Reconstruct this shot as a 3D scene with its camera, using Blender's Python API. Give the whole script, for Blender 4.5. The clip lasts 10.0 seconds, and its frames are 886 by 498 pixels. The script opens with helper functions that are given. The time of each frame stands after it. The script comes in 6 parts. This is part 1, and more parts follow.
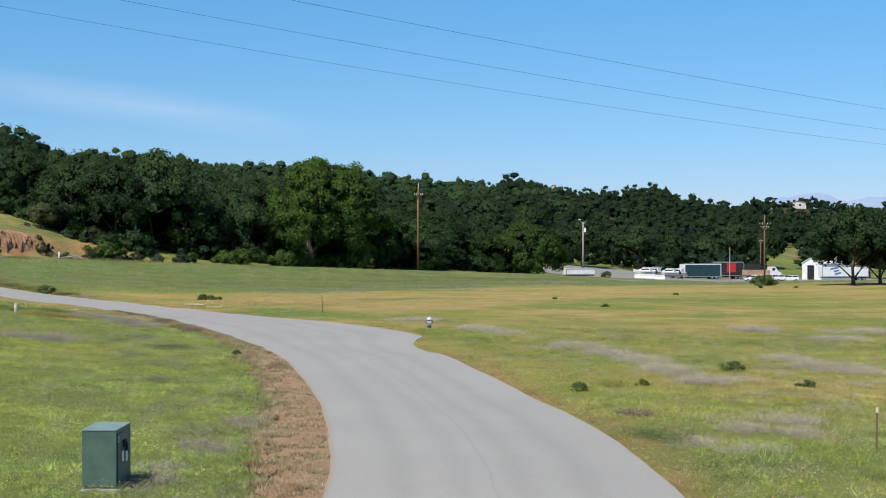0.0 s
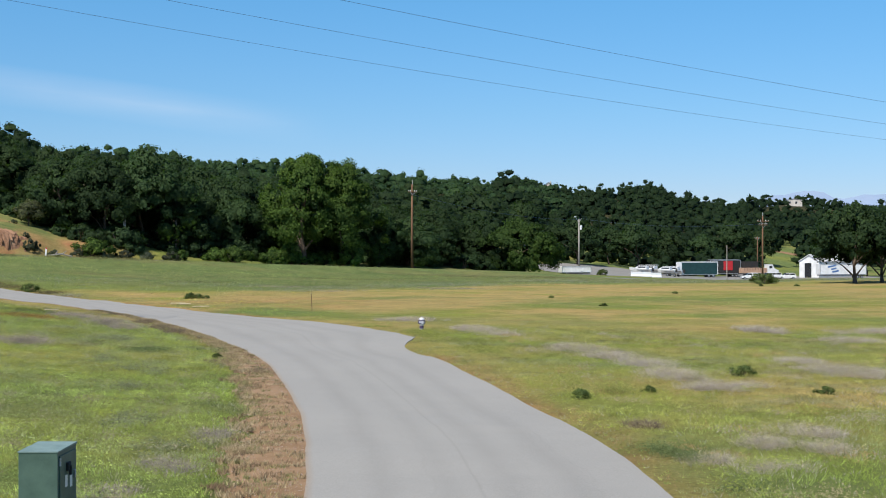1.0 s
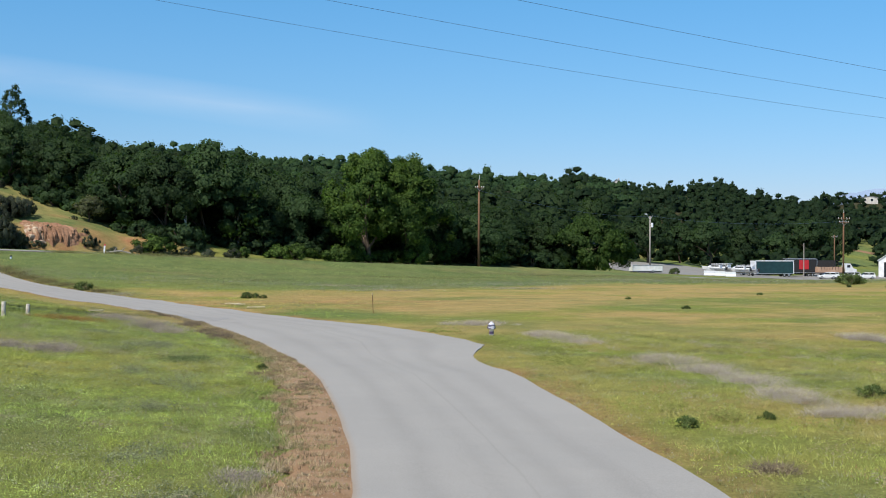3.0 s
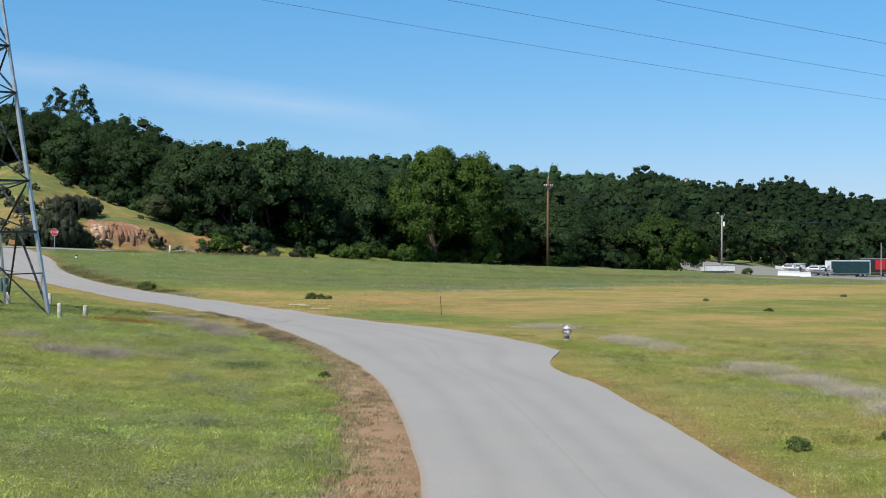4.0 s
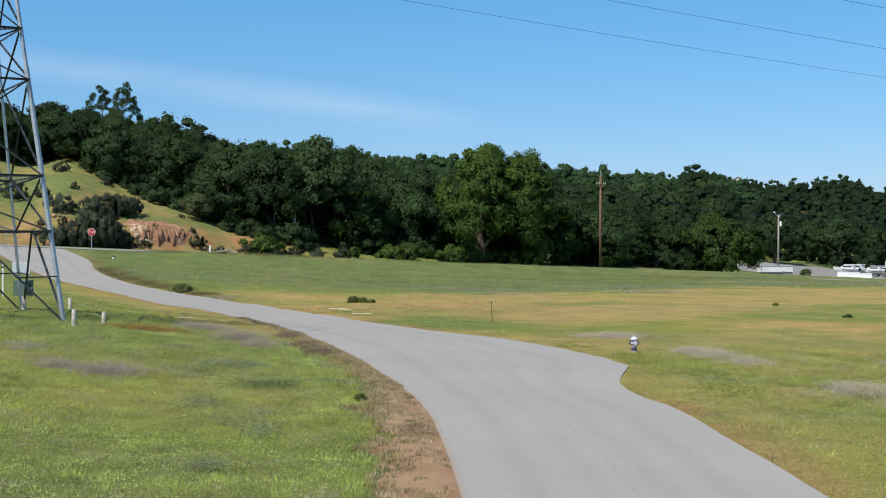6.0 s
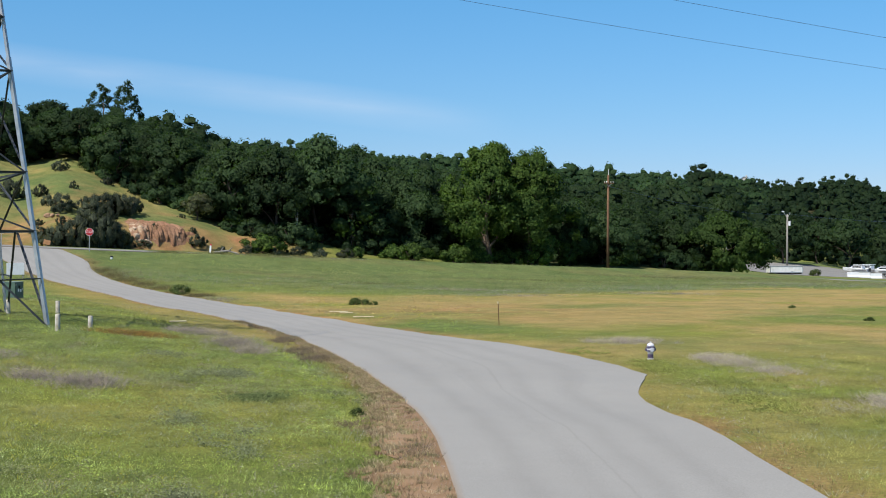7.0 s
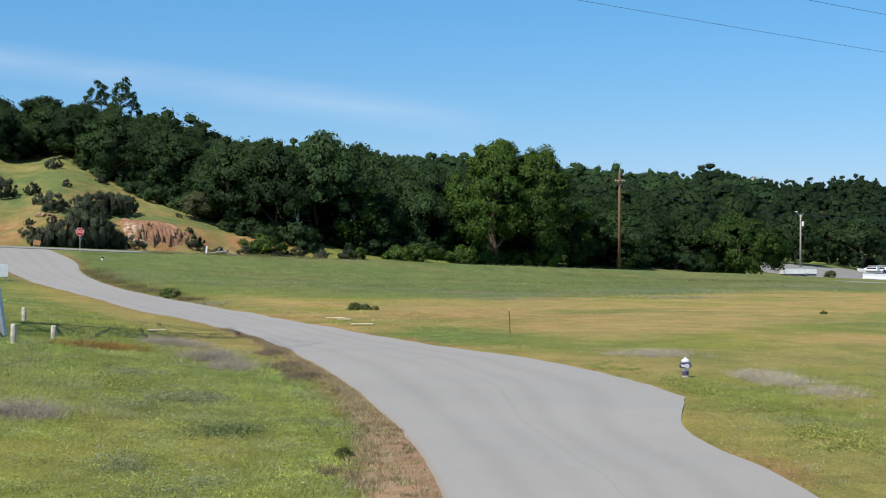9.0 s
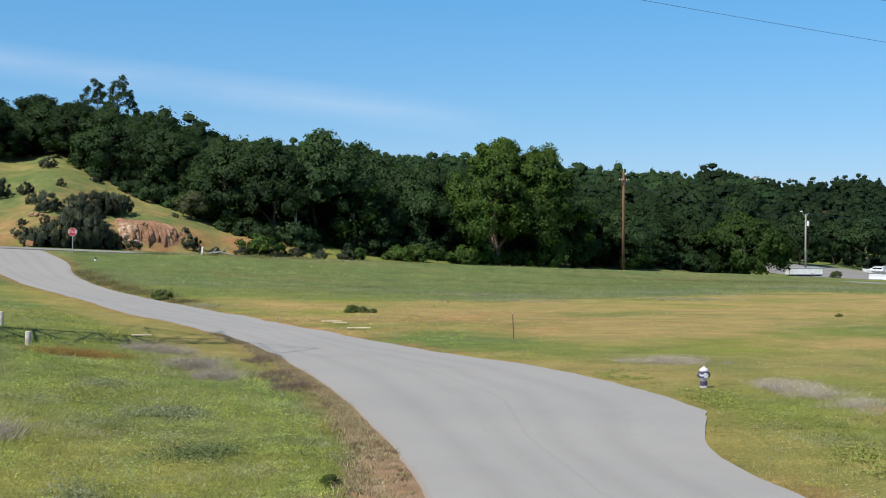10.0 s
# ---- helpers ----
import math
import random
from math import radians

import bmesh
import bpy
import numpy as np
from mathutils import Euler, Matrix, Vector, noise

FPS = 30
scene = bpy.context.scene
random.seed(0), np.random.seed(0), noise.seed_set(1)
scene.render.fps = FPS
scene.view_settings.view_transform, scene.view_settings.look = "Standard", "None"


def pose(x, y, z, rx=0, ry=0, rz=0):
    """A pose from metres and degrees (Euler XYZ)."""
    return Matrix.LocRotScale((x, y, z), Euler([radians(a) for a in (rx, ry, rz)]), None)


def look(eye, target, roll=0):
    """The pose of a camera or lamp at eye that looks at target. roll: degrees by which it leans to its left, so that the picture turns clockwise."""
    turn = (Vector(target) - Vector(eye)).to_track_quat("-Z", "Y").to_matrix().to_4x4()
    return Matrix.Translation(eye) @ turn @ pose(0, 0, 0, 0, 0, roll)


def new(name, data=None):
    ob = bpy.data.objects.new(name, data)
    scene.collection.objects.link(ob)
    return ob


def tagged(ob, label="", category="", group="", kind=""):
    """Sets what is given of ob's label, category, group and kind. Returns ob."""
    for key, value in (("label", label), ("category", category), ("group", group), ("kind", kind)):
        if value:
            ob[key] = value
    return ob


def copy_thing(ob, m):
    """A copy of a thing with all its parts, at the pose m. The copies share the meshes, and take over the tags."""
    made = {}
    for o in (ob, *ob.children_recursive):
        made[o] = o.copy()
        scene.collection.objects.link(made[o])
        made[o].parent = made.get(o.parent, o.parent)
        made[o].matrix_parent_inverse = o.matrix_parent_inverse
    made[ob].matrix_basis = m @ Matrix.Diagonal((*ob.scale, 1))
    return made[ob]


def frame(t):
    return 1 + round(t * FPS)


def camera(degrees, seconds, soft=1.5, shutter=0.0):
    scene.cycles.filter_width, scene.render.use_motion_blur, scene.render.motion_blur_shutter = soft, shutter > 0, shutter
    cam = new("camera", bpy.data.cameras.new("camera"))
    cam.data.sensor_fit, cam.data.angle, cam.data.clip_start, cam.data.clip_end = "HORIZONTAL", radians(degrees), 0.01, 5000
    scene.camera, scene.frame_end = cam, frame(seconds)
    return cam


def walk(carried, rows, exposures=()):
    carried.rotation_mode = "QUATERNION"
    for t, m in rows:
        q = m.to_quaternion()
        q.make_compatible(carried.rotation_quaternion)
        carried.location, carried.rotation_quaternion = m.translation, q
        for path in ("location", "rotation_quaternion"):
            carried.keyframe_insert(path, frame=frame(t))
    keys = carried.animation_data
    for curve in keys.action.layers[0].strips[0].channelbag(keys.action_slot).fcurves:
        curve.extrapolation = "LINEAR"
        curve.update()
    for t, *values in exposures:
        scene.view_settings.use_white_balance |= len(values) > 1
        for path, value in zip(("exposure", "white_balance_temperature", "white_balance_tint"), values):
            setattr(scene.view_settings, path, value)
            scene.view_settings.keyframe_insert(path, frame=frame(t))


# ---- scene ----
cam = camera(37, 10.0, soft=1.0)
PATH = [
    (0, look((0.000, 0.000, 4.620), (10.015, 99.497, 4.581), -0.01)),
    (0.5, look((0.204, 1.537, 4.604), (10.428, 101.013, 4.479), 0.00)),
    (1, look((0.424, 3.111, 4.585), (10.816, 102.569, 4.380), -0.01)),
    (1.5, look((0.612, 4.709, 4.571), (11.041, 104.163, 4.316), 0.03)),
    (2, look((0.764, 6.374, 4.583), (10.481, 105.900, 4.242), 0.06)),
    (2.5, look((0.808, 7.980, 4.584), (8.939, 107.648, 4.197), 0.12)),
    (3, look((0.783, 9.623, 4.594), (6.222, 109.474, 4.196), 0.14)),
    (4.5, look((0.583, 14.639, 4.598), (-0.652, 114.630, 4.129), 0.16)),
    (5, look((0.537, 16.238, 4.628), (-1.727, 116.211, 4.142), 0.15)),
    (5.5, look((0.482, 17.791, 4.618), (-2.307, 117.751, 4.152), 0.15)),
    (7, look((0.356, 22.628, 4.642), (-3.108, 122.566, 4.166), 0.15)),
    (7.5, look((0.261, 24.246, 4.634), (-3.360, 124.179, 4.150), 0.13)),
    (8, look((0.198, 25.901, 4.648), (-3.552, 125.830, 4.173), 0.12)),
    (8.5, look((0.146, 27.436, 4.679), (-3.690, 127.362, 4.212), 0.11)),
    (9, look((0.101, 29.089, 4.674), (-3.753, 129.014, 4.224), 0.19)),
    (9.5, look((0.060, 30.740, 4.675), (-3.830, 130.664, 4.235), 0.18)),
    (10, look((0.011, 32.371, 4.679), (-3.922, 132.292, 4.240), 0.17)),
]
walk(cam, PATH)

# ---- world, sun, exposure ----
SUN_AZ = math.atan2(-0.67, -0.742)      # the sun stands behind and to the left
SUN_EL = radians(54.3)
SUN_DIR = Vector((math.sin(SUN_AZ) * math.cos(SUN_EL), math.cos(SUN_AZ) * math.cos(SUN_EL), math.sin(SUN_EL)))
scene.view_settings.exposure = 0.25
world = bpy.data.worlds.new("world")
scene.world = world
world.use_nodes = True
wn, wl = world.node_tree.nodes, world.node_tree.links
wn.clear()
sky = wn.new("ShaderNodeTexSky")
sky.sky_type, sky.sun_disc = "NISHITA", False
sky.sun_elevation, sky.sun_rotation = SUN_EL, SUN_AZ
sky.altitude, sky.air_density, sky.dust_density, sky.ozone_density = 150, 1.0, 0.05, 2.0
bg = wn.new("ShaderNodeBackground")
bg.inputs["Strength"].default_value = 0.095
wout = wn.new("ShaderNodeOutputWorld")
# thin cirrus streaks high on the left
wco = wn.new("ShaderNodeTexCoord").outputs["Generated"]
wsep = wn.new("ShaderNodeSeparateXYZ")
wl.new(wco, wsep.inputs[0])


def wmath(op, a, b=0.0, clamp=False):
    x = wn.new("ShaderNodeMath")
    x.operation, x.use_clamp = op, clamp
    for i, v in enumerate((a, b)):
        if isinstance(v, (int, float)):
            x.inputs[i].default_value = v
        else:
            wl.new(v, x.inputs[i])
    return x.outputs[0]


azim = wmath("DIVIDE", wsep.outputs[0], wsep.outputs[1])
lift_ = wmath("DIVIDE", wsep.outputs[2], wsep.outputs[1])
off_ = wmath("ABSOLUTE", wmath("SUBTRACT", lift_, wmath("SUBTRACT", 0.090, wmath("MULTIPLY", azim, 0.13))))
band = wmath("SUBTRACT", 1.0, wmath("MULTIPLY", off_, 62.0), True)
reach_ = wmath("MULTIPLY", wmath("SUBTRACT", 0.02, azim, True), 9.0, True)
wmap = wn.new("ShaderNodeMapping")
wmap.inputs["Scale"].default_value = (5, 5, 26)
wl.new(wco, wmap.inputs["Vector"])
wno = wn.new("ShaderNodeTexNoise")
wno.inputs["Scale"].default_value, wno.inputs["Detail"].default_value = 2.0, 6
wl.new(wmap.outputs[0], wno.inputs["Vector"])
wisp = wmath("MULTIPLY", wmath("MULTIPLY", band, reach_), wmath("MULTIPLY", wno.outputs["Fac"], 0.40))
tone = wn.new("ShaderNodeMix")
tone.data_type, tone.blend_type = "RGBA", "MULTIPLY"
tone.inputs[0].default_value = 1.0
grade = wn.new("ShaderNodeValToRGB")
grade.color_ramp.elements[0].position, grade.color_ramp.elements[0].color = 0.02, (0.565, 0.675, 1.03, 1)
grade.color_ramp.elements[1].position, grade.color_ramp.elements[1].color = 0.8, (0.62, 0.86, 1.13, 1)
for at_, col_ in ((0.10, (0.525, 0.80, 1.075, 1)), (0.2, (0.475, 0.94, 1.21, 1))):
    grade.color_ramp.elements.new(at_).color = col_
wl.new(wsep.outputs[2], grade.inputs[0])
wl.new(grade.outputs[0], tone.inputs[7])
wl.new(sky.outputs[0], tone.inputs[6])
wmix = wn.new("ShaderNodeMix")
wmix.data_type = "RGBA"
wl.new(wisp, wmix.inputs[0])
wl.new(tone.outputs[2], wmix.inputs[6])
wmix.inputs[7].default_value = (7.0, 7.6, 8.6, 1)
wl.new(wmix.outputs[2], bg.inputs["Color"])
wl.new(bg.outputs[0], wout.inputs["Surface"])
sun = new("sun", bpy.data.lights.new("sun", "SUN"))
sun.data.energy, sun.data.angle, sun.data.color = 4.9, radians(0.53), (1.0, 0.96, 0.89)
sun.matrix_world = look(SUN_DIR * 100, (0, 0, 0))


# ---- materials ----
def material(name, rough=0.85, metal=0.0, spec=0.3):
    m = bpy.data.materials.new(name)
    m.use_nodes = True
    b = m.node_tree.nodes["Principled BSDF"]
    b.inputs["Roughness"].default_value = rough
    b.inputs["Metallic"].default_value = metal
    b.inputs["Specular IOR Level"].default_value = spec
    return m, m.node_tree.nodes, m.node_tree.links, b


def noise_node(n, l, coord, scale, detail=4.0, rough=0.6):
    t = n.new("ShaderNodeTexNoise")
    t.inputs["Scale"].default_value, t.inputs["Detail"].default_value, t.inputs["Roughness"].default_value = scale, detail, rough
    l.new(coord, t.inputs["Vector"])
    return t.outputs["Fac"]


def ramp(n, l, fac, stops):
    r = n.new("ShaderNodeValToRGB")
    e = r.color_ramp.elements
    while len(e) < len(stops):
        e.new(0.5)
    for i, (p, c) in enumerate(stops):
        e[i].position, e[i].color = p, (*c, 1)
    l.new(fac, r.inputs["Fac"])
    return r.outputs["Color"]


def mix(n, l, fac, a, b, how="MIX"):
    x = n.new("ShaderNodeMix")
    x.data_type, x.blend_type = "RGBA", how
    for sock, v in ((x.inputs[0], fac), (x.inputs[6], a), (x.inputs[7], b)):
        if isinstance(v, (int, float)):
            sock.default_value = v
        elif isinstance(v, tuple):
            sock.default_value = (*v, 1)
        else:
            l.new(v, sock)
    return x.outputs[2]


def bump(n, l, b, height, strength=0.4, distance=0.02):
    u = n.new("ShaderNodeBump")
    u.inputs["Strength"].default_value, u.inputs["Distance"].default_value = strength, distance
    l.new(height, u.inputs["Height"])
    l.new(u.outputs[0], b.inputs["Normal"])


def worn(name, color, dark, rough=0.6, metal=0.0, scale=3.0, fine=40.0, relief=0.2, spec=0.4):
    """A painted, metal, wooden or stone surface with broad stains and fine grain."""
    m, n, l, b = material(name, rough, metal, spec)
    co = n.new("ShaderNodeTexCoord").outputs["Object"]
    big, small = noise_node(n, l, co, scale), noise_node(n, l, co, fine, 6)
    c = ramp(n, l, big, [(0.35, dark), (0.62, color)])
    c = mix(n, l, 0.25, c, ramp(n, l, small, [(0.3, dark), (0.7, color)]))
    l.new(c, b.inputs["Base Color"])
    bump(n, l, b, small, relief, 0.01)
    return m


def leafy(name, dark, mid, light, grain=3.0):
    """Foliage: each leaf clump and each tree a little different, thin enough to let some light through."""
    m, n, l, b = material(name, 0.7, 0.0, 0.12)
    geo, info = n.new("ShaderNodeNewGeometry"), n.new("ShaderNodeObjectInfo")
    c = ramp(n, l, geo.outputs["Random Per Island"], [(0.0, dark), (0.55, mid), (1.0, light)])
    hs = n.new("ShaderNodeHueSaturation")
    v = n.new("ShaderNodeMapRange")
    v.inputs["To Min"].default_value, v.inputs["To Max"].default_value = 0.68, 1.32
    l.new(info.outputs["Random"], v.inputs["Value"])
    l.new(v.outputs[0], hs.inputs["Value"])
    l.new(c, hs.inputs["Color"])
    co = n.new("ShaderNodeTexCoord").outputs["Object"]
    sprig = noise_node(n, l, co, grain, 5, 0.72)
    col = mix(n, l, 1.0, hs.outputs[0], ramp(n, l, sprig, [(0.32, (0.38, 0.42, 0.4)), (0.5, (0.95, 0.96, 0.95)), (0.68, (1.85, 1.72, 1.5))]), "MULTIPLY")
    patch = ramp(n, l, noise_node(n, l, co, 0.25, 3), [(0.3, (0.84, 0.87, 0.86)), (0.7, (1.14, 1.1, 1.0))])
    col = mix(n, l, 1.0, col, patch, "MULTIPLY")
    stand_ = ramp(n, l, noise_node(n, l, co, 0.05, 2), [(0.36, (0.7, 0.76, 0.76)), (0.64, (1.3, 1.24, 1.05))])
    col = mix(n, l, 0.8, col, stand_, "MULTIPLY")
    l.new(col, b.inputs["Base Color"])
    bump(n, l, b, sprig, 0.45, 0.2)
    tr = n.new("ShaderNodeBsdfTranslucent")
    l.new(mix(n, l, 1.0, col, (1.1, 1.3, 0.5), "MULTIPLY"), tr.inputs["Color"])
    sh = n.new("ShaderNodeMixShader")
    sh.inputs[0].default_value = 0.4
    l.new(b.outputs[0], sh.inputs[1])
    l.new(tr.outputs[0], sh.inputs[2])
    l.new(sh.outputs[0], n["Material Output"].inputs["Surface"])
    return m


def asphalt_material(name, base=0.3):
    m, n, l, b = material(name, 0.9, 0.0, 0.2)
    co = n.new("ShaderNodeTexCoord").outputs["Object"]
    fine, mid, big = noise_node(n, l, co, 30, 8), noise_node(n, l, co, 1.3, 5), noise_node(n, l, co, 0.12, 3)
    warm = (base * 1.05, base, base * 0.90)
    tint = lambda k: tuple(v * k for v in warm)
    c = ramp(n, l, big, [(0.3, tint(0.94)), (0.7, tint(1.05))])
    c = mix(n, l, 0.16, c, ramp(n, l, mid, [(0.3, tint(0.82)), (0.7, tint(1.13))]))
    c = mix(n, l, 0.4, c, ramp(n, l, fine, [(0.3, tint(0.7)), (0.7, tint(1.28))]))
    # wheel tracks, paving seams and a few sealed cracks that run with the road
    at = n.new("ShaderNodeAttribute")
    at.attribute_name = "lane"
    sep = n.new("ShaderNodeSeparateColor")
    l.new(at.outputs["Color"], sep.inputs[0])
    wob = noise_node(n, l, co, 0.22, 4)

    def line(at_, half, wobble, dark):
        m1 = n.new("ShaderNodeMath")
        m1.operation = "MULTIPLY_ADD"
        l.new(wob, m1.inputs[0])
        m1.inputs[1].default_value = wobble
        l.new(sep.outputs[0], m1.inputs[2])
        m2 = n.new("ShaderNodeMath")
        m2.operation = "SUBTRACT"
        l.new(m1.outputs[0], m2.inputs[0])
        m2.inputs[1].default_value = at_ + wobble * 0.5
        m3 = n.new("ShaderNodeMath")
        m3.operation = "ABSOLUTE"
        l.new(m2.outputs[0], m3.inputs[0])
        return ramp(n, l, m3.outputs[0], [(0.0, (dark,) * 3), (half, (1.0,) * 3)])

    for at_, half, wobble, dark in ((0.22, 0.07, 0.12, 0.92), (0.40, 0.05, 0.1, 0.95), (0.58, 0.06, 0.14, 0.93), (0.76, 0.07, 0.1, 0.92), (0.49, 0.007, 0.05, 0.91), (0.36, 0.004, 0.22, 0.95), (0.80, 0.004, 0.2, 0.95)):
        c = mix(n, l, 1.0, c, line(at_, half, wobble, dark), "MULTIPLY")
    edge = ramp(n, l, sep.outputs[0], [(0.0, (1.0, 0.86, 0.74)), (0.025, (1.0, 1.0, 1.0))])
    c = mix(n, l, 1.0, c, edge, "MULTIPLY")
    l.new(c, b.inputs["Base Color"])
    bump(n, l, b, fine, 0.35, 0.01)
    return m


def cover_material(name, grain):
    """Meadow: the attribute 'cover' says how dry (red), lush (green) and bare (blue) the ground is."""
    m, n, l, b = material(name, 0.95, 0.0, 0.1)
    at = n.new("ShaderNodeAttribute")
    at.attribute_name = "cover"
    sep = n.new("ShaderNodeSeparateColor")
    l.new(at.outputs["Color"], sep.inputs[0])
    co = n.new("ShaderNodeTexCoord").outputs["Object"]
    fine, mid, big = noise_node(n, l, co, grain, 6, 0.7), noise_node(n, l, co, 0.7, 6, 0.65), noise_node(n, l, co, 0.09, 4)
    green = ramp(n, l, mid, [(0.25, (0.165, 0.185, 0.042)), (0.5, (0.20, 0.215, 0.047)), (0.75, (0.24, 0.24, 0.055))])
    lush = ramp(n, l, mid, [(0.3, (0.105, 0.135, 0.05)), (0.7, (0.155, 0.19, 0.07))])
    dry = ramp(n, l, mid, [(0.25, (0.29, 0.212, 0.086)), (0.5, (0.335, 0.246, 0.102)), (0.75, (0.38, 0.285, 0.13))])
    bare = ramp(n, l, mid, [(0.3, (0.27, 0.115, 0.06)), (0.7, (0.42, 0.22, 0.125))])
    c = mix(n, l, sep.outputs[1], green, lush)
    c = mix(n, l, sep.outputs[0], c, dry)
    c = mix(n, l, sep.outputs[2], c, bare)
    c = mix(n, l, 0.7, c, ramp(n, l, noise_node(n, l, co, 0.3, 5, 0.7), [(0.35, (0.74, 0.8, 0.74)), (0.65, (1.2, 1.16, 1.14))]), "MULTIPLY")
    # Leaf litter under the wood, darkened: the trees' shade is put into its colour.
    shade_at = n.new("ShaderNodeAttribute")
    shade_at.attribute_name = "shaded_litter"
    c = mix(n, l, shade_at.outputs["Fac"], c, ramp(n, l, mid, [(0.3, (0.03, 0.032, 0.016)), (0.7, (0.065, 0.06, 0.028))]))
    c = mix(n, l, 0.8, c, ramp(n, l, fine, [(0.3, (0.55, 0.58, 0.5)), (0.7, (1.35, 1.3, 1.2))]), "MULTIPLY")
    c = mix(n, l, 0.45, c, ramp(n, l, big, [(0.32, (0.72, 0.9, 0.78)), (0.68, (1.22, 1.08, 1.02))]), "MULTIPLY")
    l.new(c, b.inputs["Base Color"])
    bump(n, l, b, fine, 0.8, 0.12)
    return m


def grass_material(name):
    m, n, l, b = material(name, 0.8, 0.0, 0.15)
    at = n.new("ShaderNodeAttribute")
    at.attribute_name = "tint"
    geo = n.new("ShaderNodeNewGeometry")
    hs = n.new("ShaderNodeHueSaturation")
    v = n.new("ShaderNodeMapRange")
    v.inputs["To Min"].default_value, v.inputs["To Max"].default_value = 0.8, 1.22
    l.new(geo.outputs["Random Per Island"], v.inputs["Value"])
    l.new(v.outputs[0], hs.inputs["Value"])
    l.new(at.outputs["Color"], hs.inputs["Color"])
    l.new(hs.outputs[0], b.inputs["Base Color"])
    up = n.new("ShaderNodeVectorMath")
    up.operation = "MULTIPLY_ADD"
    l.new(geo.outputs["Normal"], up.inputs[0])
    up.inputs[1].default_value, up.inputs[2].default_value = (0.45, 0.45, 0.45), (0.0, 0.0, 0.75)
    unit = n.new("ShaderNodeVectorMath")
    unit.operation = "NORMALIZE"
    l.new(up.outputs[0], unit.inputs[0])
    l.new(unit.outputs[0], b.inputs["Normal"])
    tr = n.new("ShaderNodeBsdfTranslucent")
    l.new(hs.outputs[0], tr.inputs["Color"])
    sh = n.new("ShaderNodeMixShader")
    sh.inputs[0].default_value = 0.25
    l.new(b.outputs[0], sh.inputs[1])
    l.new(tr.outputs[0], sh.inputs[2])
    l.new(sh.outputs[0], n["Material Output"].inputs["Surface"])
    return m


ASPHALT = asphalt_material("asphalt_worn", 0.27)
HIGHWAY = asphalt_material("asphalt_highway", 0.22)
MEADOW = cover_material("meadow_ground", 9.0)
GRASS = grass_material("grass_blades")
DIRT = worn("red_dirt_shoulder", (0.29, 0.188, 0.108), (0.2, 0.118, 0.06), 0.95, scale=0.7, fine=22, relief=0.5, spec=0.1)
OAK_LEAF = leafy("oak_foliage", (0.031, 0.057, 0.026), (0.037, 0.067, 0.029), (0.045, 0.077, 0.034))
# Far woods' leaves: a little blue of distance haze is put into the colour.
HAZY_OAK_LEAF = leafy("hazy_oak_foliage", (0.023, 0.047, 0.022), (0.027, 0.054, 0.024), (0.032, 0.061, 0.028))
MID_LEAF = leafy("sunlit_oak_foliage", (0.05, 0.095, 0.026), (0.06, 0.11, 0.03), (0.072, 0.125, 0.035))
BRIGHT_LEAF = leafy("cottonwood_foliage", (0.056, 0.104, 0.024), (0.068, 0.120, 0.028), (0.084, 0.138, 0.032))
WEED_LEAF = leafy("meadow_bush_foliage", (0.085, 0.12, 0.045), (0.12, 0.16, 0.06), (0.17, 0.21, 0.09))
SHRUB_LEAF = leafy("shrub_foliage", (0.045, 0.085, 0.022), (0.08, 0.14, 0.034), (0.125, 0.19, 0.05))
GREY_LEAF = leafy("grey_scrub_foliage", (0.052, 0.062, 0.046), (0.072, 0.085, 0.063), (0.098, 0.112, 0.084))
PALE_LEAF = leafy("pale_olive_foliage", (0.10, 0.105, 0.072), (0.135, 0.15, 0.085), (0.17, 0.20, 0.10))
BARK = worn("bark", (0.16, 0.12, 0.09), (0.06, 0.045, 0.035), 0.95, scale=1.2, fine=9, relief=0.9, spec=0.1)
PALE_BARK = worn("pale_bark", (0.52, 0.48, 0.42), (0.25, 0.22, 0.19), 0.9, scale=1.0, fine=8, relief=0.6, spec=0.1)


# ---- building helpers ----
def mesh_arrays(name, verts, faces, mat_, smooth=False):
    me = bpy.data.meshes.new(name)
    verts, faces = np.asarray(verts, dtype=np.float32), np.asarray(faces, dtype=np.int32)
    k = faces.shape[1]
    me.vertices.add(len(verts))
    me.vertices.foreach_set("co", verts.ravel())
    me.loops.add(faces.size)
    me.loops.foreach_set("vertex_index", faces.ravel())
    me.polygons.add(len(faces))
    me.polygons.foreach_set("loop_start", np.arange(0, faces.size, k, dtype=np.int32))
    me.polygons.foreach_set("use_smooth", np.full(len(faces), smooth, dtype=bool))
    me.update(calc_edges=True)
    me.materials.append(mat_)
    return me


def point_color(me, name, rgb):
    a = me.attributes.new(name, "FLOAT_COLOR", "POINT")
    a.data.foreach_set("color", np.c_[rgb, np.ones(len(rgb))].astype(np.float32).ravel())


def part(name, bm, mat_, parent=None, label="", smooth=False):
    me = bpy.data.meshes.new(name)
    bmesh.ops.recalc_face_normals(bm, faces=bm.faces)
    for f in bm.faces:
        f.smooth = smooth
    bm.to_mesh(me)
    bm.free()
    me.materials.append(mat_)
    ob = new(name, me)
    if parent is not None:
        ob.parent = parent
    if label:
        tagged(ob, label)
    return ob


def thing(name, m, label, category, group=""):
    e = new(name)
    e.empty_display_size = 0.2
    e.matrix_world = m
    return tagged(e, label, category, group)


def smoothstep(a, b, x):
    t = np.clip((x - a) / (b - a), 0, 1)
    return t * t * (3 - 2 * t)


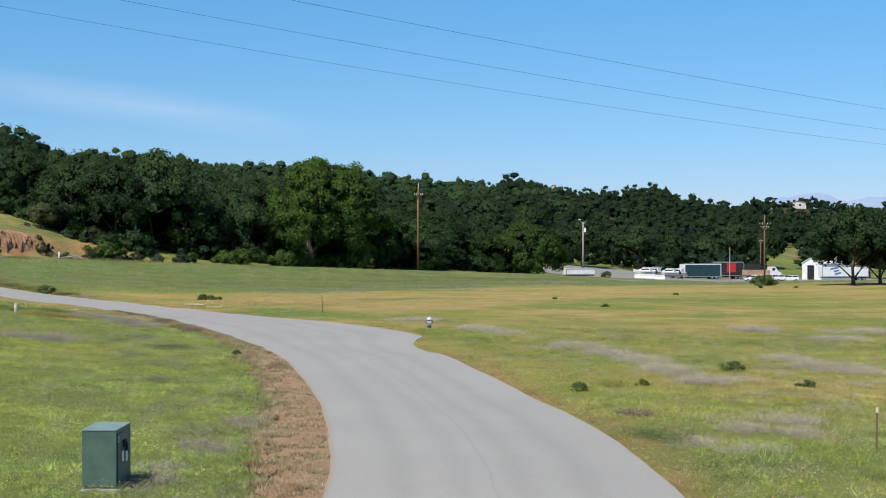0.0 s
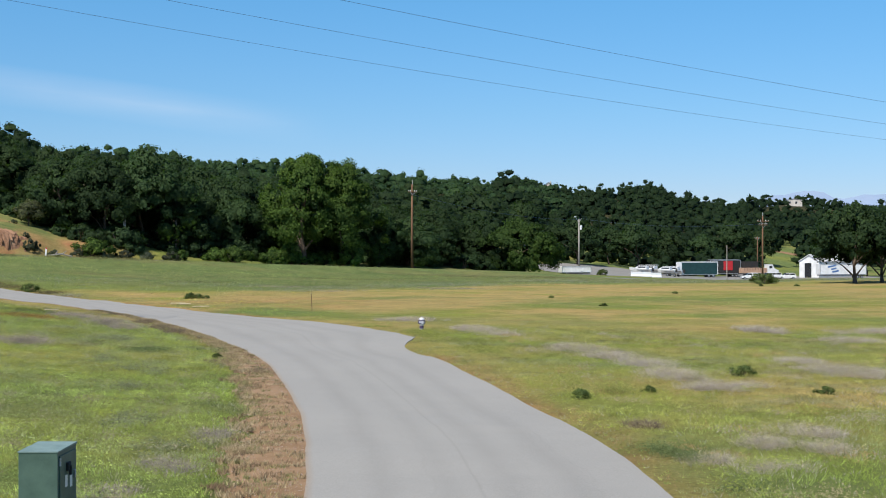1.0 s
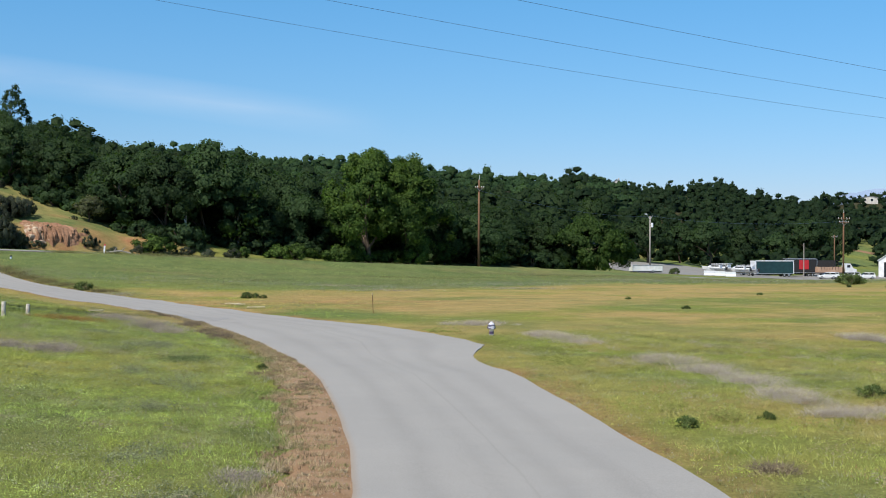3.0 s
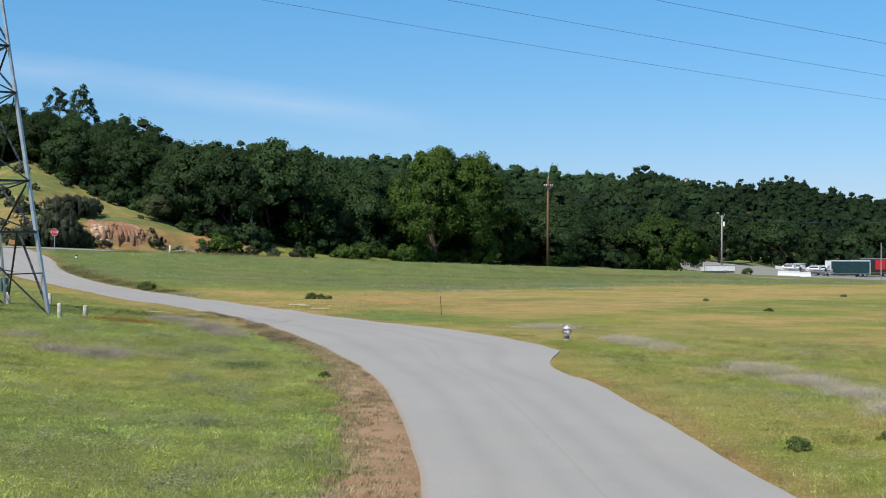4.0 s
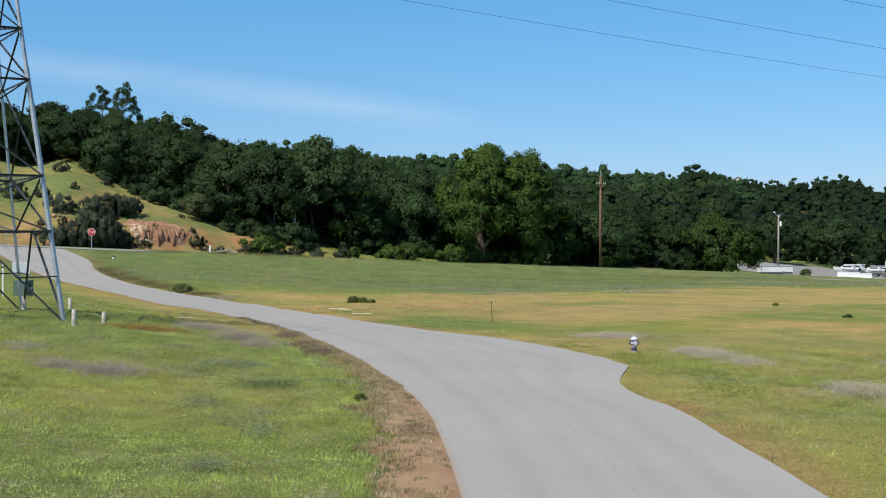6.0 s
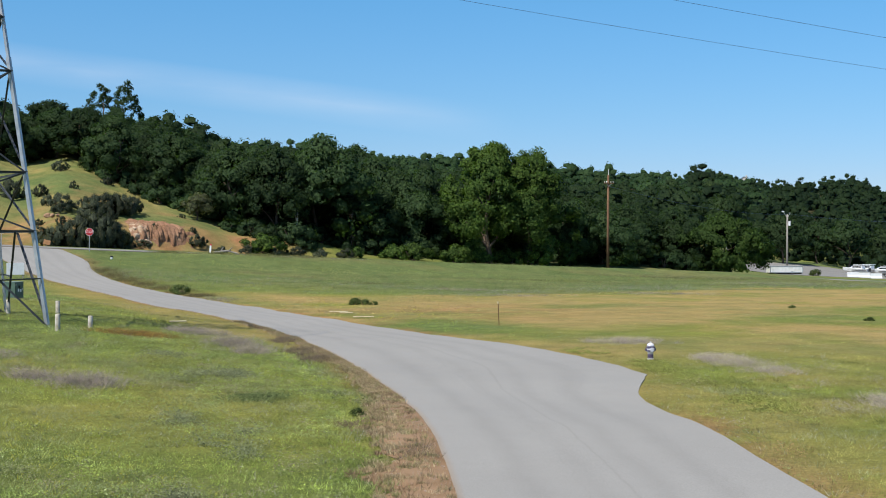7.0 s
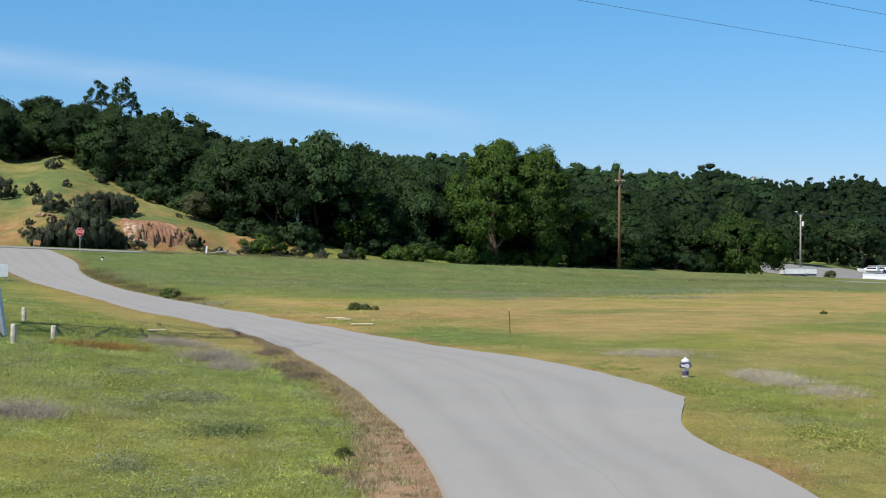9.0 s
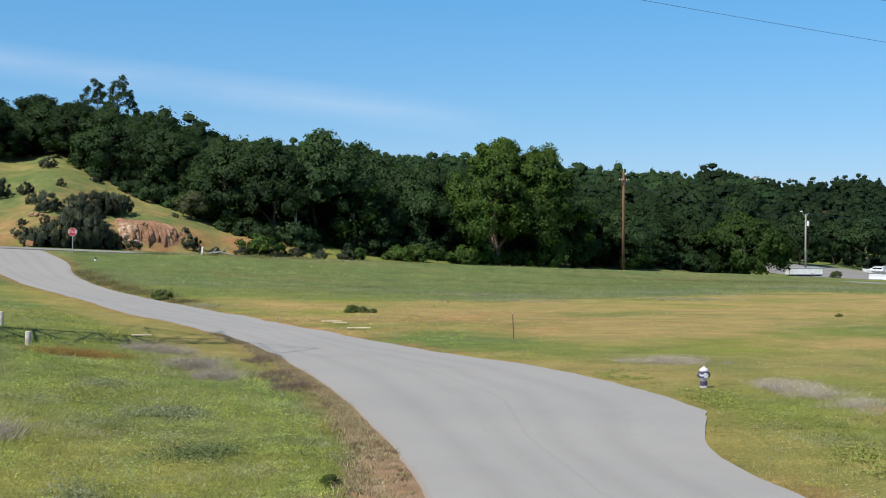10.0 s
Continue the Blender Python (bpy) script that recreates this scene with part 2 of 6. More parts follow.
def lattice(ix, iy, seed):
    """A fixed random value, -1 to 1, for each whole-number cell."""
    h = (ix.astype(np.int64) * 374761393 + iy.astype(np.int64) * 668265263 + seed * 974634221) & 0xFFFFFFFF
    h = ((h ^ (h >> 13)) * 1274126177) & 0xFFFFFFFF
    h = ((h ^ (h >> 16)) * 1540483477) & 0xFFFFFFFF
    return ((h ^ (h >> 15)) & 0xFFFF) / 32767.5 - 1.0


def fbm(x, y, scale, seed=0, octaves=3):
    """Cheap smooth noise on arrays, about -1 to 1: turned octaves of random cells."""
    x, y = np.broadcast_arrays(np.asarray(x, float), np.asarray(y, float))
    out, amp = 0.0, 1.0
    for o in range(octaves):
        a = 0.6 + 1.3 * o + seed
        k = 2.0 / scale * 2 ** o
        u, v = k * (x * math.cos(a) + y * math.sin(a)) + 17.3 * o, k * (y * math.cos(a) - x * math.sin(a)) - 9.1 * o
        iu, iv = np.floor(u), np.floor(v)
        fu, fv = u - iu, v - iv
        fu, fv = fu * fu * (3 - 2 * fu), fv * fv * (3 - 2 * fv)
        c = [lattice(iu + i, iv + j, seed * 7 + o) for j in (0, 1) for i in (0, 1)]
        out = out + amp * ((c[0] * (1 - fu) + c[1] * fu) * (1 - fv) + (c[2] * (1 - fu) + c[3] * fu) * fv)
        amp *= 0.55
    return out * 0.92


# ---- the lie of the land ----
HW0, HWD = np.array((-26.0, 197.0)), np.array((0.84, 0.543))      # the highway's centre line
HWN = np.array((0.543, -0.84))                                    # its normal, towards the meadow
HILL_AZ = [-60, -30, -20.8, -15, -12.75, -7, -2.3, 4.2, 10, 15.3, 18.2, 24, 40]
HILL_Z = [26, 27, 27, 21.0, 17.6, 16.0, 17.0, 20.0, 30, 32.8, 26.8, 24.5, 24]
HILL_R = [120, 115, 110, 130, 150, 200, 235, 290, 340, 350, 330, 330, 330]

RIDGE_AZ = [-30, -17, -14.5, -12.75, -9.5, -6, -3, 0, 3, 5.75, 7.5, 9, 11, 12.2, 13.4, 14.7, 17, 19, 22.5, 24.5, 40]
RIDGE_Z = [-2.5, -3.5, -3.2, 0.3, 6.8, 15.8, 25.3, 27, 22.4, 17.7, 9.9, 6.9, -5.9, -6.4, 0.9, 10.9, -1.9, -7.1, 4.2, 12, 5]
RIDGE_Q = [110, 110, 130, 165, 240, 400, 560, 560, 540, 520, 480, 450, 430, 430, 430, 430, 430, 430, 430, 430, 430]


def highway_off(x, y):
    return (x - HW0[0]) * HWN[0] + (y - HW0[1]) * HWN[1]


def bank_foot(x):
    """How far from the highway its green bank ends."""
    return np.interp(x, [-40, -22, -8, 0, 30, 50, 80], [34, 44, 56, 64, 61, 67, 74])


def highway_level(x):
    return np.clip(1.35 - 0.049 * x, -4.3, 4.6)


def land(x, y):
    """Height of the ground without the paving."""
    x, y = np.asarray(x, float), np.asarray(y, float)
    d = highway_off(x, y)
    lvl = highway_level(x)
    u = np.clip((75 - d) / 70, 0, 1)
    z = lvl * u ** 2.6
    z = z + 0.7 * np.exp(-((d - 11) / 5.0) ** 2) * smoothstep(-43, -34, x) * smoothstep(58, 40, x)
    z = z - 0.75 * np.exp(-((d - 38) / 20.0) ** 2) * smoothstep(35, 60, x)
    # the left-hand meadow lies a little higher than the drive
    z = z + 1.2 * smoothstep(2, 21, -x - 0.5 - 0.16 * np.clip(y - 60, 0, 60) - 0.25 * np.clip(y - 85, 0, 60)) * smoothstep(150, 95, y) * smoothstep(15, 45, y)
    z = z - 0.25 * smoothstep(9, 25, x) * smoothstep(120, 60, y)
    # hills behind the highway
    az = np.degrees(np.arctan2(x, np.maximum(y, 1.0)))
    start = 4 + 110 * smoothstep(7, 12, az) - 60 * smoothstep(14, 19, az)
    q = np.clip(-d - 9 - start, 0, None)
    top, r = np.interp(az, HILL_AZ, HILL_Z), np.interp(az, HILL_AZ, HILL_R) - (start - 4) * 0.9
    hill = top * (1 - np.exp(-(q / r) ** 1.2 * 2.2)) / 0.89
    far_q = np.interp(az, RIDGE_AZ, RIDGE_Q)
    hill = hill * (1 + 0.07 * fbm(x, y, 130, 3)) + np.interp(az, RIDGE_AZ, RIDGE_Z) * smoothstep(0.2, 1.0, q / far_q) - 0.05 * np.clip(q - 1.2 * np.maximum(r, far_q), 0, 900)
    bank = 2.8 * smoothstep(-18, -15.8, az) * smoothstep(-9.5, -12.5, az) * smoothstep(3.5, 6.5, -d - 9)
    bank = bank + 1.5 * smoothstep(-12.5, -10, az) * smoothstep(-4, -8, az) * smoothstep(3.5, 9, -d - 9)
    z = z + np.where(y > 40, np.maximum(hill, -25), 0) + bank
    for ka, kr, kh in ((20.75, 745, 9.0), (10.5, 720, 6.0)):
        kx, ky = kr * math.sin(radians(ka)), kr * math.cos(radians(ka))
        z = z + kh * np.exp(-((x - kx) ** 2 + (y - ky) ** 2) / (2 * 27.0 ** 2))
    z = z + 2.4 * smoothstep(-58, -105, d) * smoothstep(7.3, 9.2, az) * smoothstep(16, 13, az) * (y > 40)
    far = np.hypot(x, y)
    near_flat = smoothstep(6, 20, np.abs(d)) * 0.25
    z = z + 0.10 * fbm(x, y, 9, 5) * smoothstep(12, 30, far) * near_flat * 2
    z = z - 28 * smoothstep(900, 1800, far)
    return z


LEFT = [(-12, -60), (-5.5, -20), (-1.6, 8), (0.25, 24.6), (0.45, 32), (0.30, 38.8), (-0.34, 48.4), (-1.2, 56), (-2.2, 62), (-2.8, 64.6), (-3.5, 67.6), (-4.1, 70), (-4.7, 72.4), (-5.4, 75), (-6.7, 79.2),
        (-7.7, 82.4), (-8.7, 85.6), (-9.8, 88.8), (-12, 94.5), (-15, 101.3), (-20.2, 110.5), (-25.5, 120.5), (-33, 135), (-43.5, 151), (-53, 165), (-60, 175), (-67, 186)]
RIGHT = [(-5, -62), (1.3, -21.5), (5.2, 6.5), (6.9, 23.9), (7.3, 30), (7.2, 36.2), (6.74, 44.7), (5.97, 54.4), (5.22, 60.2), (4.96, 62.3), (5.0, 63.9), (5.35, 66.1), (5.8, 68.8), (5.9, 70.3), (4.9, 74.4),
         (3.4, 79.2), (1.2, 83.6), (-1.7, 87.6), (-6.2, 96.6), (-9.6, 103.4), (-13.0, 110.2), (-17.9, 119.7), (-25.2, 133.2), (-34.5, 148), (-41.2, 160.5), (-45.2, 170), (-53, 179.5)]


def spline(pts, n):
    """n points to a span of a Catmull-Rom curve through pts."""
    p = np.array([pts[0], *pts, pts[-1]], float)
    t = np.linspace(0, 1, n, endpoint=False)[:, None]
    out = [0.5 * ((2 * b) + (c - a) * t + (2 * a - 5 * b + 4 * c - e) * t ** 2 + (3 * b - a - 3 * c + e) * t ** 3) for a, b, c, e in zip(p, p[1:], p[2:], p[3:])]
    return np.concatenate([*out, p[-1:]])


EDGE_L, EDGE_R = spline(LEFT, 10), spline(RIGHT, 10)


def drive_gap(x, y):
    """Signed distance from the drive's edge, negative on the paving."""
    q = np.stack([np.ravel(x), np.ravel(y)], 1)
    segs = []
    for e, sign in ((EDGE_L[::2], -1.0), (EDGE_R[::2], 1.0)):
        segs.append(np.concatenate([e[:-1], e[1:] - e[:-1], np.full((len(e) - 1, 1), sign)], 1))
    segs = np.concatenate(segs)
    ax, ay, tx, ty, sg = segs.T
    ln = tx * tx + ty * ty + 1e-9
    out = np.empty(len(q))
    for i in range(0, len(q), 10000):
        px_, py_ = q[i:i + 10000, :1] - ax, q[i:i + 10000, 1:] - ay
        k = np.clip((px_ * tx + py_ * ty) / ln, 0, 1)
        d2 = (px_ - k * tx) ** 2 + (py_ - k * ty) ** 2
        j = d2.argmin(1)
        r = np.arange(len(j))
        side = (tx[j] * py_[r, j] - ty[j] * px_[r, j]) * sg[j]
        out[i:i + 10000] = np.where(side > 0, -1, 1) * np.sqrt(d2[r, j])
    return out.reshape(np.shape(x))


def far_verge(x, y, n2):
    """The bare straw-coloured strip along the drive's left edge beyond the pylon."""
    verge = np.interp(y, [p_[1] for p_ in LEFT], [p_[0] for p_ in LEFT]) - x
    return smoothstep(-0.5, 0.5, verge) * smoothstep(6.0, 3.6, verge + 1.2 * n2) * smoothstep(76, 88, y) * smoothstep(150, 130, y)


def cover(x, y):
    """How dry, lush and bare the meadow is."""
    x, y = np.asarray(x, float), np.asarray(y, float)
    d = highway_off(x, y)
    az = np.degrees(np.arctan2(x, np.maximum(y, 1.0)))
    n1 = fbm(x, y, 26, 11)
    n2 = 0.6 * fbm(x, y, 12, 12) + 0.55 * fbm(x, y, 4.0, 19)
    right = smoothstep(-2, 10, x + 0.35 * (y - 60))
    right = np.maximum(right, smoothstep(4, 8, x))
    dry = 0.08 + right * 0.17 * smoothstep(45, 80, y) + (0.35 * n1 + 0.3 * n2) * (0.4 + 0.6 * right)
    dry = dry + right * 0.36 * fbm(x * 0.8, y, 24, 13) * smoothstep(55, 85, y)
    dry = dry + 0.5 * np.exp(-((x - 2) / 16) ** 2 - ((y - 112) / 14) ** 2)
    dry = dry + right * (0.5 * fbm(x * 0.7, y, 9, 53) + 0.3 * fbm(x, y, 3.2, 54)) * smoothstep(70, 95, y)
    soft_ = 2 + 9 * smoothstep(6, -10, x)
    foot = smoothstep(1, -1, (d - bank_foot(x) + 4 * fbm(x * 0.4, y, 12, 44)) / soft_)
    dry = dry - 0.75 * foot + 0.2 * smoothstep(12, 30, y) * right
    lush = 0.45 - 0.5 * n1 + 0.25 * n2 + 0.7 * foot * smoothstep(-32, -8, x) - 0.25 * right
    bare = 0.0 * x + smoothstep(0.95, 1.35, n2 - 0.25 * n1) * 0.5 * right
    bare = bare + np.clip(0.45 + 0.9 * n2, 0, 1) * 0.5 * np.exp(-((x + 3) / 9) ** 2 - ((y - 113) / 9) ** 2)
    hill = smoothstep(-12, -20, d) * smoothstep(-8, -11, az)
    dry = np.where(hill > 0.5, 0.36 + 0.5 * n2 + 0.35 * n1, dry)
    lush = np.where(hill > 0.5, 0.75 - 0.4 * n1, lush)
    bare = np.where(hill > 0.5, 0.4 * smoothstep(0.3, 0.8, fbm(x, y, 9, 18) - 0.3 * n2), bare)
    for px_, py_, r_ in ((-61.6, 202.2, 2.6), (-57.4, 213.4, 2.4), (-62.5, 197.5, 2.0), (-59.6, 217.5, 2.0)):
        bare = np.maximum(bare, np.clip(0.5 + 1.0 * n2, 0, 1) * 0.6 * np.exp(-((x - px_) / r_) ** 2 - ((y - py_) / (1.4 * r_)) ** 2))
    bank = smoothstep(-14.4, -13.6, az) * smoothstep(-5.5, -9, az) * smoothstep(-11.5, -12.6, d) * smoothstep(-19.5 - 5 * smoothstep(-12, -10, az), -16.5, d)
    bare = np.maximum(bare, bank * np.clip(0.35 + 0.25 * smoothstep(-10.5, -12.4, az) + 0.7 * n2, 0, 1))
    dry = np.maximum(dry, bank * 0.5)
    lush = np.maximum(lush, bank * 0.9)
    # brown dead stalks over the right of the highway's bank, fresh grass over its left
    stalks = foot * smoothstep(0.0, 0.5, fbm(x * 0.3, y, 9, 63) + 0.5 * smoothstep(8, 24, x) - 0.2) * smoothstep(46, 34, d) * (d > 4)
    below = foot * smoothstep(-14, -10, d)
    dry, bare, lush = dry * (1 - below * 0.7), np.maximum(bare, 0.08 * stalks), np.maximum(lush, below)
    # straw strip along the drive's far verge
    strip_ = far_verge(x, y, n2)
    dry, lush = np.maximum(dry, strip_ * (0.5 + 0.3 * n1)), lush * (1 - strip_)
    bare = np.maximum(bare, 0.1 * strip_ * np.clip(0.5 + n2, 0, 1))
    return np.clip(np.stack([dry, lush, bare], -1), 0, 1)


# ---- ground, drive, highway ----
def axis(spans):
    out = []
    for a, b, step in spans:
        out.append(np.arange(a, b, step))
    return np.concatenate([*out, [spans[-1][1]]])


def build_ground():
    xs = axis([(-3000, -400, 130), (-400, -120, 14), (-120, -64, 2.5), (-64, -40, 1.0), (-40, 40, 1.0), (40, 160, 3), (160, 520, 14), (520, 3000, 124)])
    ys = axis([(-1500, -60, 80), (-60, 14, 3), (14, 130, 1.0), (130, 190, 2), (190, 224, 1), (224, 260, 2), (260, 460, 8), (460, 1000, 20), (1000, 4500, 125)])
    gx, gy = np.meshgrid(xs, ys)
    gz = land(gx, gy)
    gap = np.full(gx.shape, 30.0)
    near = (np.abs(gx) < 80) & (gy < 200) & (gy > -60)
    gap[near] = drive_gap(gx[near], gy[near])
    gz = gz - 0.12 * smoothstep(-0.05, -0.9, gap) - 0.02 * smoothstep(0.6, 0.0, gap)
    lside = np.interp(gy, [p_[1] for p_ in LEFT], [p_[0] for p_ in LEFT]) - gx
    gz = gz - 0.07 * smoothstep(-0.8, 0.0, lside) * smoothstep(2.4, 1.5, lside) * smoothstep(-46, -42, gy) * smoothstep(100, 60, gy)
    c = cover(gx, gy)
    c[..., 2] = np.maximum(c[..., 2], 0.7 * smoothstep(1.3, 0.1, gap) * (1 - 0.7 * smoothstep(55, 64, gy) * (gx > -2)) * np.clip(0.7 + 0.6 * fbm(gx, gy, 3.0, 17), 0, 1))
    h, w = gx.shape
    idx = np.arange(h * w).reshape(h, w)
    faces = np.stack([idx[:-1, :-1], idx[:-1, 1:], idx[1:, 1:], idx[1:, :-1]], -1).reshape(-1, 4)
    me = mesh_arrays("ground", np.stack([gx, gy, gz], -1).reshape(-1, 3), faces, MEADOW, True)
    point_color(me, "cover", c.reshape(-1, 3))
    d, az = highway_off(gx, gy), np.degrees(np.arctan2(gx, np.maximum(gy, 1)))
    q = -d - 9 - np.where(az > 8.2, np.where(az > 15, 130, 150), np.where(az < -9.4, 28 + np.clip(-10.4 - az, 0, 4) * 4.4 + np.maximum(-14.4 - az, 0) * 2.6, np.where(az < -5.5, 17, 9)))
    # Where the wood's floor takes that shade-darkened colour.
    a = me.attributes.new("shaded_litter", "FLOAT", "POINT")
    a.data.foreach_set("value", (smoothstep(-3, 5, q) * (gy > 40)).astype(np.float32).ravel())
    return tagged(new("ground", me), "spring meadow ground of green and straw-coloured grass with wooded hills", "ground", kind="structure")


build_ground()


def strip(name, a, b, cols, lift, thick, mat_):
    """A paved strip between two edge lines, with a thickness at its edges."""
    k = np.linspace(0, 1, cols)
    rows = a[:, None, :] * (1 - k)[None, :, None] + b[:, None, :] * k[None, :, None]
    z = land(rows[..., 0], rows[..., 1]) + lift
    v = np.concatenate([rows, z[..., None]], -1)
    lo_a, lo_b = v[:, :1] - (0, 0, thick), v[:, -1:] - (0, 0, thick)
    v = np.concatenate([lo_a, v, lo_b], 1)
    h, w = v.shape[:2]
    idx = np.arange(h * w).reshape(h, w)
    faces = np.stack([idx[:-1, :-1], idx[:-1, 1:], idx[1:, 1:], idx[1:, :-1]], -1).reshape(-1, 4)
    me = mesh_arrays(name, v.reshape(-1, 3), faces, mat_, False)
    across = np.repeat(np.r_[0, k, 1][None], h, 0).ravel()
    along = np.repeat((np.arange(h) / h)[:, None], w, 1).ravel()
    point_color(me, "lane", np.stack([across, along, 0 * along], 1))
    return new(name, me)


rag = np.random.RandomState(4)
edge_i = np.arange(len(EDGE_L)) * 1.0
ragged_l = EDGE_L + (EDGE_L - EDGE_R) / 7 * (0.05 * fbm(edge_i, 0 * edge_i, 9, 14) + 0.008 * rag.uniform(-1, 1, len(EDGE_L)))[:, None]
ragged_r = EDGE_R + (EDGE_R - EDGE_L) / 7 * (0.02 * fbm(edge_i, 0 * edge_i, 14, 15) + 0.003 * rag.uniform(-1, 1, len(EDGE_R)))[:, None]
tagged(strip("road", ragged_l, ragged_r, 9, 0.0, 0.2, ASPHALT), "pale grey worn asphalt drive curving through the meadow", "road", kind="structure")
s_ = np.arange(-150, 420, 6.0)[:, None]
hw_a, hw_b = HW0 + HWD * s_ + HWN * 4.2, HW0 + HWD * s_ - HWN * 4.2
tagged(strip("highway", hw_a, hw_b, 5, 0.06, 0.3, HIGHWAY), "grey asphalt highway below the wooded hill", "road", kind="structure")


# ---- trees ----
def ball(sub):
    bm = bmesh.new()
    bmesh.ops.create_icosphere(bm, subdivisions=sub, radius=1.0)
    bm.verts.ensure_lookup_table()
    v, f = np.array([v.co[:] for v in bm.verts]), np.array([[w.index for w in q.verts] for q in bm.faces])
    bm.free()
    return v, f


BALL = ball(1)


def leaves_at(rng, centre, normal, size):
    """Pointed leaf clumps at centre, facing normal, slightly tipped: verts (n*3,3)."""
    n = len(centre)
    t = rng.normal(size=(n, 3))
    t -= normal * (t * normal).sum(1)[:, None]
    t /= np.linalg.norm(t, axis=1)[:, None]
    b = np.cross(normal, t)
    s = size[:, None] * 0.62
    asp = rng.uniform(0.7, 1.1, (n, 1))
    tip = normal * s * rng.uniform(-0.3, 0.3, (n, 1))
    v = np.stack([centre - t * s * 0.6 + b * s * asp * 0.8, centre - t * s * 0.6 - b * s * asp * 0.8, centre + t * s + tip], 1)
    return v.reshape(-1, 3)


def unit(v):
    return v / (np.linalg.norm(v, axis=1)[:, None] + 1e-9)


def crown_arrays(rng, blobs, leaves, size, core=0.7):
    """A crown of many lumps: each a knobbly heart under loose leaf clumps; blobs: rows of x, y, z, radius.
    Gives vertices, triangles and the soft normals of the lumps."""
    bv, bf = BALL
    vs, fs, ns, at = [], [], [], 0
    mid = np.average(blobs[:, :3], axis=0, weights=blobs[:, 3]) * (1, 1, 0.8)
    mean = np.mean(blobs[:, 3])
    for row in blobs:
        c, r = row[:3], row[3]
        out = (c - mid) / (np.linalg.norm(c - mid) + 1e-6)
        up = np.array((0, 0, 0.2))
        knob = 1 + 0.16 * np.sin(bv @ rng.normal(size=3) * 4 + rng.uniform(0, 6)) + rng.uniform(-0.1, 0.1, len(bv))
        v = c + bv * knob[:, None] * r * core * (1, 1, 0.86)
        vs.append(v)
        fs.append(bf + at)
        ns.append(unit(0.42 * bv + 0.8 * unit(v - mid) + up))
        at += len(v)
        n = max(5, int(leaves * min(r / mean, 2.2) ** 1.6))
        d = unit(rng.normal(size=(n, 3)) + 0.55 * out)
        p = c + d * r * (0.62 + 0.75 * rng.beta(1.6, 2.0, (n, 1))) * (1, 1, 0.88)
        lv = leaves_at(rng, p, unit(d + rng.normal(size=(n, 3)) * 0.34), size * rng.uniform(0.6, 1.35, n))
        vs.append(lv)
        fs.append(np.arange(at, at + 3 * n).reshape(-1, 3))
        ns.append(np.repeat(unit(0.42 * d + 0.8 * unit(p - mid) + up + rng.normal(size=(n, 3)) * 0.36), 3, 0))
        at += 3 * n
    return np.concatenate(vs), np.concatenate(fs), np.concatenate(ns)


def tree_blobs(rng, height, spread, low, count, lump, peak=0.0):
    """Lumps of a crown: an uneven egg from low to height (peak: how far it narrows towards its top), with small lumps on its outside."""
    a = rng.uniform(0, 6.283, count)
    h = rng.beta(1.5, 1.35, count)
    prof = np.sin(np.clip(0.16 + 0.86 * h, 0, 1) * math.pi) ** 0.65 * (1 - peak) + peak * np.clip(1.08 - h, 0, 1) ** 0.8
    r = spread * prof * np.sqrt(rng.uniform(0.3, 1.0, count)) * (1 + 0.2 * np.sin(2 * a + rng.uniform(0, 6)) + 0.14 * np.sin(3 * a))
    z = low + (height - low) * (0.06 + 0.86 * h)
    small = rng.uniform(0, 1, count) < 0.35
    size = lump * rng.uniform(0.75, 1.3, count) * np.where(small, 0.55, 1.0)
    r = np.where(small, r * 1.08 + 0.25 * lump, r)
    fill = [(0.3 * spread * math.cos(i * 2.1), 0.3 * spread * math.sin(i * 2.1), low + (height - low) * (0.25 + 0.13 * i), 0.44 * min(spread, (height - low) / 2) * (1 - 0.15 * i * (0.7 + peak))) for i in range(5)]
    return np.concatenate([np.stack([r * np.cos(a), r * np.sin(a), z, size], 1), np.array(fill)])


def limb(verts, faces, p, q, r0, r1, seg=6):
    p, q = Vector(p), Vector(q)
    m = (q - p).to_track_quat("Z", "Y").to_matrix()
    base = len(verts)
    for c, r in ((p, r0), (q, r1)):
        for i in range(seg):
            a = 6.28318 * i / seg
            verts.append(tuple(c + m @ Vector((r * math.cos(a), r * math.sin(a), 0))))
    for i in range(seg):
        j = (i + 1) % seg
        faces.append((base + i, base + j, base + seg + j, base + seg + i))


def trunk_arrays(rng, height, girth, low, spread, forks=6):
    v, f = [], []
    x = y = 0.0
    z, r = -0.4, girth
    steps = 5
    pts = []
    for i in range(steps):
        nx, ny, nz = x + rng.uniform(-0.05, 0.05) * height, y + rng.uniform(-0.05, 0.05) * height, z + height * 0.72 / steps
        limb(v, f, (x, y, z), (nx, ny, nz), r * (1.35 if i == 0 else 1), r * 0.82, 8)
        x, y, z, r = nx, ny, nz, r * 0.82
        pts.append((x, y, z, r))
    for i in range(forks):
        px_, py_, pz_, pr = pts[rng.randint(0, steps - 1)]
        a = 6.283 * (i + rng.uniform(0, 0.7)) / forks
        k = spread * rng.uniform(0.45, 0.75)
        mid = (px_ + 0.5 * k * math.cos(a), py_ + 0.5 * k * math.sin(a), pz_ + 0.13 * height)
        end = (px_ + k * math.cos(a), py_ + k * math.sin(a), pz_ + 0.22 * height)
        limb(v, f, (px_, py_, pz_ - 0.1), mid, pr * 0.6, pr * 0.4, 5)
        limb(v, f, mid, end, pr * 0.4, pr * 0.15, 5)
    return np.array(v), np.array(f)


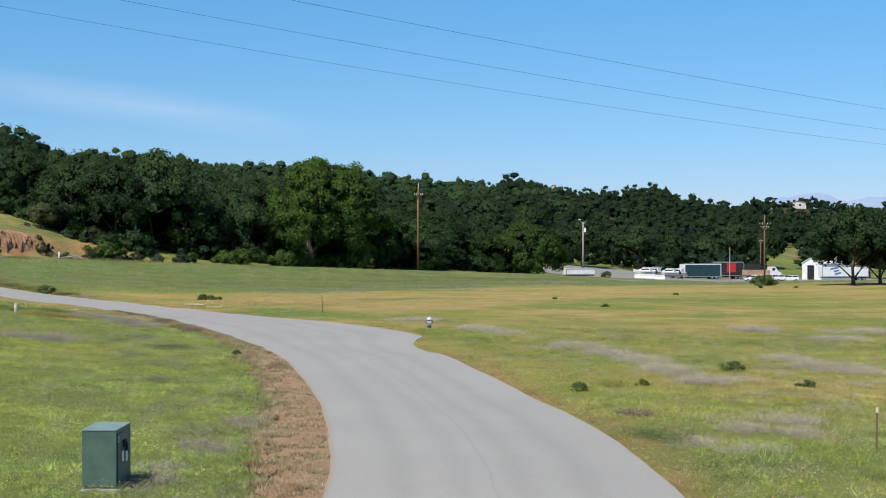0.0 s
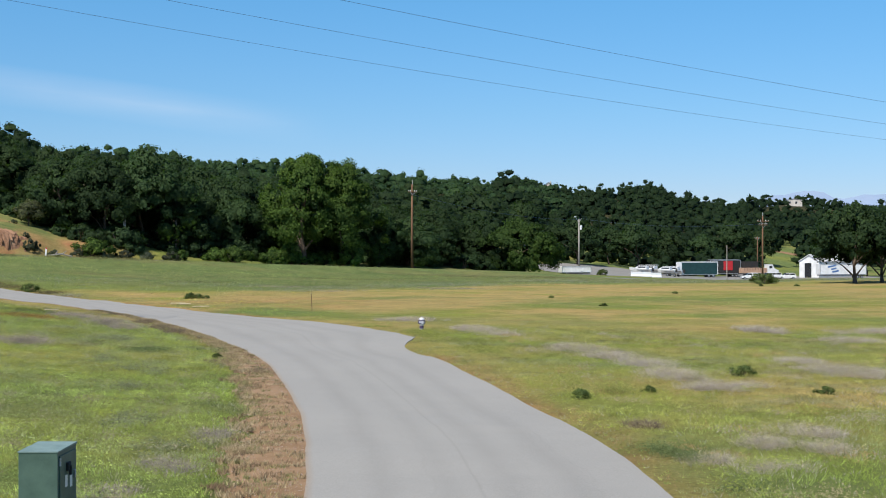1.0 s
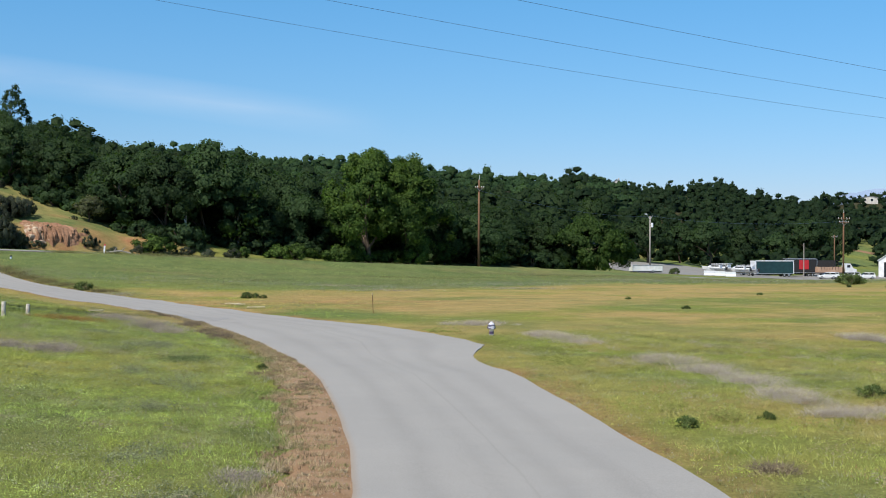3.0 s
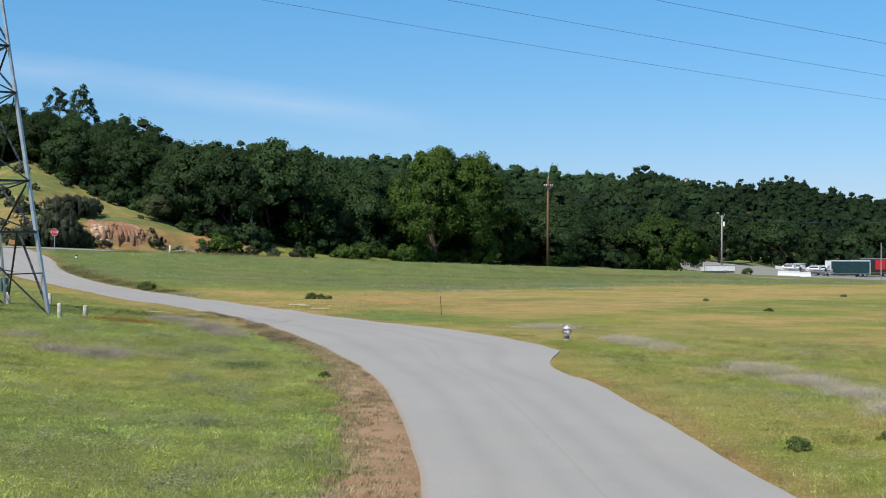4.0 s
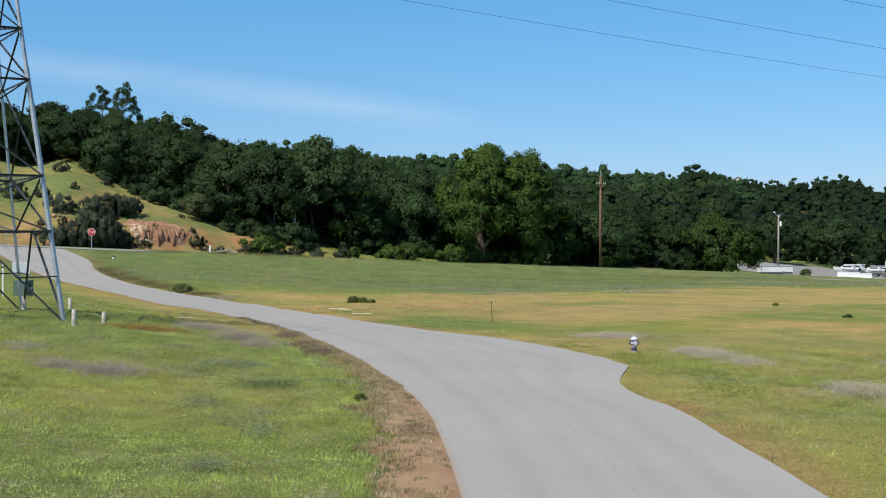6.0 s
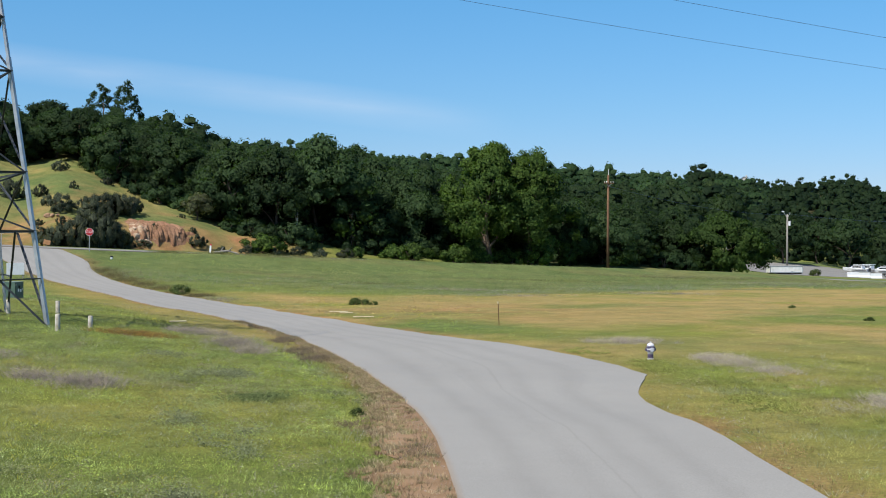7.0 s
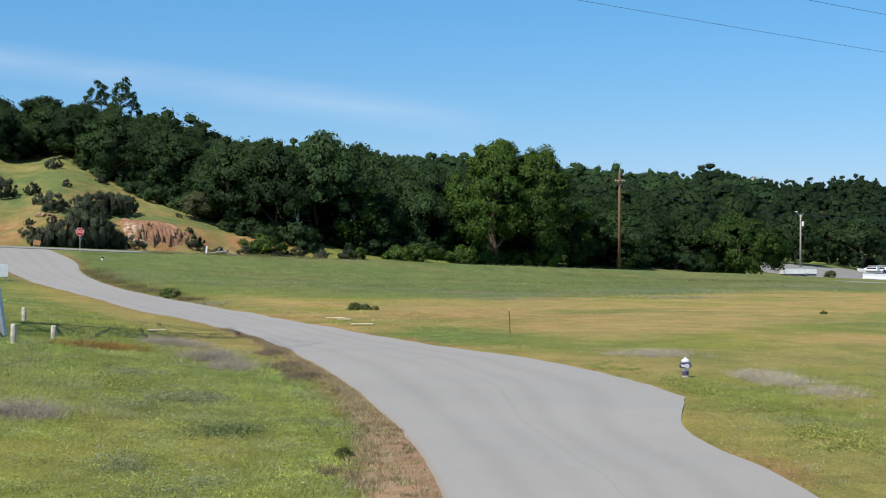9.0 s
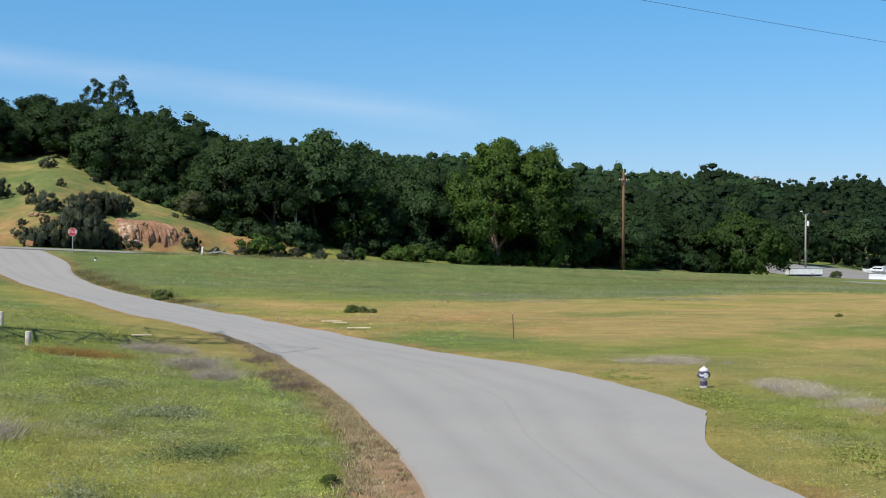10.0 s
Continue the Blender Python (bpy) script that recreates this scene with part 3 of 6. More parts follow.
def crown_mesh(name, crown, mat_):
    v, f, n = crown
    me = mesh_arrays(name, v, f, mat_, True)
    me.normals_split_custom_set_from_vertices(n.astype(np.float32))
    return me


def make_tree(name, seed, height, spread, low, count, lump, leaves, size, leaf, bark, label, girth=None, group="", peak=0.0, core=0.7):
    rng = np.random.RandomState(seed)
    top = thing(name, Matrix.Identity(4), label, "tree", group)
    tv, tf = trunk_arrays(rng, height, girth or 0.022 * height, low, spread)
    for nm, me in (("trunk", mesh_arrays("trunk", tv, tf, bark, True)), ("crown", crown_mesh("crown", crown_arrays(rng, tree_blobs(rng, height, spread, low, count, lump, peak)[:None if core > 0.6 else count], leaves, size, core), leaf))):
        new(nm, me).parent = top
    return top


def polar(az, r):
    return r * math.sin(radians(az)), r * math.cos(radians(az))


def plant(proto, x, y, scale, turn, first=False, label="", sink=0.15):
    m = Matrix.Translation((x, y, float(land(x, y)) - sink)) @ Matrix.Rotation(turn, 4, "Z")
    if first:
        ob = proto
        ob.matrix_world = m
    else:
        ob = copy_thing(proto, m)
    ob.scale = scale
    if label:
        ob["label"] = label
    return ob


def clearing(x, y):
    """The open hillside above the junction, the open lot and the cottonwoods' place."""
    az, q = math.degrees(math.atan2(x, y)), -highway_off(x, y) - 9
    return (az < -10.4 and q < 19.5 + min(-10.4 - az, 4) * 4.0 + max(-14.4 - az, 0) * 2.6) or (az < -9.4 and q < 21) or (az < -5.5 and q < 15.5) or math.hypot(x - 4, y - 232) < 8 or (az > 8.2 and q < (95 if az < 15 else 62)) or (19.3 < az < 20.7 and q < 112) or (abs(az - 10.5) < 0.5 and 708 < math.hypot(x, y) < 735) or (abs(az - 20.75) < 0.34 and 722 < math.hypot(x, y) < 752)


OAKS = [make_tree("oak_tree", 20 + i, 14, 5.8, 0.9 + 0.5 * (i % 3), 54, 1.5, 112, 0.42, OAK_LEAF, BARK,
                  "dark green oak tree in the wood beyond the highway", group="trees at the wood's edge", peak=0.15 * (i % 2)) for i in range(6)]
# the large oaks that stand foremost: x, y, height, crown radius
rng_t = random.Random(5)
used = set()
BIG = ((-58.8, 229.6, 10.4, 4.6), (-54.2, 232.0, 9.2, 4.2), (-49.9, 230.2, 10.8, 5.2), (-43.9, 229.2, 9.5, 4.6), (-38.0, 222.4, 12.6, 5.2), (-32.1, 221.8, 13.2, 5.4), (-25.5, 226.0, 16.6, 7.0), (-17.4, 236.0, 14.6, 6.2),
       (-10.4, 240.5, 13.6, 6.0), (-66.3, 236.0, 9.0, 4.6), (-74.1, 244.0, 9.6, 4.8), (-71.0, 238.5, 8.2, 4.2), (20.5, 246.0, 9.6, 5.2), (14.5, 243.0, 11.0, 5.0))
for n, (x, y, h_, w_) in enumerate(BIG):
    k = n % 6
    plant(OAKS[k], x, y, (w_ / 5.8, w_ / 5.8 * rng_t.uniform(0.9, 1.1), h_ / 14.0), rng_t.uniform(0, 6.28), k not in used)
    used.add(k)
# the wood's edge, row behind row
EDGE_AZ, EDGE_H = (-23, -15, -11.5, -8, -5, -2, 2, 4.5, 11), (8.0, 8.2, 9.6, 11.5, 13.0, 12.0, 12.0, 9.4, 8.8)
for row, (off, az0, az1, gap_) in enumerate(((20, -12.3, 9.5, 1.9), (31, -14.5, 10.0, 1.7), (44, -19.5, 10.5, 1.65), (41, -15.5, -10.2, 1.3), (55, -20, -11, 1.2), (64, -22.5, -11.5, 1.2), (76, -23, -12, 1.2))):
    az = az0
    while az < az1:
        k = rng_t.randrange(6)
        # walk out along this bearing until the wanted distance beyond the highway
        r = 120.0
        while highway_off(*polar(az, r)) > -off - rng_t.uniform(-3, 5) and r < 420:
            r += 2
        x, y = polar(az, r)
        if clearing(x, y) or min(math.hypot(x - t_[0], y - t_[1]) - 0.75 * t_[3] for t_ in BIG) < 1.5:
            az += 0.6
            continue
        s = rng_t.uniform(0.82, 1.15) * np.interp(az, EDGE_AZ, EDGE_H) / 14.0
        w = s * (1.12 if s < 0.75 else 1.0)
        plant(OAKS[k], x, y, (w * rng_t.uniform(0.9, 1.15), w * rng_t.uniform(0.9, 1.15), s), rng_t.uniform(0, 6.28), False)
        az += gap_ * rng_t.uniform(0.75, 1.25) * (1.0 if r < 300 else 0.8)


def wood(name, seed, rows, label, leaf, lumps, leaves, lump):
    """A far wood as one mesh: many trees of coarse leaf clumps; rows of x, y, size."""
    rng = np.random.RandomState(seed)
    kinds = []
    for i in range(7):
        b = tree_blobs(rng, 9.0 + 0.5 * (i % 3), 4.8, 0.2, lumps, lump)
        b = b[:-2]
        near = np.linalg.norm(b[:, None, :3] - b[None, :, :3], axis=2) < 1.05 * (b[:, None, 3] + b[None, :, 3])
        held = np.arange(len(b)) >= len(b) - 3
        for _ in range(6):
            held = held | (near & held[None]).any(1)
        b = b[held]          # no lump hangs free
        kinds.append(crown_arrays(rng, b, leaves, 0.55, 0.84))
    out, tri, nor, at = [], [], [], 0
    for x, y, s in rows:
        if clearing(x, y):
            continue
        a = rng.uniform(0, 6.283)
        c, sn = math.cos(a), math.sin(a)
        v, f, n = kinds[rng.randint(7)]
        k = v * (s * rng.uniform(0.85, 1.2), s * rng.uniform(0.85, 1.2), s)
        out.append(np.stack([k[:, 0] * c - k[:, 1] * sn + x, k[:, 0] * sn + k[:, 1] * c + y, k[:, 2] + float(land(x, y)) - 0.5], 1))
        nor.append(np.stack([n[:, 0] * c - n[:, 1] * sn, n[:, 0] * sn + n[:, 1] * c, n[:, 2]], 1))
        tri.append(f + at)
        at += len(v)
    return tagged(new(name, crown_mesh(name, (np.concatenate(out), np.concatenate(tri), np.concatenate(nor)), leaf)), label, "woodland", kind="stuff")


def wood_rows(seed, az0, az1, off0, off1, step, smin, smax):
    """Scattered trees between two distances beyond the highway, wider apart with the distance."""
    rg = random.Random(seed)
    out = []
    q = off0
    while q < off1:
        wide = step * (1 + 0.42 * (q - off0) / 400)
        az = az0 + rg.uniform(0, 1)
        while az < az1:
            dx, dy = math.sin(radians(az)), math.cos(radians(az))
            r = (q + highway_off(0, 0)) / -(HWN[0] * dx + HWN[1] * dy)
            x, y = r * dx + rg.uniform(-0.4, 0.4) * wide, r * dy + rg.uniform(-0.4, 0.4) * wide
            if r < 950 and q < np.interp(az, RIDGE_AZ, RIDGE_Q) * 1.06 + 14:
                out.append((x, y, rg.uniform(smin, smax) * (1.32 if rg.random() < 0.13 else 1.0) * (0.84 if az < -8 else 1.0)))
            az += math.degrees(wide / r) * rg.uniform(0.8, 1.2)
        q += wide * 0.9
    return out


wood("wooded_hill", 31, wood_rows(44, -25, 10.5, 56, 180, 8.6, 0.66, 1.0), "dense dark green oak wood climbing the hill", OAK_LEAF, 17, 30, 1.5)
wood("ridge_wood", 33, wood_rows(43, -15, 11.0, 180, 720, 9.2, 0.6, 0.95), "dark green oak wood up to the far ridge", HAZY_OAK_LEAF, 10, 15, 1.5)
wood("far_wood", 32, wood_rows(42, 8.5, 28, 75, 560, 7.6, 0.66, 1.06), "dark green oak wood over the far hills", HAZY_OAK_LEAF, 11, 15, 1.5)


# ---- the eroded red bank above the junction ----
def build_bank():
    s, q = np.arange(-19, -1, 0.11), np.linspace(3.6, 12.4, 60)
    S, Q = np.meshgrid(s, q, indexing="ij")
    gully = np.abs(fbm(S, 0.25 * Q, 1.1, 91)) + 0.5 * np.abs(fbm(S, 0.4 * Q, 0.45, 92))
    face = smoothstep(4.4, 5.4, Q + 0.4 * fbm(S, 0 * Q, 1.5, 97)) * smoothstep(11.4, 9.0, Q + 1.2 * fbm(S, 0 * Q, 2.2, 93))
    ends = smoothstep(-14.8, -12.6, S) * smoothstep(-5.2, -7.4, S + 1.2 * fbm(S, Q, 2.0, 94))
    off = -9 - Q + 0.8 * gully * face * ends
    S = S - 2.6
    x, y = HW0[0] + HWD[0] * S + HWN[0] * off, HW0[1] + HWD[1] * S + HWN[1] * off
    z = land(HW0[0] + HWD[0] * S - HWN[0] * (9 + Q), HW0[1] + HWD[1] * S - HWN[1] * (9 + Q)) + (0.45 - 0.5 * gully) * face * ends - 0.12 + 0.14 * face * ends
    h, w = x.shape
    idx = np.arange(h * w).reshape(h, w)
    faces = np.stack([idx[:-1, :-1], idx[1:, :-1], idx[1:, 1:], idx[:-1, 1:]], -1).reshape(-1, 4)
    mt, mn, ml, mb = material("red_eroded_earth", 0.95, 0.0, 0.1)
    co = mn.new("ShaderNodeTexCoord").outputs["Object"]
    mid, fine = noise_node(mn, ml, co, 0.55, 6, 0.7), noise_node(mn, ml, co, 4.0, 6, 0.7)
    c = ramp(mn, ml, mid, [(0.32, (0.17, 0.10, 0.05)), (0.48, (0.27, 0.145, 0.085)), (0.6, (0.32, 0.185, 0.115)), (0.72, (0.30, 0.235, 0.125))])
    c = mix(mn, ml, 0.7, c, ramp(mn, ml, fine, [(0.3, (0.6, 0.58, 0.55)), (0.7, (1.25, 1.25, 1.25))]), "MULTIPLY")
    at = mn.new("ShaderNodeAttribute")
    at.attribute_name = "chalk"
    c = mix(mn, ml, at.outputs["Fac"], c, ramp(mn, ml, fine, [(0.3, (0.36, 0.25, 0.16)), (0.55, (0.60, 0.48, 0.34)), (0.75, (0.70, 0.60, 0.46))]))
    ml.new(c, mb.inputs["Base Color"])
    bump(mn, ml, mb, fine, 0.7, 0.15)
    me = mesh_arrays("eroded_bank", np.stack([x, y, z], -1).reshape(-1, 3), faces, mt, True)
    chalk = 0.75 * smoothstep(-14.0, -15.4, S + 0.9 * fbm(x, y, 1.6, 95)) * smoothstep(9.0, 6.5, Q) * smoothstep(-0.2, 0.4, fbm(x, y, 0.9, 96))
    point_color(me, "chalk", np.repeat(chalk.reshape(-1, 1), 3, 1))
    tagged(new("eroded_bank", me), "bare red earth bank cut by rain gullies above the highway", "earth bank", kind="structure")


build_bank()

CREAM_ROCK = worn("cream_rock", (0.54, 0.42, 0.29), (0.34, 0.22, 0.14), 0.9, scale=1.5, fine=9, relief=0.6)
BROWN_ROCK = worn("brown_rock", (0.40, 0.25, 0.15), (0.24, 0.14, 0.08), 0.9, scale=1.5, fine=9, relief=0.6)


def rock(seed, x, y, size, mat_, label):
    """A boulder: a ball knocked into flat facets and half sunk in the ground."""
    rg = random.Random(seed)
    b = bmesh.new()
    bmesh.ops.create_icosphere(b, subdivisions=2, radius=size)
    for k in range(9):
        cut = Vector((rg.uniform(-1, 1), rg.uniform(-1, 1), rg.uniform(-0.6, 1))).normalized()
        lim = size * rg.uniform(0.55, 0.85)
        for v_ in b.verts:
            over = v_.co.dot(cut) - lim
            if over > 0:
                v_.co -= cut * over
    bmesh.ops.scale(b, vec=(rg.uniform(0.9, 1.4), rg.uniform(0.8, 1.2), rg.uniform(0.6, 0.9)), verts=b.verts)
    t = part("rock", b, mat_)
    t.matrix_world = pose(x, y, float(land(x, y)) + 0.25 * size, 0, 0, rg.uniform(0, 360))
    tagged(t, label, "rock", "rocks on the hillside")


for n, (x, y, size) in enumerate(((-47.7, 200.6, 0.5), (-47.2, 200.0, 0.7), (-46.6, 200.0, 0.55), (-46.0, 200.2, 0.75), (-45.6, 200.5, 0.5), (-47.0, 201.2, 0.6), (-46.3, 200.9, 0.45), (-45.1, 201.2, 0.35), (-44.1, 202.0, 0.3))):
    rock(500 + n, x, y, 0.78 * size, CREAM_ROCK, "pale cream boulder at the foot of the red bank")
for n, (x, y, size) in enumerate(((-59.7, 200.0, 0.3), (-59.2, 199.6, 0.46), (-58.5, 199.4, 0.4), (-57.8, 199.3, 0.3))):
    rock(520 + n, x, y, size, BROWN_ROCK, "rusty brown boulder below a hillside bush")


# ---- far mountains and lot paving ----
def build_mountains():
    a = np.radians(np.arange(-40, 62, 0.4))
    h = 50 + 92 * smoothstep(15, 21, np.degrees(a)) + 26 * fbm(np.degrees(a), 0 * a, 6, 8) + 12 * fbm(np.degrees(a), 0 * a, 1.6, 9)
    r0, r1 = 4000, 4500
    v = np.concatenate([np.stack([r0 * np.sin(a), r0 * np.cos(a), 0 * a - 120], 1), np.stack([r1 * np.sin(a), r1 * np.cos(a), 35 + h * 1.0], 1)])
    n = len(a)
    i = np.arange(n - 1)
    mt, mn, ml, mb = material("far_mountain_haze", 1.0, 0.0, 0.0)
    co = mn.new("ShaderNodeTexCoord").outputs["Object"]
    # The haze of distance is put into the pale blue base colour.
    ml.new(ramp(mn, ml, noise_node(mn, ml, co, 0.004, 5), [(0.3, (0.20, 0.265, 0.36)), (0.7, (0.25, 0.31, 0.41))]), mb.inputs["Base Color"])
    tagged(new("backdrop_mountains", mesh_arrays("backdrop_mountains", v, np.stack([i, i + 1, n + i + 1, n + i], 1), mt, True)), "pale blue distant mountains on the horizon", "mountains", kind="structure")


build_mountains()
t_ = np.linspace(0, 1, 30)[:, None]
tagged(strip("parking_lot", np.array((58.0, 289.0)) * (1 - t_) + np.array((165.0, 345.0)) * t_, np.array((61.0, 371.0)) * (1 - t_) + np.array((165.0, 385.0)) * t_, 8, 0.05, 0.3, HIGHWAY),
       "grey paved vehicle yard beside the wood", "parking lot", kind="structure")

k_ = np.linspace(0, 1, 24)[:, None]
track = np.array((158.0, 468.0)) * (1 - k_) + np.array((176.0, 436.0)) * k_ + np.array((3.0, 1.5)) * np.sin(k_ * 3.14)
tagged(strip("dirt_track", track + (-2.4, -1.2), track + (2.4, 1.2), 4, 0.08, 0.3, DIRT), "pale dirt track climbing the far slope", "track", kind="structure")

# ---- small-form materials ----
CAB_GREEN = worn("green_cabinet_paint", (0.08, 0.132, 0.10), (0.052, 0.09, 0.068), 0.5, scale=2.5, fine=30, relief=0.08)
# Lid colour: paler and greyer than the cabinet's body.
CAB_TOP = worn("pale_green_lid", (0.20, 0.27, 0.245), (0.13, 0.19, 0.17), 0.55, scale=4, fine=40, relief=0.1)
BLACK = worn("black_rubber", (0.03, 0.03, 0.03), (0.015, 0.015, 0.015), 0.85, scale=4, fine=30)
CONCRETE = worn("concrete", (0.48, 0.46, 0.42), (0.32, 0.30, 0.27), 0.9, scale=2, fine=25, relief=0.4)
WHITE = worn("white_paint", (0.78, 0.78, 0.76), (0.62, 0.61, 0.58), 0.45, scale=1.2, fine=20, relief=0.05)
WHITE_POST = worn("weathered_white_post", (0.60, 0.56, 0.47), (0.30, 0.25, 0.19), 0.8, scale=5, fine=30, relief=0.3)
PURPLE = worn("faded_purple_paint", (0.11, 0.08, 0.15), (0.06, 0.045, 0.085), 0.5, scale=6, fine=40)
HYD_WHITE = worn("hydrant_white", (0.72, 0.70, 0.74), (0.52, 0.50, 0.55), 0.45, scale=8, fine=50)
GALV = worn("galvanised_steel", (0.52, 0.53, 0.54), (0.36, 0.37, 0.38), 0.45, 0.7, scale=2, fine=30, relief=0.1)
DARK_STEEL = worn("weathered_dark_steel", (0.075, 0.08, 0.09), (0.045, 0.048, 0.055), 0.6, 0.3, scale=2, fine=30, relief=0.1)
POLE_WOOD = worn("brown_pole_wood", (0.20, 0.115, 0.065), (0.115, 0.065, 0.038), 0.9, scale=0.8, fine=12, relief=0.6, spec=0.15)
GREY_WOOD = worn("grey_weathered_wood", (0.36, 0.33, 0.29), (0.22, 0.20, 0.17), 0.9, scale=1.5, fine=16, relief=0.5, spec=0.15)
BOARD = worn("pale_board", (0.70, 0.60, 0.40), (0.48, 0.38, 0.24), 0.8, scale=4, fine=25, relief=0.3)
RED = worn("red_sign_face", (0.55, 0.035, 0.04), (0.44, 0.03, 0.035), 0.4, scale=4, fine=30, relief=0.03)
SIGN_WHITE = worn("white_sign_face", (0.8, 0.8, 0.8), (0.7, 0.7, 0.7), 0.4, scale=4, fine=30, relief=0.03)
ORANGE = worn("faded_orange", (0.60, 0.30, 0.13), (0.45, 0.20, 0.09), 0.6, scale=3, fine=30)
TEAL = worn("dark_teal_panel", (0.012, 0.05, 0.052), (0.008, 0.034, 0.036), 0.6, scale=1, fine=12, relief=0.05)
DARK = worn("dark_glass", (0.02, 0.024, 0.028), (0.012, 0.014, 0.016), 0.15, scale=2, fine=10, relief=0.0, spec=0.6)
TAN = worn("tan_cargo", (0.50, 0.32, 0.21), (0.36, 0.21, 0.13), 0.8, scale=1, fine=8)
BLUE = worn("blue_graphic", (0.10, 0.19, 0.38), (0.07, 0.14, 0.30), 0.5, scale=2, fine=20)
ROOF_GREY = worn("roof_shingle_grey", (0.30, 0.29, 0.28), (0.18, 0.17, 0.165), 0.9, scale=1, fine=8, relief=0.4)
HOUSE_WALL = worn("house_wall_stucco", (0.60, 0.55, 0.48), (0.48, 0.43, 0.37), 0.9, scale=0.6, fine=8)
WIRE = worn("cable_aluminium", (0.08, 0.12, 0.20), (0.06, 0.09, 0.15), 0.6, 0.3, scale=1, fine=10)


# ---- small-form helpers ----
def add_box(bm, c, s, bevel=0.0, turn=None):
    g = bmesh.ops.create_cube(bm, size=1.0)["verts"]
    m = Matrix.Translation(c) @ (turn or Matrix.Identity(4)) @ Matrix.Diagonal((*s, 1))
    bmesh.ops.transform(bm, matrix=m, verts=g)
    if bevel:
        es = list({e for v in g for e in v.link_edges})
        bmesh.ops.bevel(bm, geom=es, offset=bevel, segments=2, affect="EDGES", profile=0.5)
    return bm


def add_tube(bm, p, q, r0, r1=None, seg=12):
    p, q = Vector(p), Vector(q)
    r1 = r0 if r1 is None else r1
    m = Matrix.Translation((p + q) / 2) @ (q - p).to_track_quat("Z", "Y").to_matrix().to_4x4()
    bmesh.ops.create_cone(bm, cap_ends=True, segments=seg, radius1=r0, radius2=max(r1, 1e-4), depth=(q - p).length, matrix=m)
    return bm


def add_lathe(bm, rows, seg=20):
    """rows of (radius, height) turned round z."""
    rings = [[bm.verts.new((r * math.cos(6.28318 * i / seg), r * math.sin(6.28318 * i / seg), z)) for i in range(seg)] for r, z in rows]
    for a, b in zip(rings, rings[1:]):
        for i in range(seg):
            bm.faces.new((a[i], a[(i + 1) % seg], b[(i + 1) % seg], b[i]))
    bm.faces.new(rings[0][::-1])
    bm.faces.new(rings[-1])
    return bm


def add_slab(bm, outline, x0, x1):
    """A side view (y, z) drawn out along x."""
    a = [bm.verts.new((x0, y, z)) for y, z in outline]
    b = [bm.verts.new((x1, y, z)) for y, z in outline]
    n = len(outline)
    bm.faces.new(a)
    bm.faces.new(b[::-1])
    for i in range(n):
        bm.faces.new((a[i], b[i], b[(i + 1) % n], a[(i + 1) % n]))
    return bm


B = bmesh.new


def stand(x, y, turn=0.0, sink=0.03):
    return pose(x, y, float(land(x, y)) - sink, 0, 0, turn)


# ---- beside the drive ----
def utility_cabinet(m, w, d, h, label):
    t = thing("utility_cabinet", m, label, "utility box")
    part("pad", add_box(B(), (0, 0, -0.03), (w + 0.04, d + 0.04, 0.12), 0.015), CONCRETE, t, "pale concrete pad")
    part("body", add_box(B(), (0, 0, 0.06 + h / 2), (w, d, h), 0.012), CAB_GREEN, t)
    lid = B()
    add_slab(lid, [(-d / 2 - 0.008, h + 0.055), (d / 2 + 0.008, h + 0.055), (d / 2 + 0.008, h + 0.09), (-d / 2 - 0.008, h + 0.075)], -w / 2 - 0.008, w / 2 + 0.008)
    part("lid", lid, CAB_TOP, t, "pale grey-green sloping lid")
    door = part("door", add_box(B(), (w / 2 + 0.008, 0, 0.06 + h * 0.5), (0.024, d * 0.86, h * 0.86), 0.006), CAB_GREEN, t)
    part("handle", add_box(add_box(B(), (w / 2 + 0.04, -d * 0.05, 0.06 + h * 0.72), (0.05, 0.16, 0.14), 0.012), (w / 2 + 0.07, -d * 0.05, 0.06 + h * 0.66), (0.05, 0.05, 0.16), 0.01), BLACK, door, "black swing handle")
    for k, (yy, zz) in enumerate(((-d * 0.12, 0.5), (d * 0.14, 0.46))):
        part("notice", add_box(B(), (w / 2 + 0.022, yy, 0.06 + h * zz), (0.004, 0.13, 0.2)), SIGN_WHITE, door, "small white notice")
    part("lock", add_box(B(), (w / 2 + 0.035, d * 0.3, 0.06 + h * 0.55), (0.04, 0.06, 0.14), 0.008), GALV, door)
    part("hinge", add_tube(B(), (w / 2 + 0.02, -d * 0.43, 0.06 + h * 0.78), (w / 2 + 0.02, -d * 0.43, 0.06 + h * 0.9), 0.018), GALV, door)
    return t


utility_cabinet(stand(-3.92, 26.2, -7, -0.02), 0.66, 1.05, 1.08, "dark green metal utility cabinet standing in the grass")
utility_cabinet(stand(-31.0, 108.9, -14), 0.95, 0.95, 1.05, "dark green metal transformer box beside the pylon")


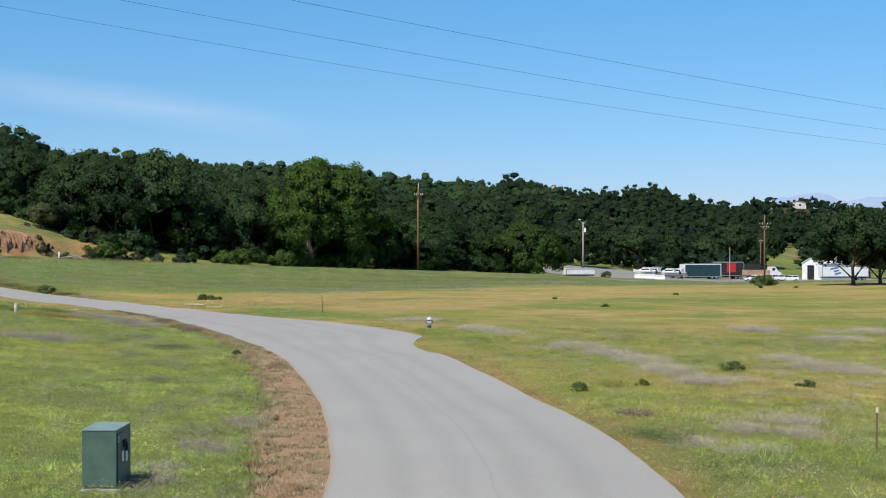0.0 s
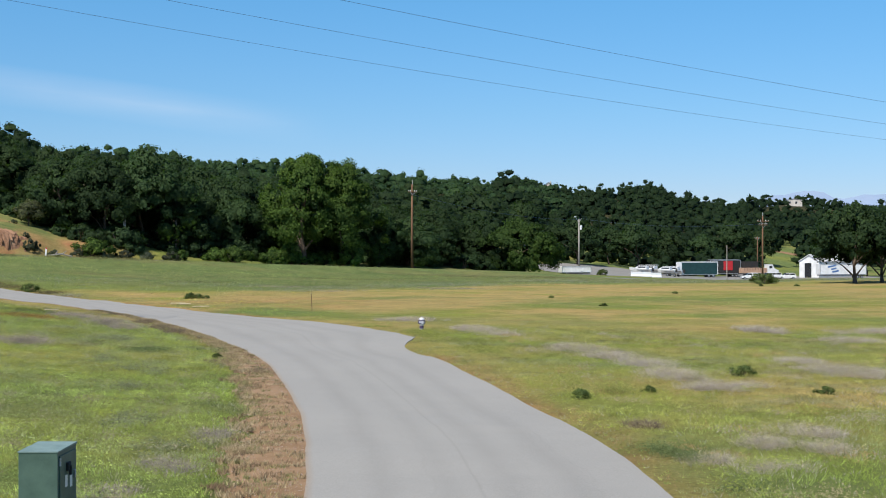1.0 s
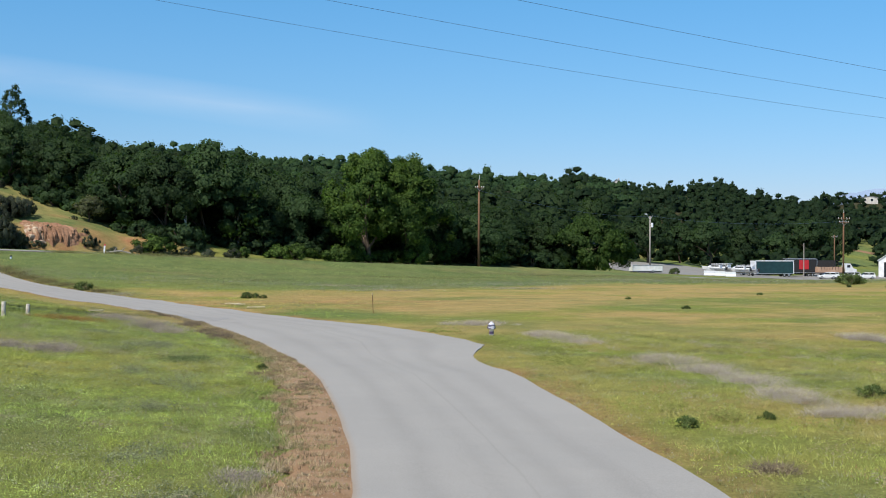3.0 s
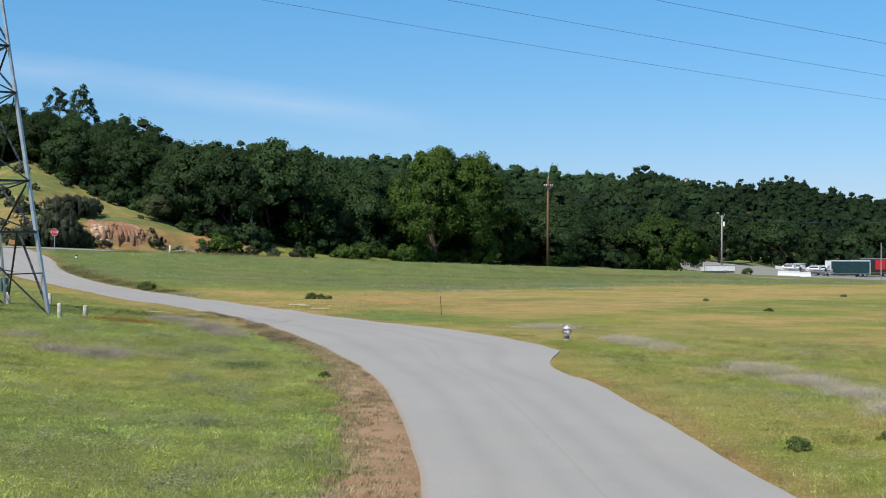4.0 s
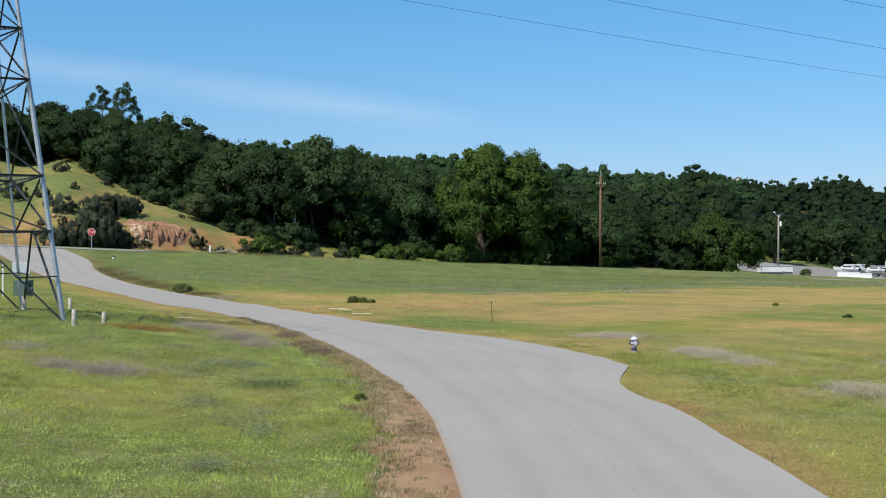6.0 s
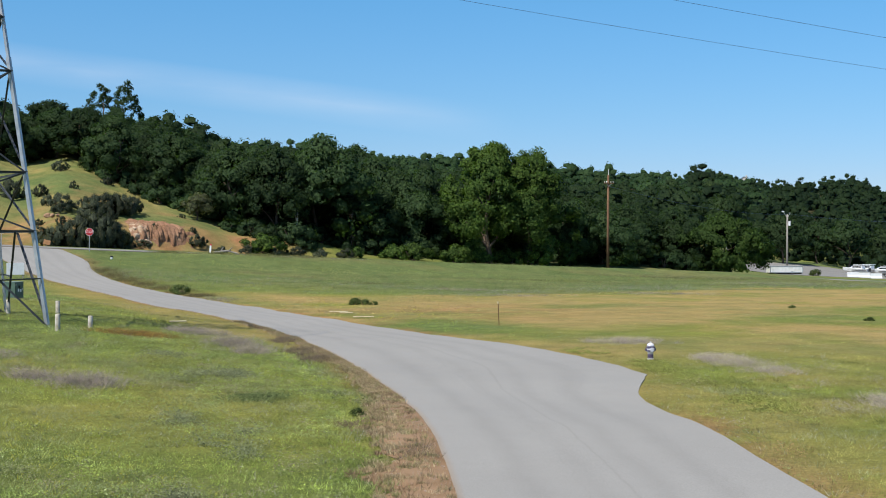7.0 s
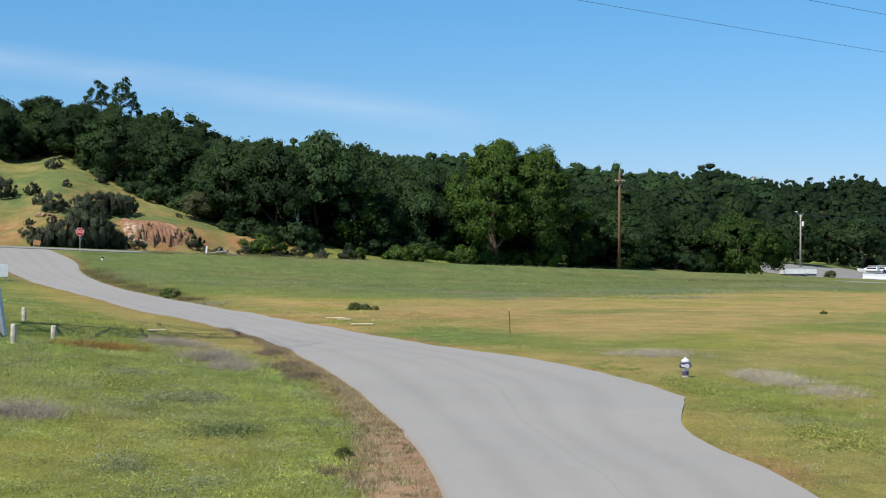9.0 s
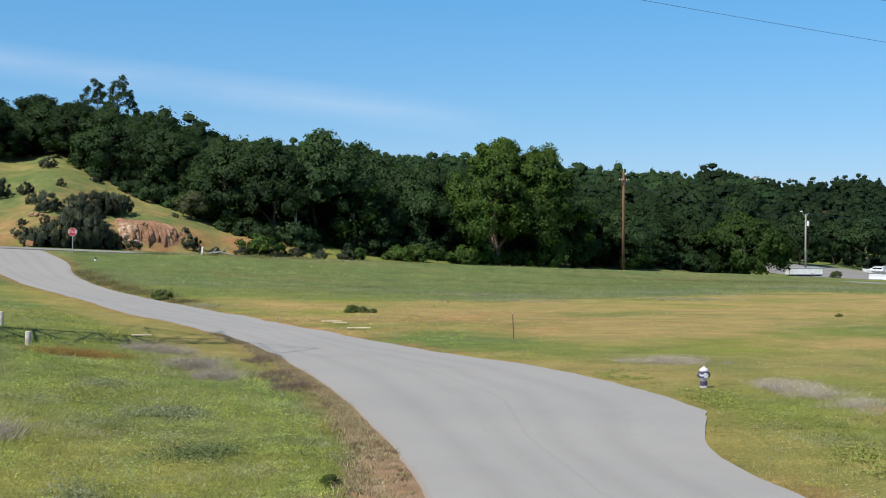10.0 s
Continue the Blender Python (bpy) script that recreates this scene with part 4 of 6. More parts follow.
def hydrant(m):
    t = thing("fire_hydrant", m, "white fire hydrant with faded purple bands in grass", "fire hydrant")
    part("base_flange", add_lathe(B(), [(0.17, 0.0), (0.17, 0.05), (0.12, 0.06), (0.12, 0.10)]), HYD_WHITE, t)
    part("barrel", add_lathe(B(), [(0.11, 0.08), (0.11, 0.34), (0.14, 0.37), (0.14, 0.52), (0.12, 0.54)]), HYD_WHITE, t, smooth=True)
    part("lower_band", add_lathe(B(), [(0.112, 0.13), (0.116, 0.135), (0.116, 0.27), (0.112, 0.275)]), PURPLE, t, "dark faded purple band")
    part("band", add_lathe(B(), [(0.152, 0.385), (0.158, 0.39), (0.158, 0.43), (0.152, 0.435)]), PURPLE, t, "faded purple band")
    part("collar", add_lathe(B(), [(0.175, 0.535), (0.18, 0.54), (0.18, 0.575), (0.165, 0.58)]), PURPLE, t, "faded purple collar")
    part("bonnet", add_lathe(B(), [(0.155, 0.58), (0.15, 0.63), (0.12, 0.68), (0.06, 0.715), (0.04, 0.72)]), HYD_WHITE, t, smooth=True)
    part("operating_nut", add_lathe(B(), [(0.035, 0.72), (0.035, 0.765), (0.025, 0.77)], 5), HYD_WHITE, t)
    for a in (0, 180, 270):
        c, s = math.cos(radians(a)), math.sin(radians(a))
        k = 0.075 if a == 270 else 0.055
        noz = part("nozzle", add_tube(B(), (0.1 * c, 0.1 * s, 0.46), (0.175 * c, 0.175 * s, 0.46), k, k), HYD_WHITE, t)
        part("cap", add_tube(B(), (0.173 * c, 0.173 * s, 0.46), (0.205 * c, 0.205 * s, 0.46), k + 0.014, k + 0.006, 8), PURPLE if a != 270 else HYD_WHITE, noz)
    return t


hydrant(stand(6.85, 76.0, 12, 0.06))


def short_post(m, h, lean):
    t = thing("short_post", m @ pose(0, 0, 0, lean, lean * 0.6, 0), "short weathered white wooden post in the grass", "post", "posts round the pylon")
    part("shaft", add_lathe(B(), [(0.105, -0.2), (0.11, 0.0), (0.105, h * 0.96), (0.09, h)], 14), WHITE_POST, t, smooth=True)
    return t


for x, y, h, lean in ((-17.8, 77.8, 0.76, 2), (-22.0, 90.6, 0.66, -2), (-17.5, 81.4, 0.58, 3), (-23.1, 86.5, 0.7, -3)):
    short_post(stand(x, y), h, lean)
mk = thing("marker_post", stand(-30.7, 104.2), "tall thin white plastic marker post", "marker post")
part("shaft", add_box(B(), (0, 0, 1.0), (0.09, 0.03, 2.2), 0.008), SIGN_WHITE, mk)
part("band", add_box(B(), (0, 0, 1.9), (0.094, 0.034, 0.12)), BLACK, mk)
wp = thing("sign_board", stand(-45.2, 148.6, 25), "plain white sign board on two posts by the drive", "sign")
for x in (-0.7, 0.7):
    part("post", add_box(B(), (x, 0.05, 0.7), (0.1, 0.1, 1.7), 0.01), GREY_WOOD, wp)
part("panel", add_box(B(), (0, -0.02, 0.95), (1.65, 0.04, 1.15), 0.008), SIGN_WHITE, wp)


def steel_stake(m, h, label):
    t = thing("fence_stake", m, label, "stake")
    b = add_box(B(), (0, 0, h / 2 - 0.1), (0.045, 0.008, h + 0.2))
    add_box(b, (0, 0.018, h / 2 - 0.1), (0.008, 0.035, h + 0.2))
    part("shaft", b, POLE_WOOD, t)
    part("tip", add_box(B(), (0, 0.01, h + 0.03), (0.05, 0.05, 0.12)), BOARD, t, "pale painted tip")
    return t


steel_stake(stand(0.95, 97.8, 20) @ pose(0, 0, 0, 0, -3, 0), 1.3, "thin rusty steel stake standing in the meadow")
steel_stake(stand(13.1, 29.6, -15) @ pose(0, 0, 0, 0, 1, 0), 0.95, "rusty steel stake with a pale tip in tall grass")
for x, y, a, ln in ((-7.3, 103.4, 12, 1.25), (-9.6, 110.2, 4, 1.2), (-8.9, 108.4, 20, 0.8), (-16.2, 92.6, 30, 0.9)):
    bd = thing("loose_board", stand(x, y, a, -0.09), "pale loose board lying on dry ground", "board", "boards lying by the drive")
    part("plank", add_box(B(), (0, 0, 0.02), (ln, 0.24, 0.05), 0.006), BOARD, bd)


# ---- pylon ----
def pylon():
    base = Vector((-19.0, 80.2, 0.0))
    ax, ay = Vector((-0.53, 0.85, 0)), Vector((-0.85, -0.53, 0))
    side, top_h, top_side = 8.2, 27.0, 1.9
    cen = base + (ax + ay) * side / 2
    g0 = float(land(base.x, base.y)) - 0.05
    t = thing("pylon", Matrix.Translation((cen.x, cen.y, g0)), "tall galvanised steel lattice pylon with four legs", "pylon")

    def corner(k, h):
        w = (side + (top_side - side) * h / top_h) / 2
        sx, sy = ((-1, -1), (1, -1), (1, 1), (-1, 1))[k]
        return ax * sx * w + ay * sy * w + Vector((0, 0, h))

    def bar(name, p, q, w, mat_):
        p, q = Vector(p), Vector(q)
        d = (q - p).normalized()
        u = d.cross(Vector((0, 0, 1)))
        u = u.normalized() if u.length > 1e-3 else Vector((1, 0, 0))
        v = d.cross(u)
        b = B()
        for a1, a2 in ((u, v), (v, u)):
            vs = [bm_v for bm_v in (b.verts.new(c + a1 * i * w + a2 * j * 0.014) for c in (p, q) for i, j in ((0, 0), (1, 0), (1, 1), (0, 1)))]
            for f in ((0, 1, 2, 3), (7, 6, 5, 4), (0, 4, 5, 1), (1, 5, 6, 2), (2, 6, 7, 3), (3, 7, 4, 0)):
                b.faces.new([vs[i] for i in f])
        part(name, b, mat_, t)

    levels = [0, 4.3, 6.9, 11.4, 13.8, 17.2, 20.2, 22.6]
    for k in range(4):
        bar("leg", corner(k, -0.2), corner(k, 12), 0.17, GALV)
        bar("leg", corner(k, 12), corner(k, 22.6), 0.13, GALV)
        part("footing", add_tube(B(), corner(k, -0.4), corner(k, 0.02), 0.3, 0.26), CONCRETE, t)
    for i, (a, b) in enumerate(zip(levels, levels[1:])):
        for k in range(4):
            j = (k + 1) % 4
            dark = DARK_STEEL
            bar("girt", corner(k, b), corner(j, b), 0.10, DARK_STEEL)
            if i == 0:
                mid = (corner(k, b) + corner(j, b)) / 2
                bar("brace", corner(k, 0.1), mid, 0.09, dark)
                bar("brace", corner(j, 0.1), mid, 0.09, dark)
                bar("strut", (corner(k, 0) + mid) / 2, corner(k, 2.2), 0.06, dark)
                bar("strut", (corner(j, 0) + mid) / 2, corner(j, 2.2), 0.06, dark)
            else:
                bar("brace", corner(k, a), corner(j, b), 0.075, GALV if k == 1 else dark)
                bar("brace", corner(j, a), corner(k, b), 0.075, dark)
    for b in (6.9, 13.8):
        bar("diaphragm", corner(0, b), corner(2, b), 0.08, DARK_STEEL)
        bar("diaphragm", corner(1, b), corner(3, b), 0.08, DARK_STEEL)
    # climbing pegs on one leg
    for n in range(34):
        h = 3.4 + n * 0.42
        c = corner(2, h)
        part("step_peg", add_tube(B(), c, c + ax * (0.22 if n % 2 else -0.22), 0.012, 0.012, 5), GALV, t)
    # cross-arms
    for h, reach in ((21.85, 9.3),):
        for sgn in (-1, 1):
            tip = ax * sgn * reach + Vector((0, 0, h + 0.5))
            for k in ((1, 2) if sgn > 0 else (0, 3)):
                bar("arm", corner(k, h), tip, 0.06, DARK_STEEL)
                bar("arm", corner(k, h + 1.6), tip, 0.05, DARK_STEEL)
            for k in ((1, 2) if sgn > 0 else (0, 3)):
                bar("peak", corner(k, h + 0.9), ax * sgn * 6.3 + Vector((0, 0, 27.2)), 0.06, DARK_STEEL)
                bar("peak", ax * sgn * 7.2 + Vector((0, 0, h + 0.7)), ax * sgn * 6.3 + Vector((0, 0, 27.2)), 0.06, DARK_STEEL)
            if sgn > 0:
                part("insulator", add_lathe(B(), [(0.05, -1.3), (0.13, -1.2), (0.06, -1.1), (0.13, -0.9), (0.06, -0.8), (0.13, -0.6), (0.06, -0.5), (0.03, 0.0)], 10), BLACK, t).location = (0, 0, h + 0.5)
            part("insulator", add_lathe(B(), [(0.05, -1.3), (0.13, -1.2), (0.06, -1.1), (0.13, -0.9), (0.06, -0.8), (0.13, -0.6), (0.06, -0.5), (0.03, 0.0)], 10), BLACK, t).location = tip
    return t


pylon()


# ---- overhead wires ----
def wire_curve(name, pts, r, label, group):
    cu = bpy.data.curves.new(name, "CURVE")
    cu.dimensions, cu.bevel_depth, cu.bevel_resolution = "3D", r, 1
    sp = cu.splines.new("POLY")
    sp.points.add(len(pts) - 1)
    for p, c in zip(sp.points, pts):
        p.co = (*c, 1)
    cu.materials.append(WIRE)
    dg_ob = bpy.data.objects.new(name, cu)
    me = bpy.data.meshes.new_from_object(dg_ob)
    bpy.data.objects.remove(dg_ob)
    return tagged(new(name, me), label, "cable", group)


W_DIR, W_OFF = np.array((-0.866, -0.5)), np.array((-0.5, 0.866))
for off_w, w0, w1, w2 in ((92, 23.586, 0.08469, 0.000218), (83, 23.51, 0.08277, 0.000204), (73, 23.197, 0.08158, 0.000209)):
    pts = []
    for s in np.arange(-270, 161, 6.0):
        x, y = W_OFF * off_w + W_DIR * s
        pts.append((x, y, w0 + w1 * s + w2 * s * s))
    wire_curve("overhead_wire", pts, 0.012, "thin dark overhead power wire against the sky", "power wires over the meadow")


# ---- poles ----
def wood_pole(name, m, h, r, arms, wood, label, pin=0.0):
    t = thing(name, m, label, "utility pole")
    part("shaft", add_tube(B(), (0, 0, -0.5), (0, 0, h), r, r * 0.68, 14), wood, t, smooth=True)
    for z, half in arms:
        arm = part("crossarm", add_box(B(), (0, -r, z), (2 * half, 0.11, 0.13), 0.01), wood, t)
        for x in (-half * 0.92, -half * 0.45, half * 0.45, half * 0.92):
            part("insulator", add_lathe(B(), [(0.03, z + 0.06), (0.03, z + 0.14), (0.07, z + 0.16), (0.075, z + 0.22), (0.04, z + 0.27)], 8), SIGN_WHITE, arm).location = (x, -r, 0)
        for sx in (-1, 1):
            part("brace", add_box(B(), (sx * half * 0.3, -r - 0.06, z - 0.25), (half * 0.75, 0.03, 0.04), 0, Matrix.Rotation(sx * -0.75, 4, "Y")), GALV, arm)
    if pin:
        part("top_pin", add_tube(B(), (0.05, 0, h), (0.05, 0, h + pin), 0.035, 0.03, 8), SIGN_WHITE, t, "white top insulator pin")
    return t


wood_pole("utility_pole", stand(17.4, 213, 20), 13.35, 0.215, ((12.15, 0.75),), POLE_WOOD, "tall brown wooden utility pole at the highway", 0.8)
wood_pole("utility_pole", stand(88.2, 250.5, 8), 12.6, 0.19, ((11.5, 1.2), (10.8, 0.9)), POLE_WOOD, "brown wooden utility pole with two crossarms", 0.6)
wood_pole("utility_pole", stand(134, 384, -12), 11.0, 0.2, ((10.4, 0.8),), POLE_WOOD, "far brown wooden pole behind the yard")
lp = wood_pole("lamp_pole", stand(67.2, 322), 13.2, 0.24, (), GREY_WOOD, "pale grey wooden lamp pole beside the yard")
part("bracket", add_tube(add_tube(B(), (0, 0, 12.4), (-0.9, 0, 13.7), 0.06, 0.05), (0, 0, 12.4), (0.7, 0, 13.5), 0.06, 0.05), GALV, lp)
part("lamp_head", add_box(B(), (-0.95, 0, 13.75), (0.6, 0.3, 0.18), 0.05), SIGN_WHITE, lp)
part("transformer_can", add_lathe(B(), [(0.1, 10.6), (0.27, 10.65), (0.27, 11.6), (0.1, 11.7)], 14), SIGN_WHITE, lp, "white transformer can").location = (0.5, 0, 0)
fp = thing("flag_pole", stand(102.5, 316), "thin grey bare pole standing in the yard", "pole")
part("shaft", add_tube(B(), (0, 0, -0.3), (0, 0, 8.6), 0.14, 0.10, 10), GREY_WOOD, fp)
for a, b in (((67.2, 322, 11.4), (88.2, 250.5, 8.9)), ((67.0, 322.2, 11.2), (17.4, 213, 12.8))):
    pts = []
    for s in np.linspace(0, 1, 17):
        p = np.array(a) * (1 - s) + np.array(b) * s
        p[2] -= 4 * 1.1 * s * (1 - s)
        pts.append(tuple(p))
    wire_curve("service_wire", pts, 0.018, "thin dark wire between utility poles", "wires between the poles")


# ---- junction: stop sign, markers ----
def octagon(bm, r, y, z, th):
    vs = [[bm.verts.new((r * math.cos(radians(22.5 + 45 * i)), yy, z + r * math.sin(radians(22.5 + 45 * i)))) for i in range(8)] for yy in (y, y + th)]
    bm.faces.new(vs[0])
    bm.faces.new(vs[1][::-1])
    for i in range(8):
        bm.faces.new((vs[0][i], vs[0][(i + 1) % 8], vs[1][(i + 1) % 8], vs[1][i]))
    return bm


def text_mesh(word, size, mat_, parent, m):
    cu = bpy.data.curves.new("lettering", "FONT")
    cu.body, cu.size, cu.align_x, cu.align_y, cu.extrude = word, size, "CENTER", "CENTER", 0.002
    tmp = bpy.data.objects.new("lettering", cu)
    me = bpy.data.meshes.new_from_object(tmp)
    bpy.data.objects.remove(tmp)
    me.materials.append(mat_)
    ob = new("lettering", me)
    ob.parent, ob.matrix_local = parent, m
    return ob


st = thing("stop_sign", stand(-46.6, 176.8, 14), "red octagonal stop sign on a steel post", "stop sign")
part("post", add_box(B(), (0, 0.05, 1.15), (0.09, 0.06, 2.9), 0.008), GALV, st)
face = part("border", octagon(B(), 0.48, 0.0, 2.3, 0.008), SIGN_WHITE, st)
part("face", octagon(B(), 0.45, -0.006, 2.3, 0.005), RED, face)
text_mesh("STOP", 0.40, SIGN_WHITE, face, pose(0, -0.010, 2.3, 90, 0, 0))
os_ = thing("warning_board", stand(-55.6, 188.2, 20) @ pose(0, 0, 0, 0, 12, 0), "faded orange tilted board on a short post", "sign")
part("post", add_box(B(), (0, 0.03, 0.3), (0.08, 0.06, 0.9)), GREY_WOOD, os_)
part("panel", add_box(B(), (0, 0, 0.52), (0.85, 0.03, 0.6), 0.01), ORANGE, os_)
vs_ = thing("small_sign", stand(-54.9, 171.0, 16), "small pale yellow sign on a thin post", "sign")
part("post", add_box(B(), (0, 0.03, 0.9), (0.06, 0.05, 2.2)), GALV, vs_)
part("panel", add_box(B(), (0, 0, 1.9), (0.42, 0.02, 0.42), 0.006), BOARD, vs_)
pv = thing("valve_pipe", stand(-42.7, 172.4), "short white valve pipe with a dark cap", "pipe")
part("pipe", add_tube(B(), (0, 0, -0.1), (0, 0, 0.3), 0.13, 0.13), SIGN_WHITE, pv)
part("cap", add_lathe(B(), [(0.15, 0.27), (0.15, 0.36), (0.04, 0.42)], 12), BLACK, pv, "dark domed cap")
rp = thing("road_marker", stand(-34.4, 186.5) @ pose(0, 0, 0, 0, 6, 0), "leaning white roadside marker post with red top", "marker post")
part("shaft", add_box(B(), (0, 0, 0.5), (0.2, 0.06, 1.3), 0.01), SIGN_WHITE, rp)
part("band", add_box(B(), (0, 0, 1.2), (0.205, 0.066, 0.2), 0.01), RED, rp)
lg = thing("fallen_branch", stand(-32.9, 188.5, 10), "grey dead fallen branch on the verge", "branch")
bl = B()
for p, q, r in (((-1.5, 0, 0.3), (0.3, 0.1, 0.55), 0.13), ((0.3, 0.1, 0.55), (1.6, 0, 0.2), 0.11), ((-0.6, 0, 0.42), (-0.2, 0.3, 1.0), 0.06), ((0.4, 0.1, 0.5), (0.9, -0.2, 0.95), 0.06), ((-1.5, 0, 0.3), (-2.0, 0.2, 0.0), 0.1), ((1.6, 0, 0.2), (1.9, 0, -0.1), 0.09)):
    add_tube(bl, p, q, r, r * 0.8, 8)
part("wood", bl, GREY_WOOD, lg)


# ---- vehicles ----
def wheel(parent, x, y, r, w=0.24):
    s = 1 if x > 0 else -1
    ty = part("tyre", add_tube(B(), (x - s * w / 2, y, r), (x + s * w / 2, y, r), r, r, 18), BLACK, parent)
    part("rim", add_tube(B(), (x + s * (w / 2 - 0.02), y, r), (x + s * (w / 2 + 0.012), y, r), r * 0.6, r * 0.55, 12), GALV, ty)
    return ty


def car(name, m, outline, glass, width, length, axles, r, paint, label, category, group=""):
    """outline: the body's side view; glass: the cabin's, with y forwards."""
    t = thing(name, m, label, category, group)
    body = add_slab(B(), outline, -width / 2, width / 2)
    bmesh.ops.bevel(body, geom=list(body.edges), offset=0.05, segments=2, affect="EDGES")
    part("body", body, paint, t)
    cab = add_slab(B(), glass, -width / 2 + 0.12, width / 2 - 0.12)
    part("cabin", cab, paint, t)
    (y0, z0), (y1, z1), (y2, z2), (y3, z3) = glass
    zc, zh = (z0 + z1) / 2 + 0.04, (z1 - z0) * 0.62
    for sx in (-1, 1):
        for a, b in ((0.10, 0.47), (0.53, 0.88)):
            ya, yb = y0 + (y3 - y0) * a, y0 + (y3 - y0) * b
            part("window", add_box(B(), (sx * (width / 2 - 0.115), (ya + yb) / 2, zc), (0.02, abs(yb - ya), zh), 0.004), DARK, t, "dark side window")
    for (ya, za), (yb, zb), nm in (((y2, z2), (y3, z3), "windscreen"), ((y1, z1), (y0, z0), "rear_window")):
        d = Vector((0, yb - ya, zb - za))
        part(nm, add_box(B(), (0, (ya + yb) / 2, (za + zb) / 2 + 0.02), (width - 0.45, 0.03, d.length * 0.8), 0, Matrix.Rotation(math.atan2(-d.y, d.z) if d.z else 0, 4, "X")), DARK, t)
    for y in axles:
        for sx in (-1, 1):
            wheel(t, sx * (width / 2 - 0.1), y, r)
    ends = sorted(p[0] for p in outline)
    for sx in (-1, 1):
        part("headlight", add_box(B(), (sx * width * 0.36, ends[-1] + 0.005, 0.78), (0.32, 0.04, 0.16), 0.01), GALV, t)
        part("tail_light", add_box(B(), (sx * width * 0.4, ends[0] - 0.005, 0.85), (0.18, 0.04, 0.3), 0.01), RED, t)
    part("bumper", add_box(B(), (0, ends[-1] + 0.03, 0.5), (width * 0.96, 0.12, 0.2), 0.03), GALV, t)
    return t


PICKUP = [(-2.75, 0.5), (-2.75, 1.05), (-0.85, 1.08), (1.05, 1.08), (2.6, 0.98), (2.75, 0.85), (2.75, 0.45), (0.0, 0.38)]
PICKUP_CAB = [(-0.95, 1.05), (-0.75, 1.78), (0.55, 1.78), (1.2, 1.05)]
SUV = [(-2.3, 0.45), (-2.35, 1.0), (1.0, 1.02), (2.2, 0.9), (2.35, 0.75), (2.35, 0.4), (0, 0.35)]
SUV_CAB = [(-2.28, 1.0), (-1.95, 1.68), (0.35, 1.7), (1.1, 1.0)]
for x, y, a, kind in ((118.2, 345, 84, 0), (123.6, 345.5, 94, 1), (121.0, 350.5, 80, 0), (126.4, 350, 88, 0), (128.8, 346, 84, 0)):
    car("parked_car", pose(x, y, float(land(x, y)) + 0.06, 0, 0, a), PICKUP if kind else SUV, PICKUP_CAB if kind else SUV_CAB, 1.85, 4.7, (-1.5, 1.5), 0.35, WHITE, "white parked car in the vehicle yard", "car", "cars parked in the yard")


def boat(x, y, a, s):
    t = thing("boat_on_trailer", pose(x, y, float(land(x, y)) + 0.06, 0, 0, a), "white motor boat with dark windows on a road trailer", "boat", "boats parked in the yard")
    hull = B()
    rings = []
    for yy, w, zlo, zhi in ((-3.2, 1.15, 0.75, 1.7), (-1.0, 1.25, 0.7, 1.75), (1.2, 1.1, 0.75, 1.9), (2.6, 0.6, 1.0, 2.05), (3.5, 0.06, 1.5, 2.15)):
        rings.append([hull.verts.new(Vector(p) * s) for p in ((0, yy, zlo), (w * 0.75, yy, zlo + 0.3), (w, yy, zhi), (-w, yy, zhi), (-w * 0.75, yy, zlo + 0.3))])
    for r0, r1 in zip(rings, rings[1:]):
        for i in range(5):
            hull.faces.new((r0[i], r0[(i + 1) % 5], r1[(i + 1) % 5], r1[i]))
    hull.faces.new(rings[0][::-1])
    hull.faces.new(rings[-1])
    part("hull", hull, WHITE, t)
    part("cabin", add_slab(B(), [(-1.9 * s, 1.7 * s), (-1.9 * s, 2.5 * s), (0.5 * s, 2.5 * s), (1.7 * s, 1.9 * s)], -0.85 * s, 0.85 * s), SIGN_WHITE, t)
    part("hardtop", add_box(B(), (0, -0.9 * s, 2.72 * s), (1.9 * s, 2.6 * s, 0.1 * s), 0.02), SIGN_WHITE, t, "flat white hardtop")
    for sx in (-1, 1):
        part("window", add_box(B(), (sx * 0.86 * s, -0.5 * s, 2.2 * s), (0.03, 2.3 * s, 0.34 * s)), DARK, t)
        part("stripe", add_box(B(), (sx * 1.19 * s, -1.2 * s, 1.42 * s), (0.06, 3.8 * s, 0.16 * s)), DARK_STEEL, t, "dark hull stripe")
    part("windscreen", add_box(B(), (0, 1.05 * s, 2.3 * s), (1.6 * s, 0.06, 0.55 * s), 0, Matrix.Rotation(radians(-52), 4, "X")), DARK, t)
    part("outboard", add_box(B(), (0, -3.45 * s, 1.5 * s), (0.45 * s, 0.5 * s, 0.9 * s), 0.08), BLACK, t)
    part("trailer_frame", add_box(add_box(B(), (0, 0.3, 0.5 * s), (0.25, 6.6 * s, 0.14)), (0, -1.2 * s, 0.5 * s), (1.9 * s, 0.16, 0.14)), GALV, t)
    for sx in (-1, 1):
        wheel(t, sx * 1.05 * s, -1.2 * s, 0.36)


for x, y, a, s in ((86.4, 336, 50, 0.95), (89.6, 340, 44, 1.0), (92.8, 337, 56, 0.92), (96.0, 341, 48, 0.98)):
    boat(x, y, a, s)


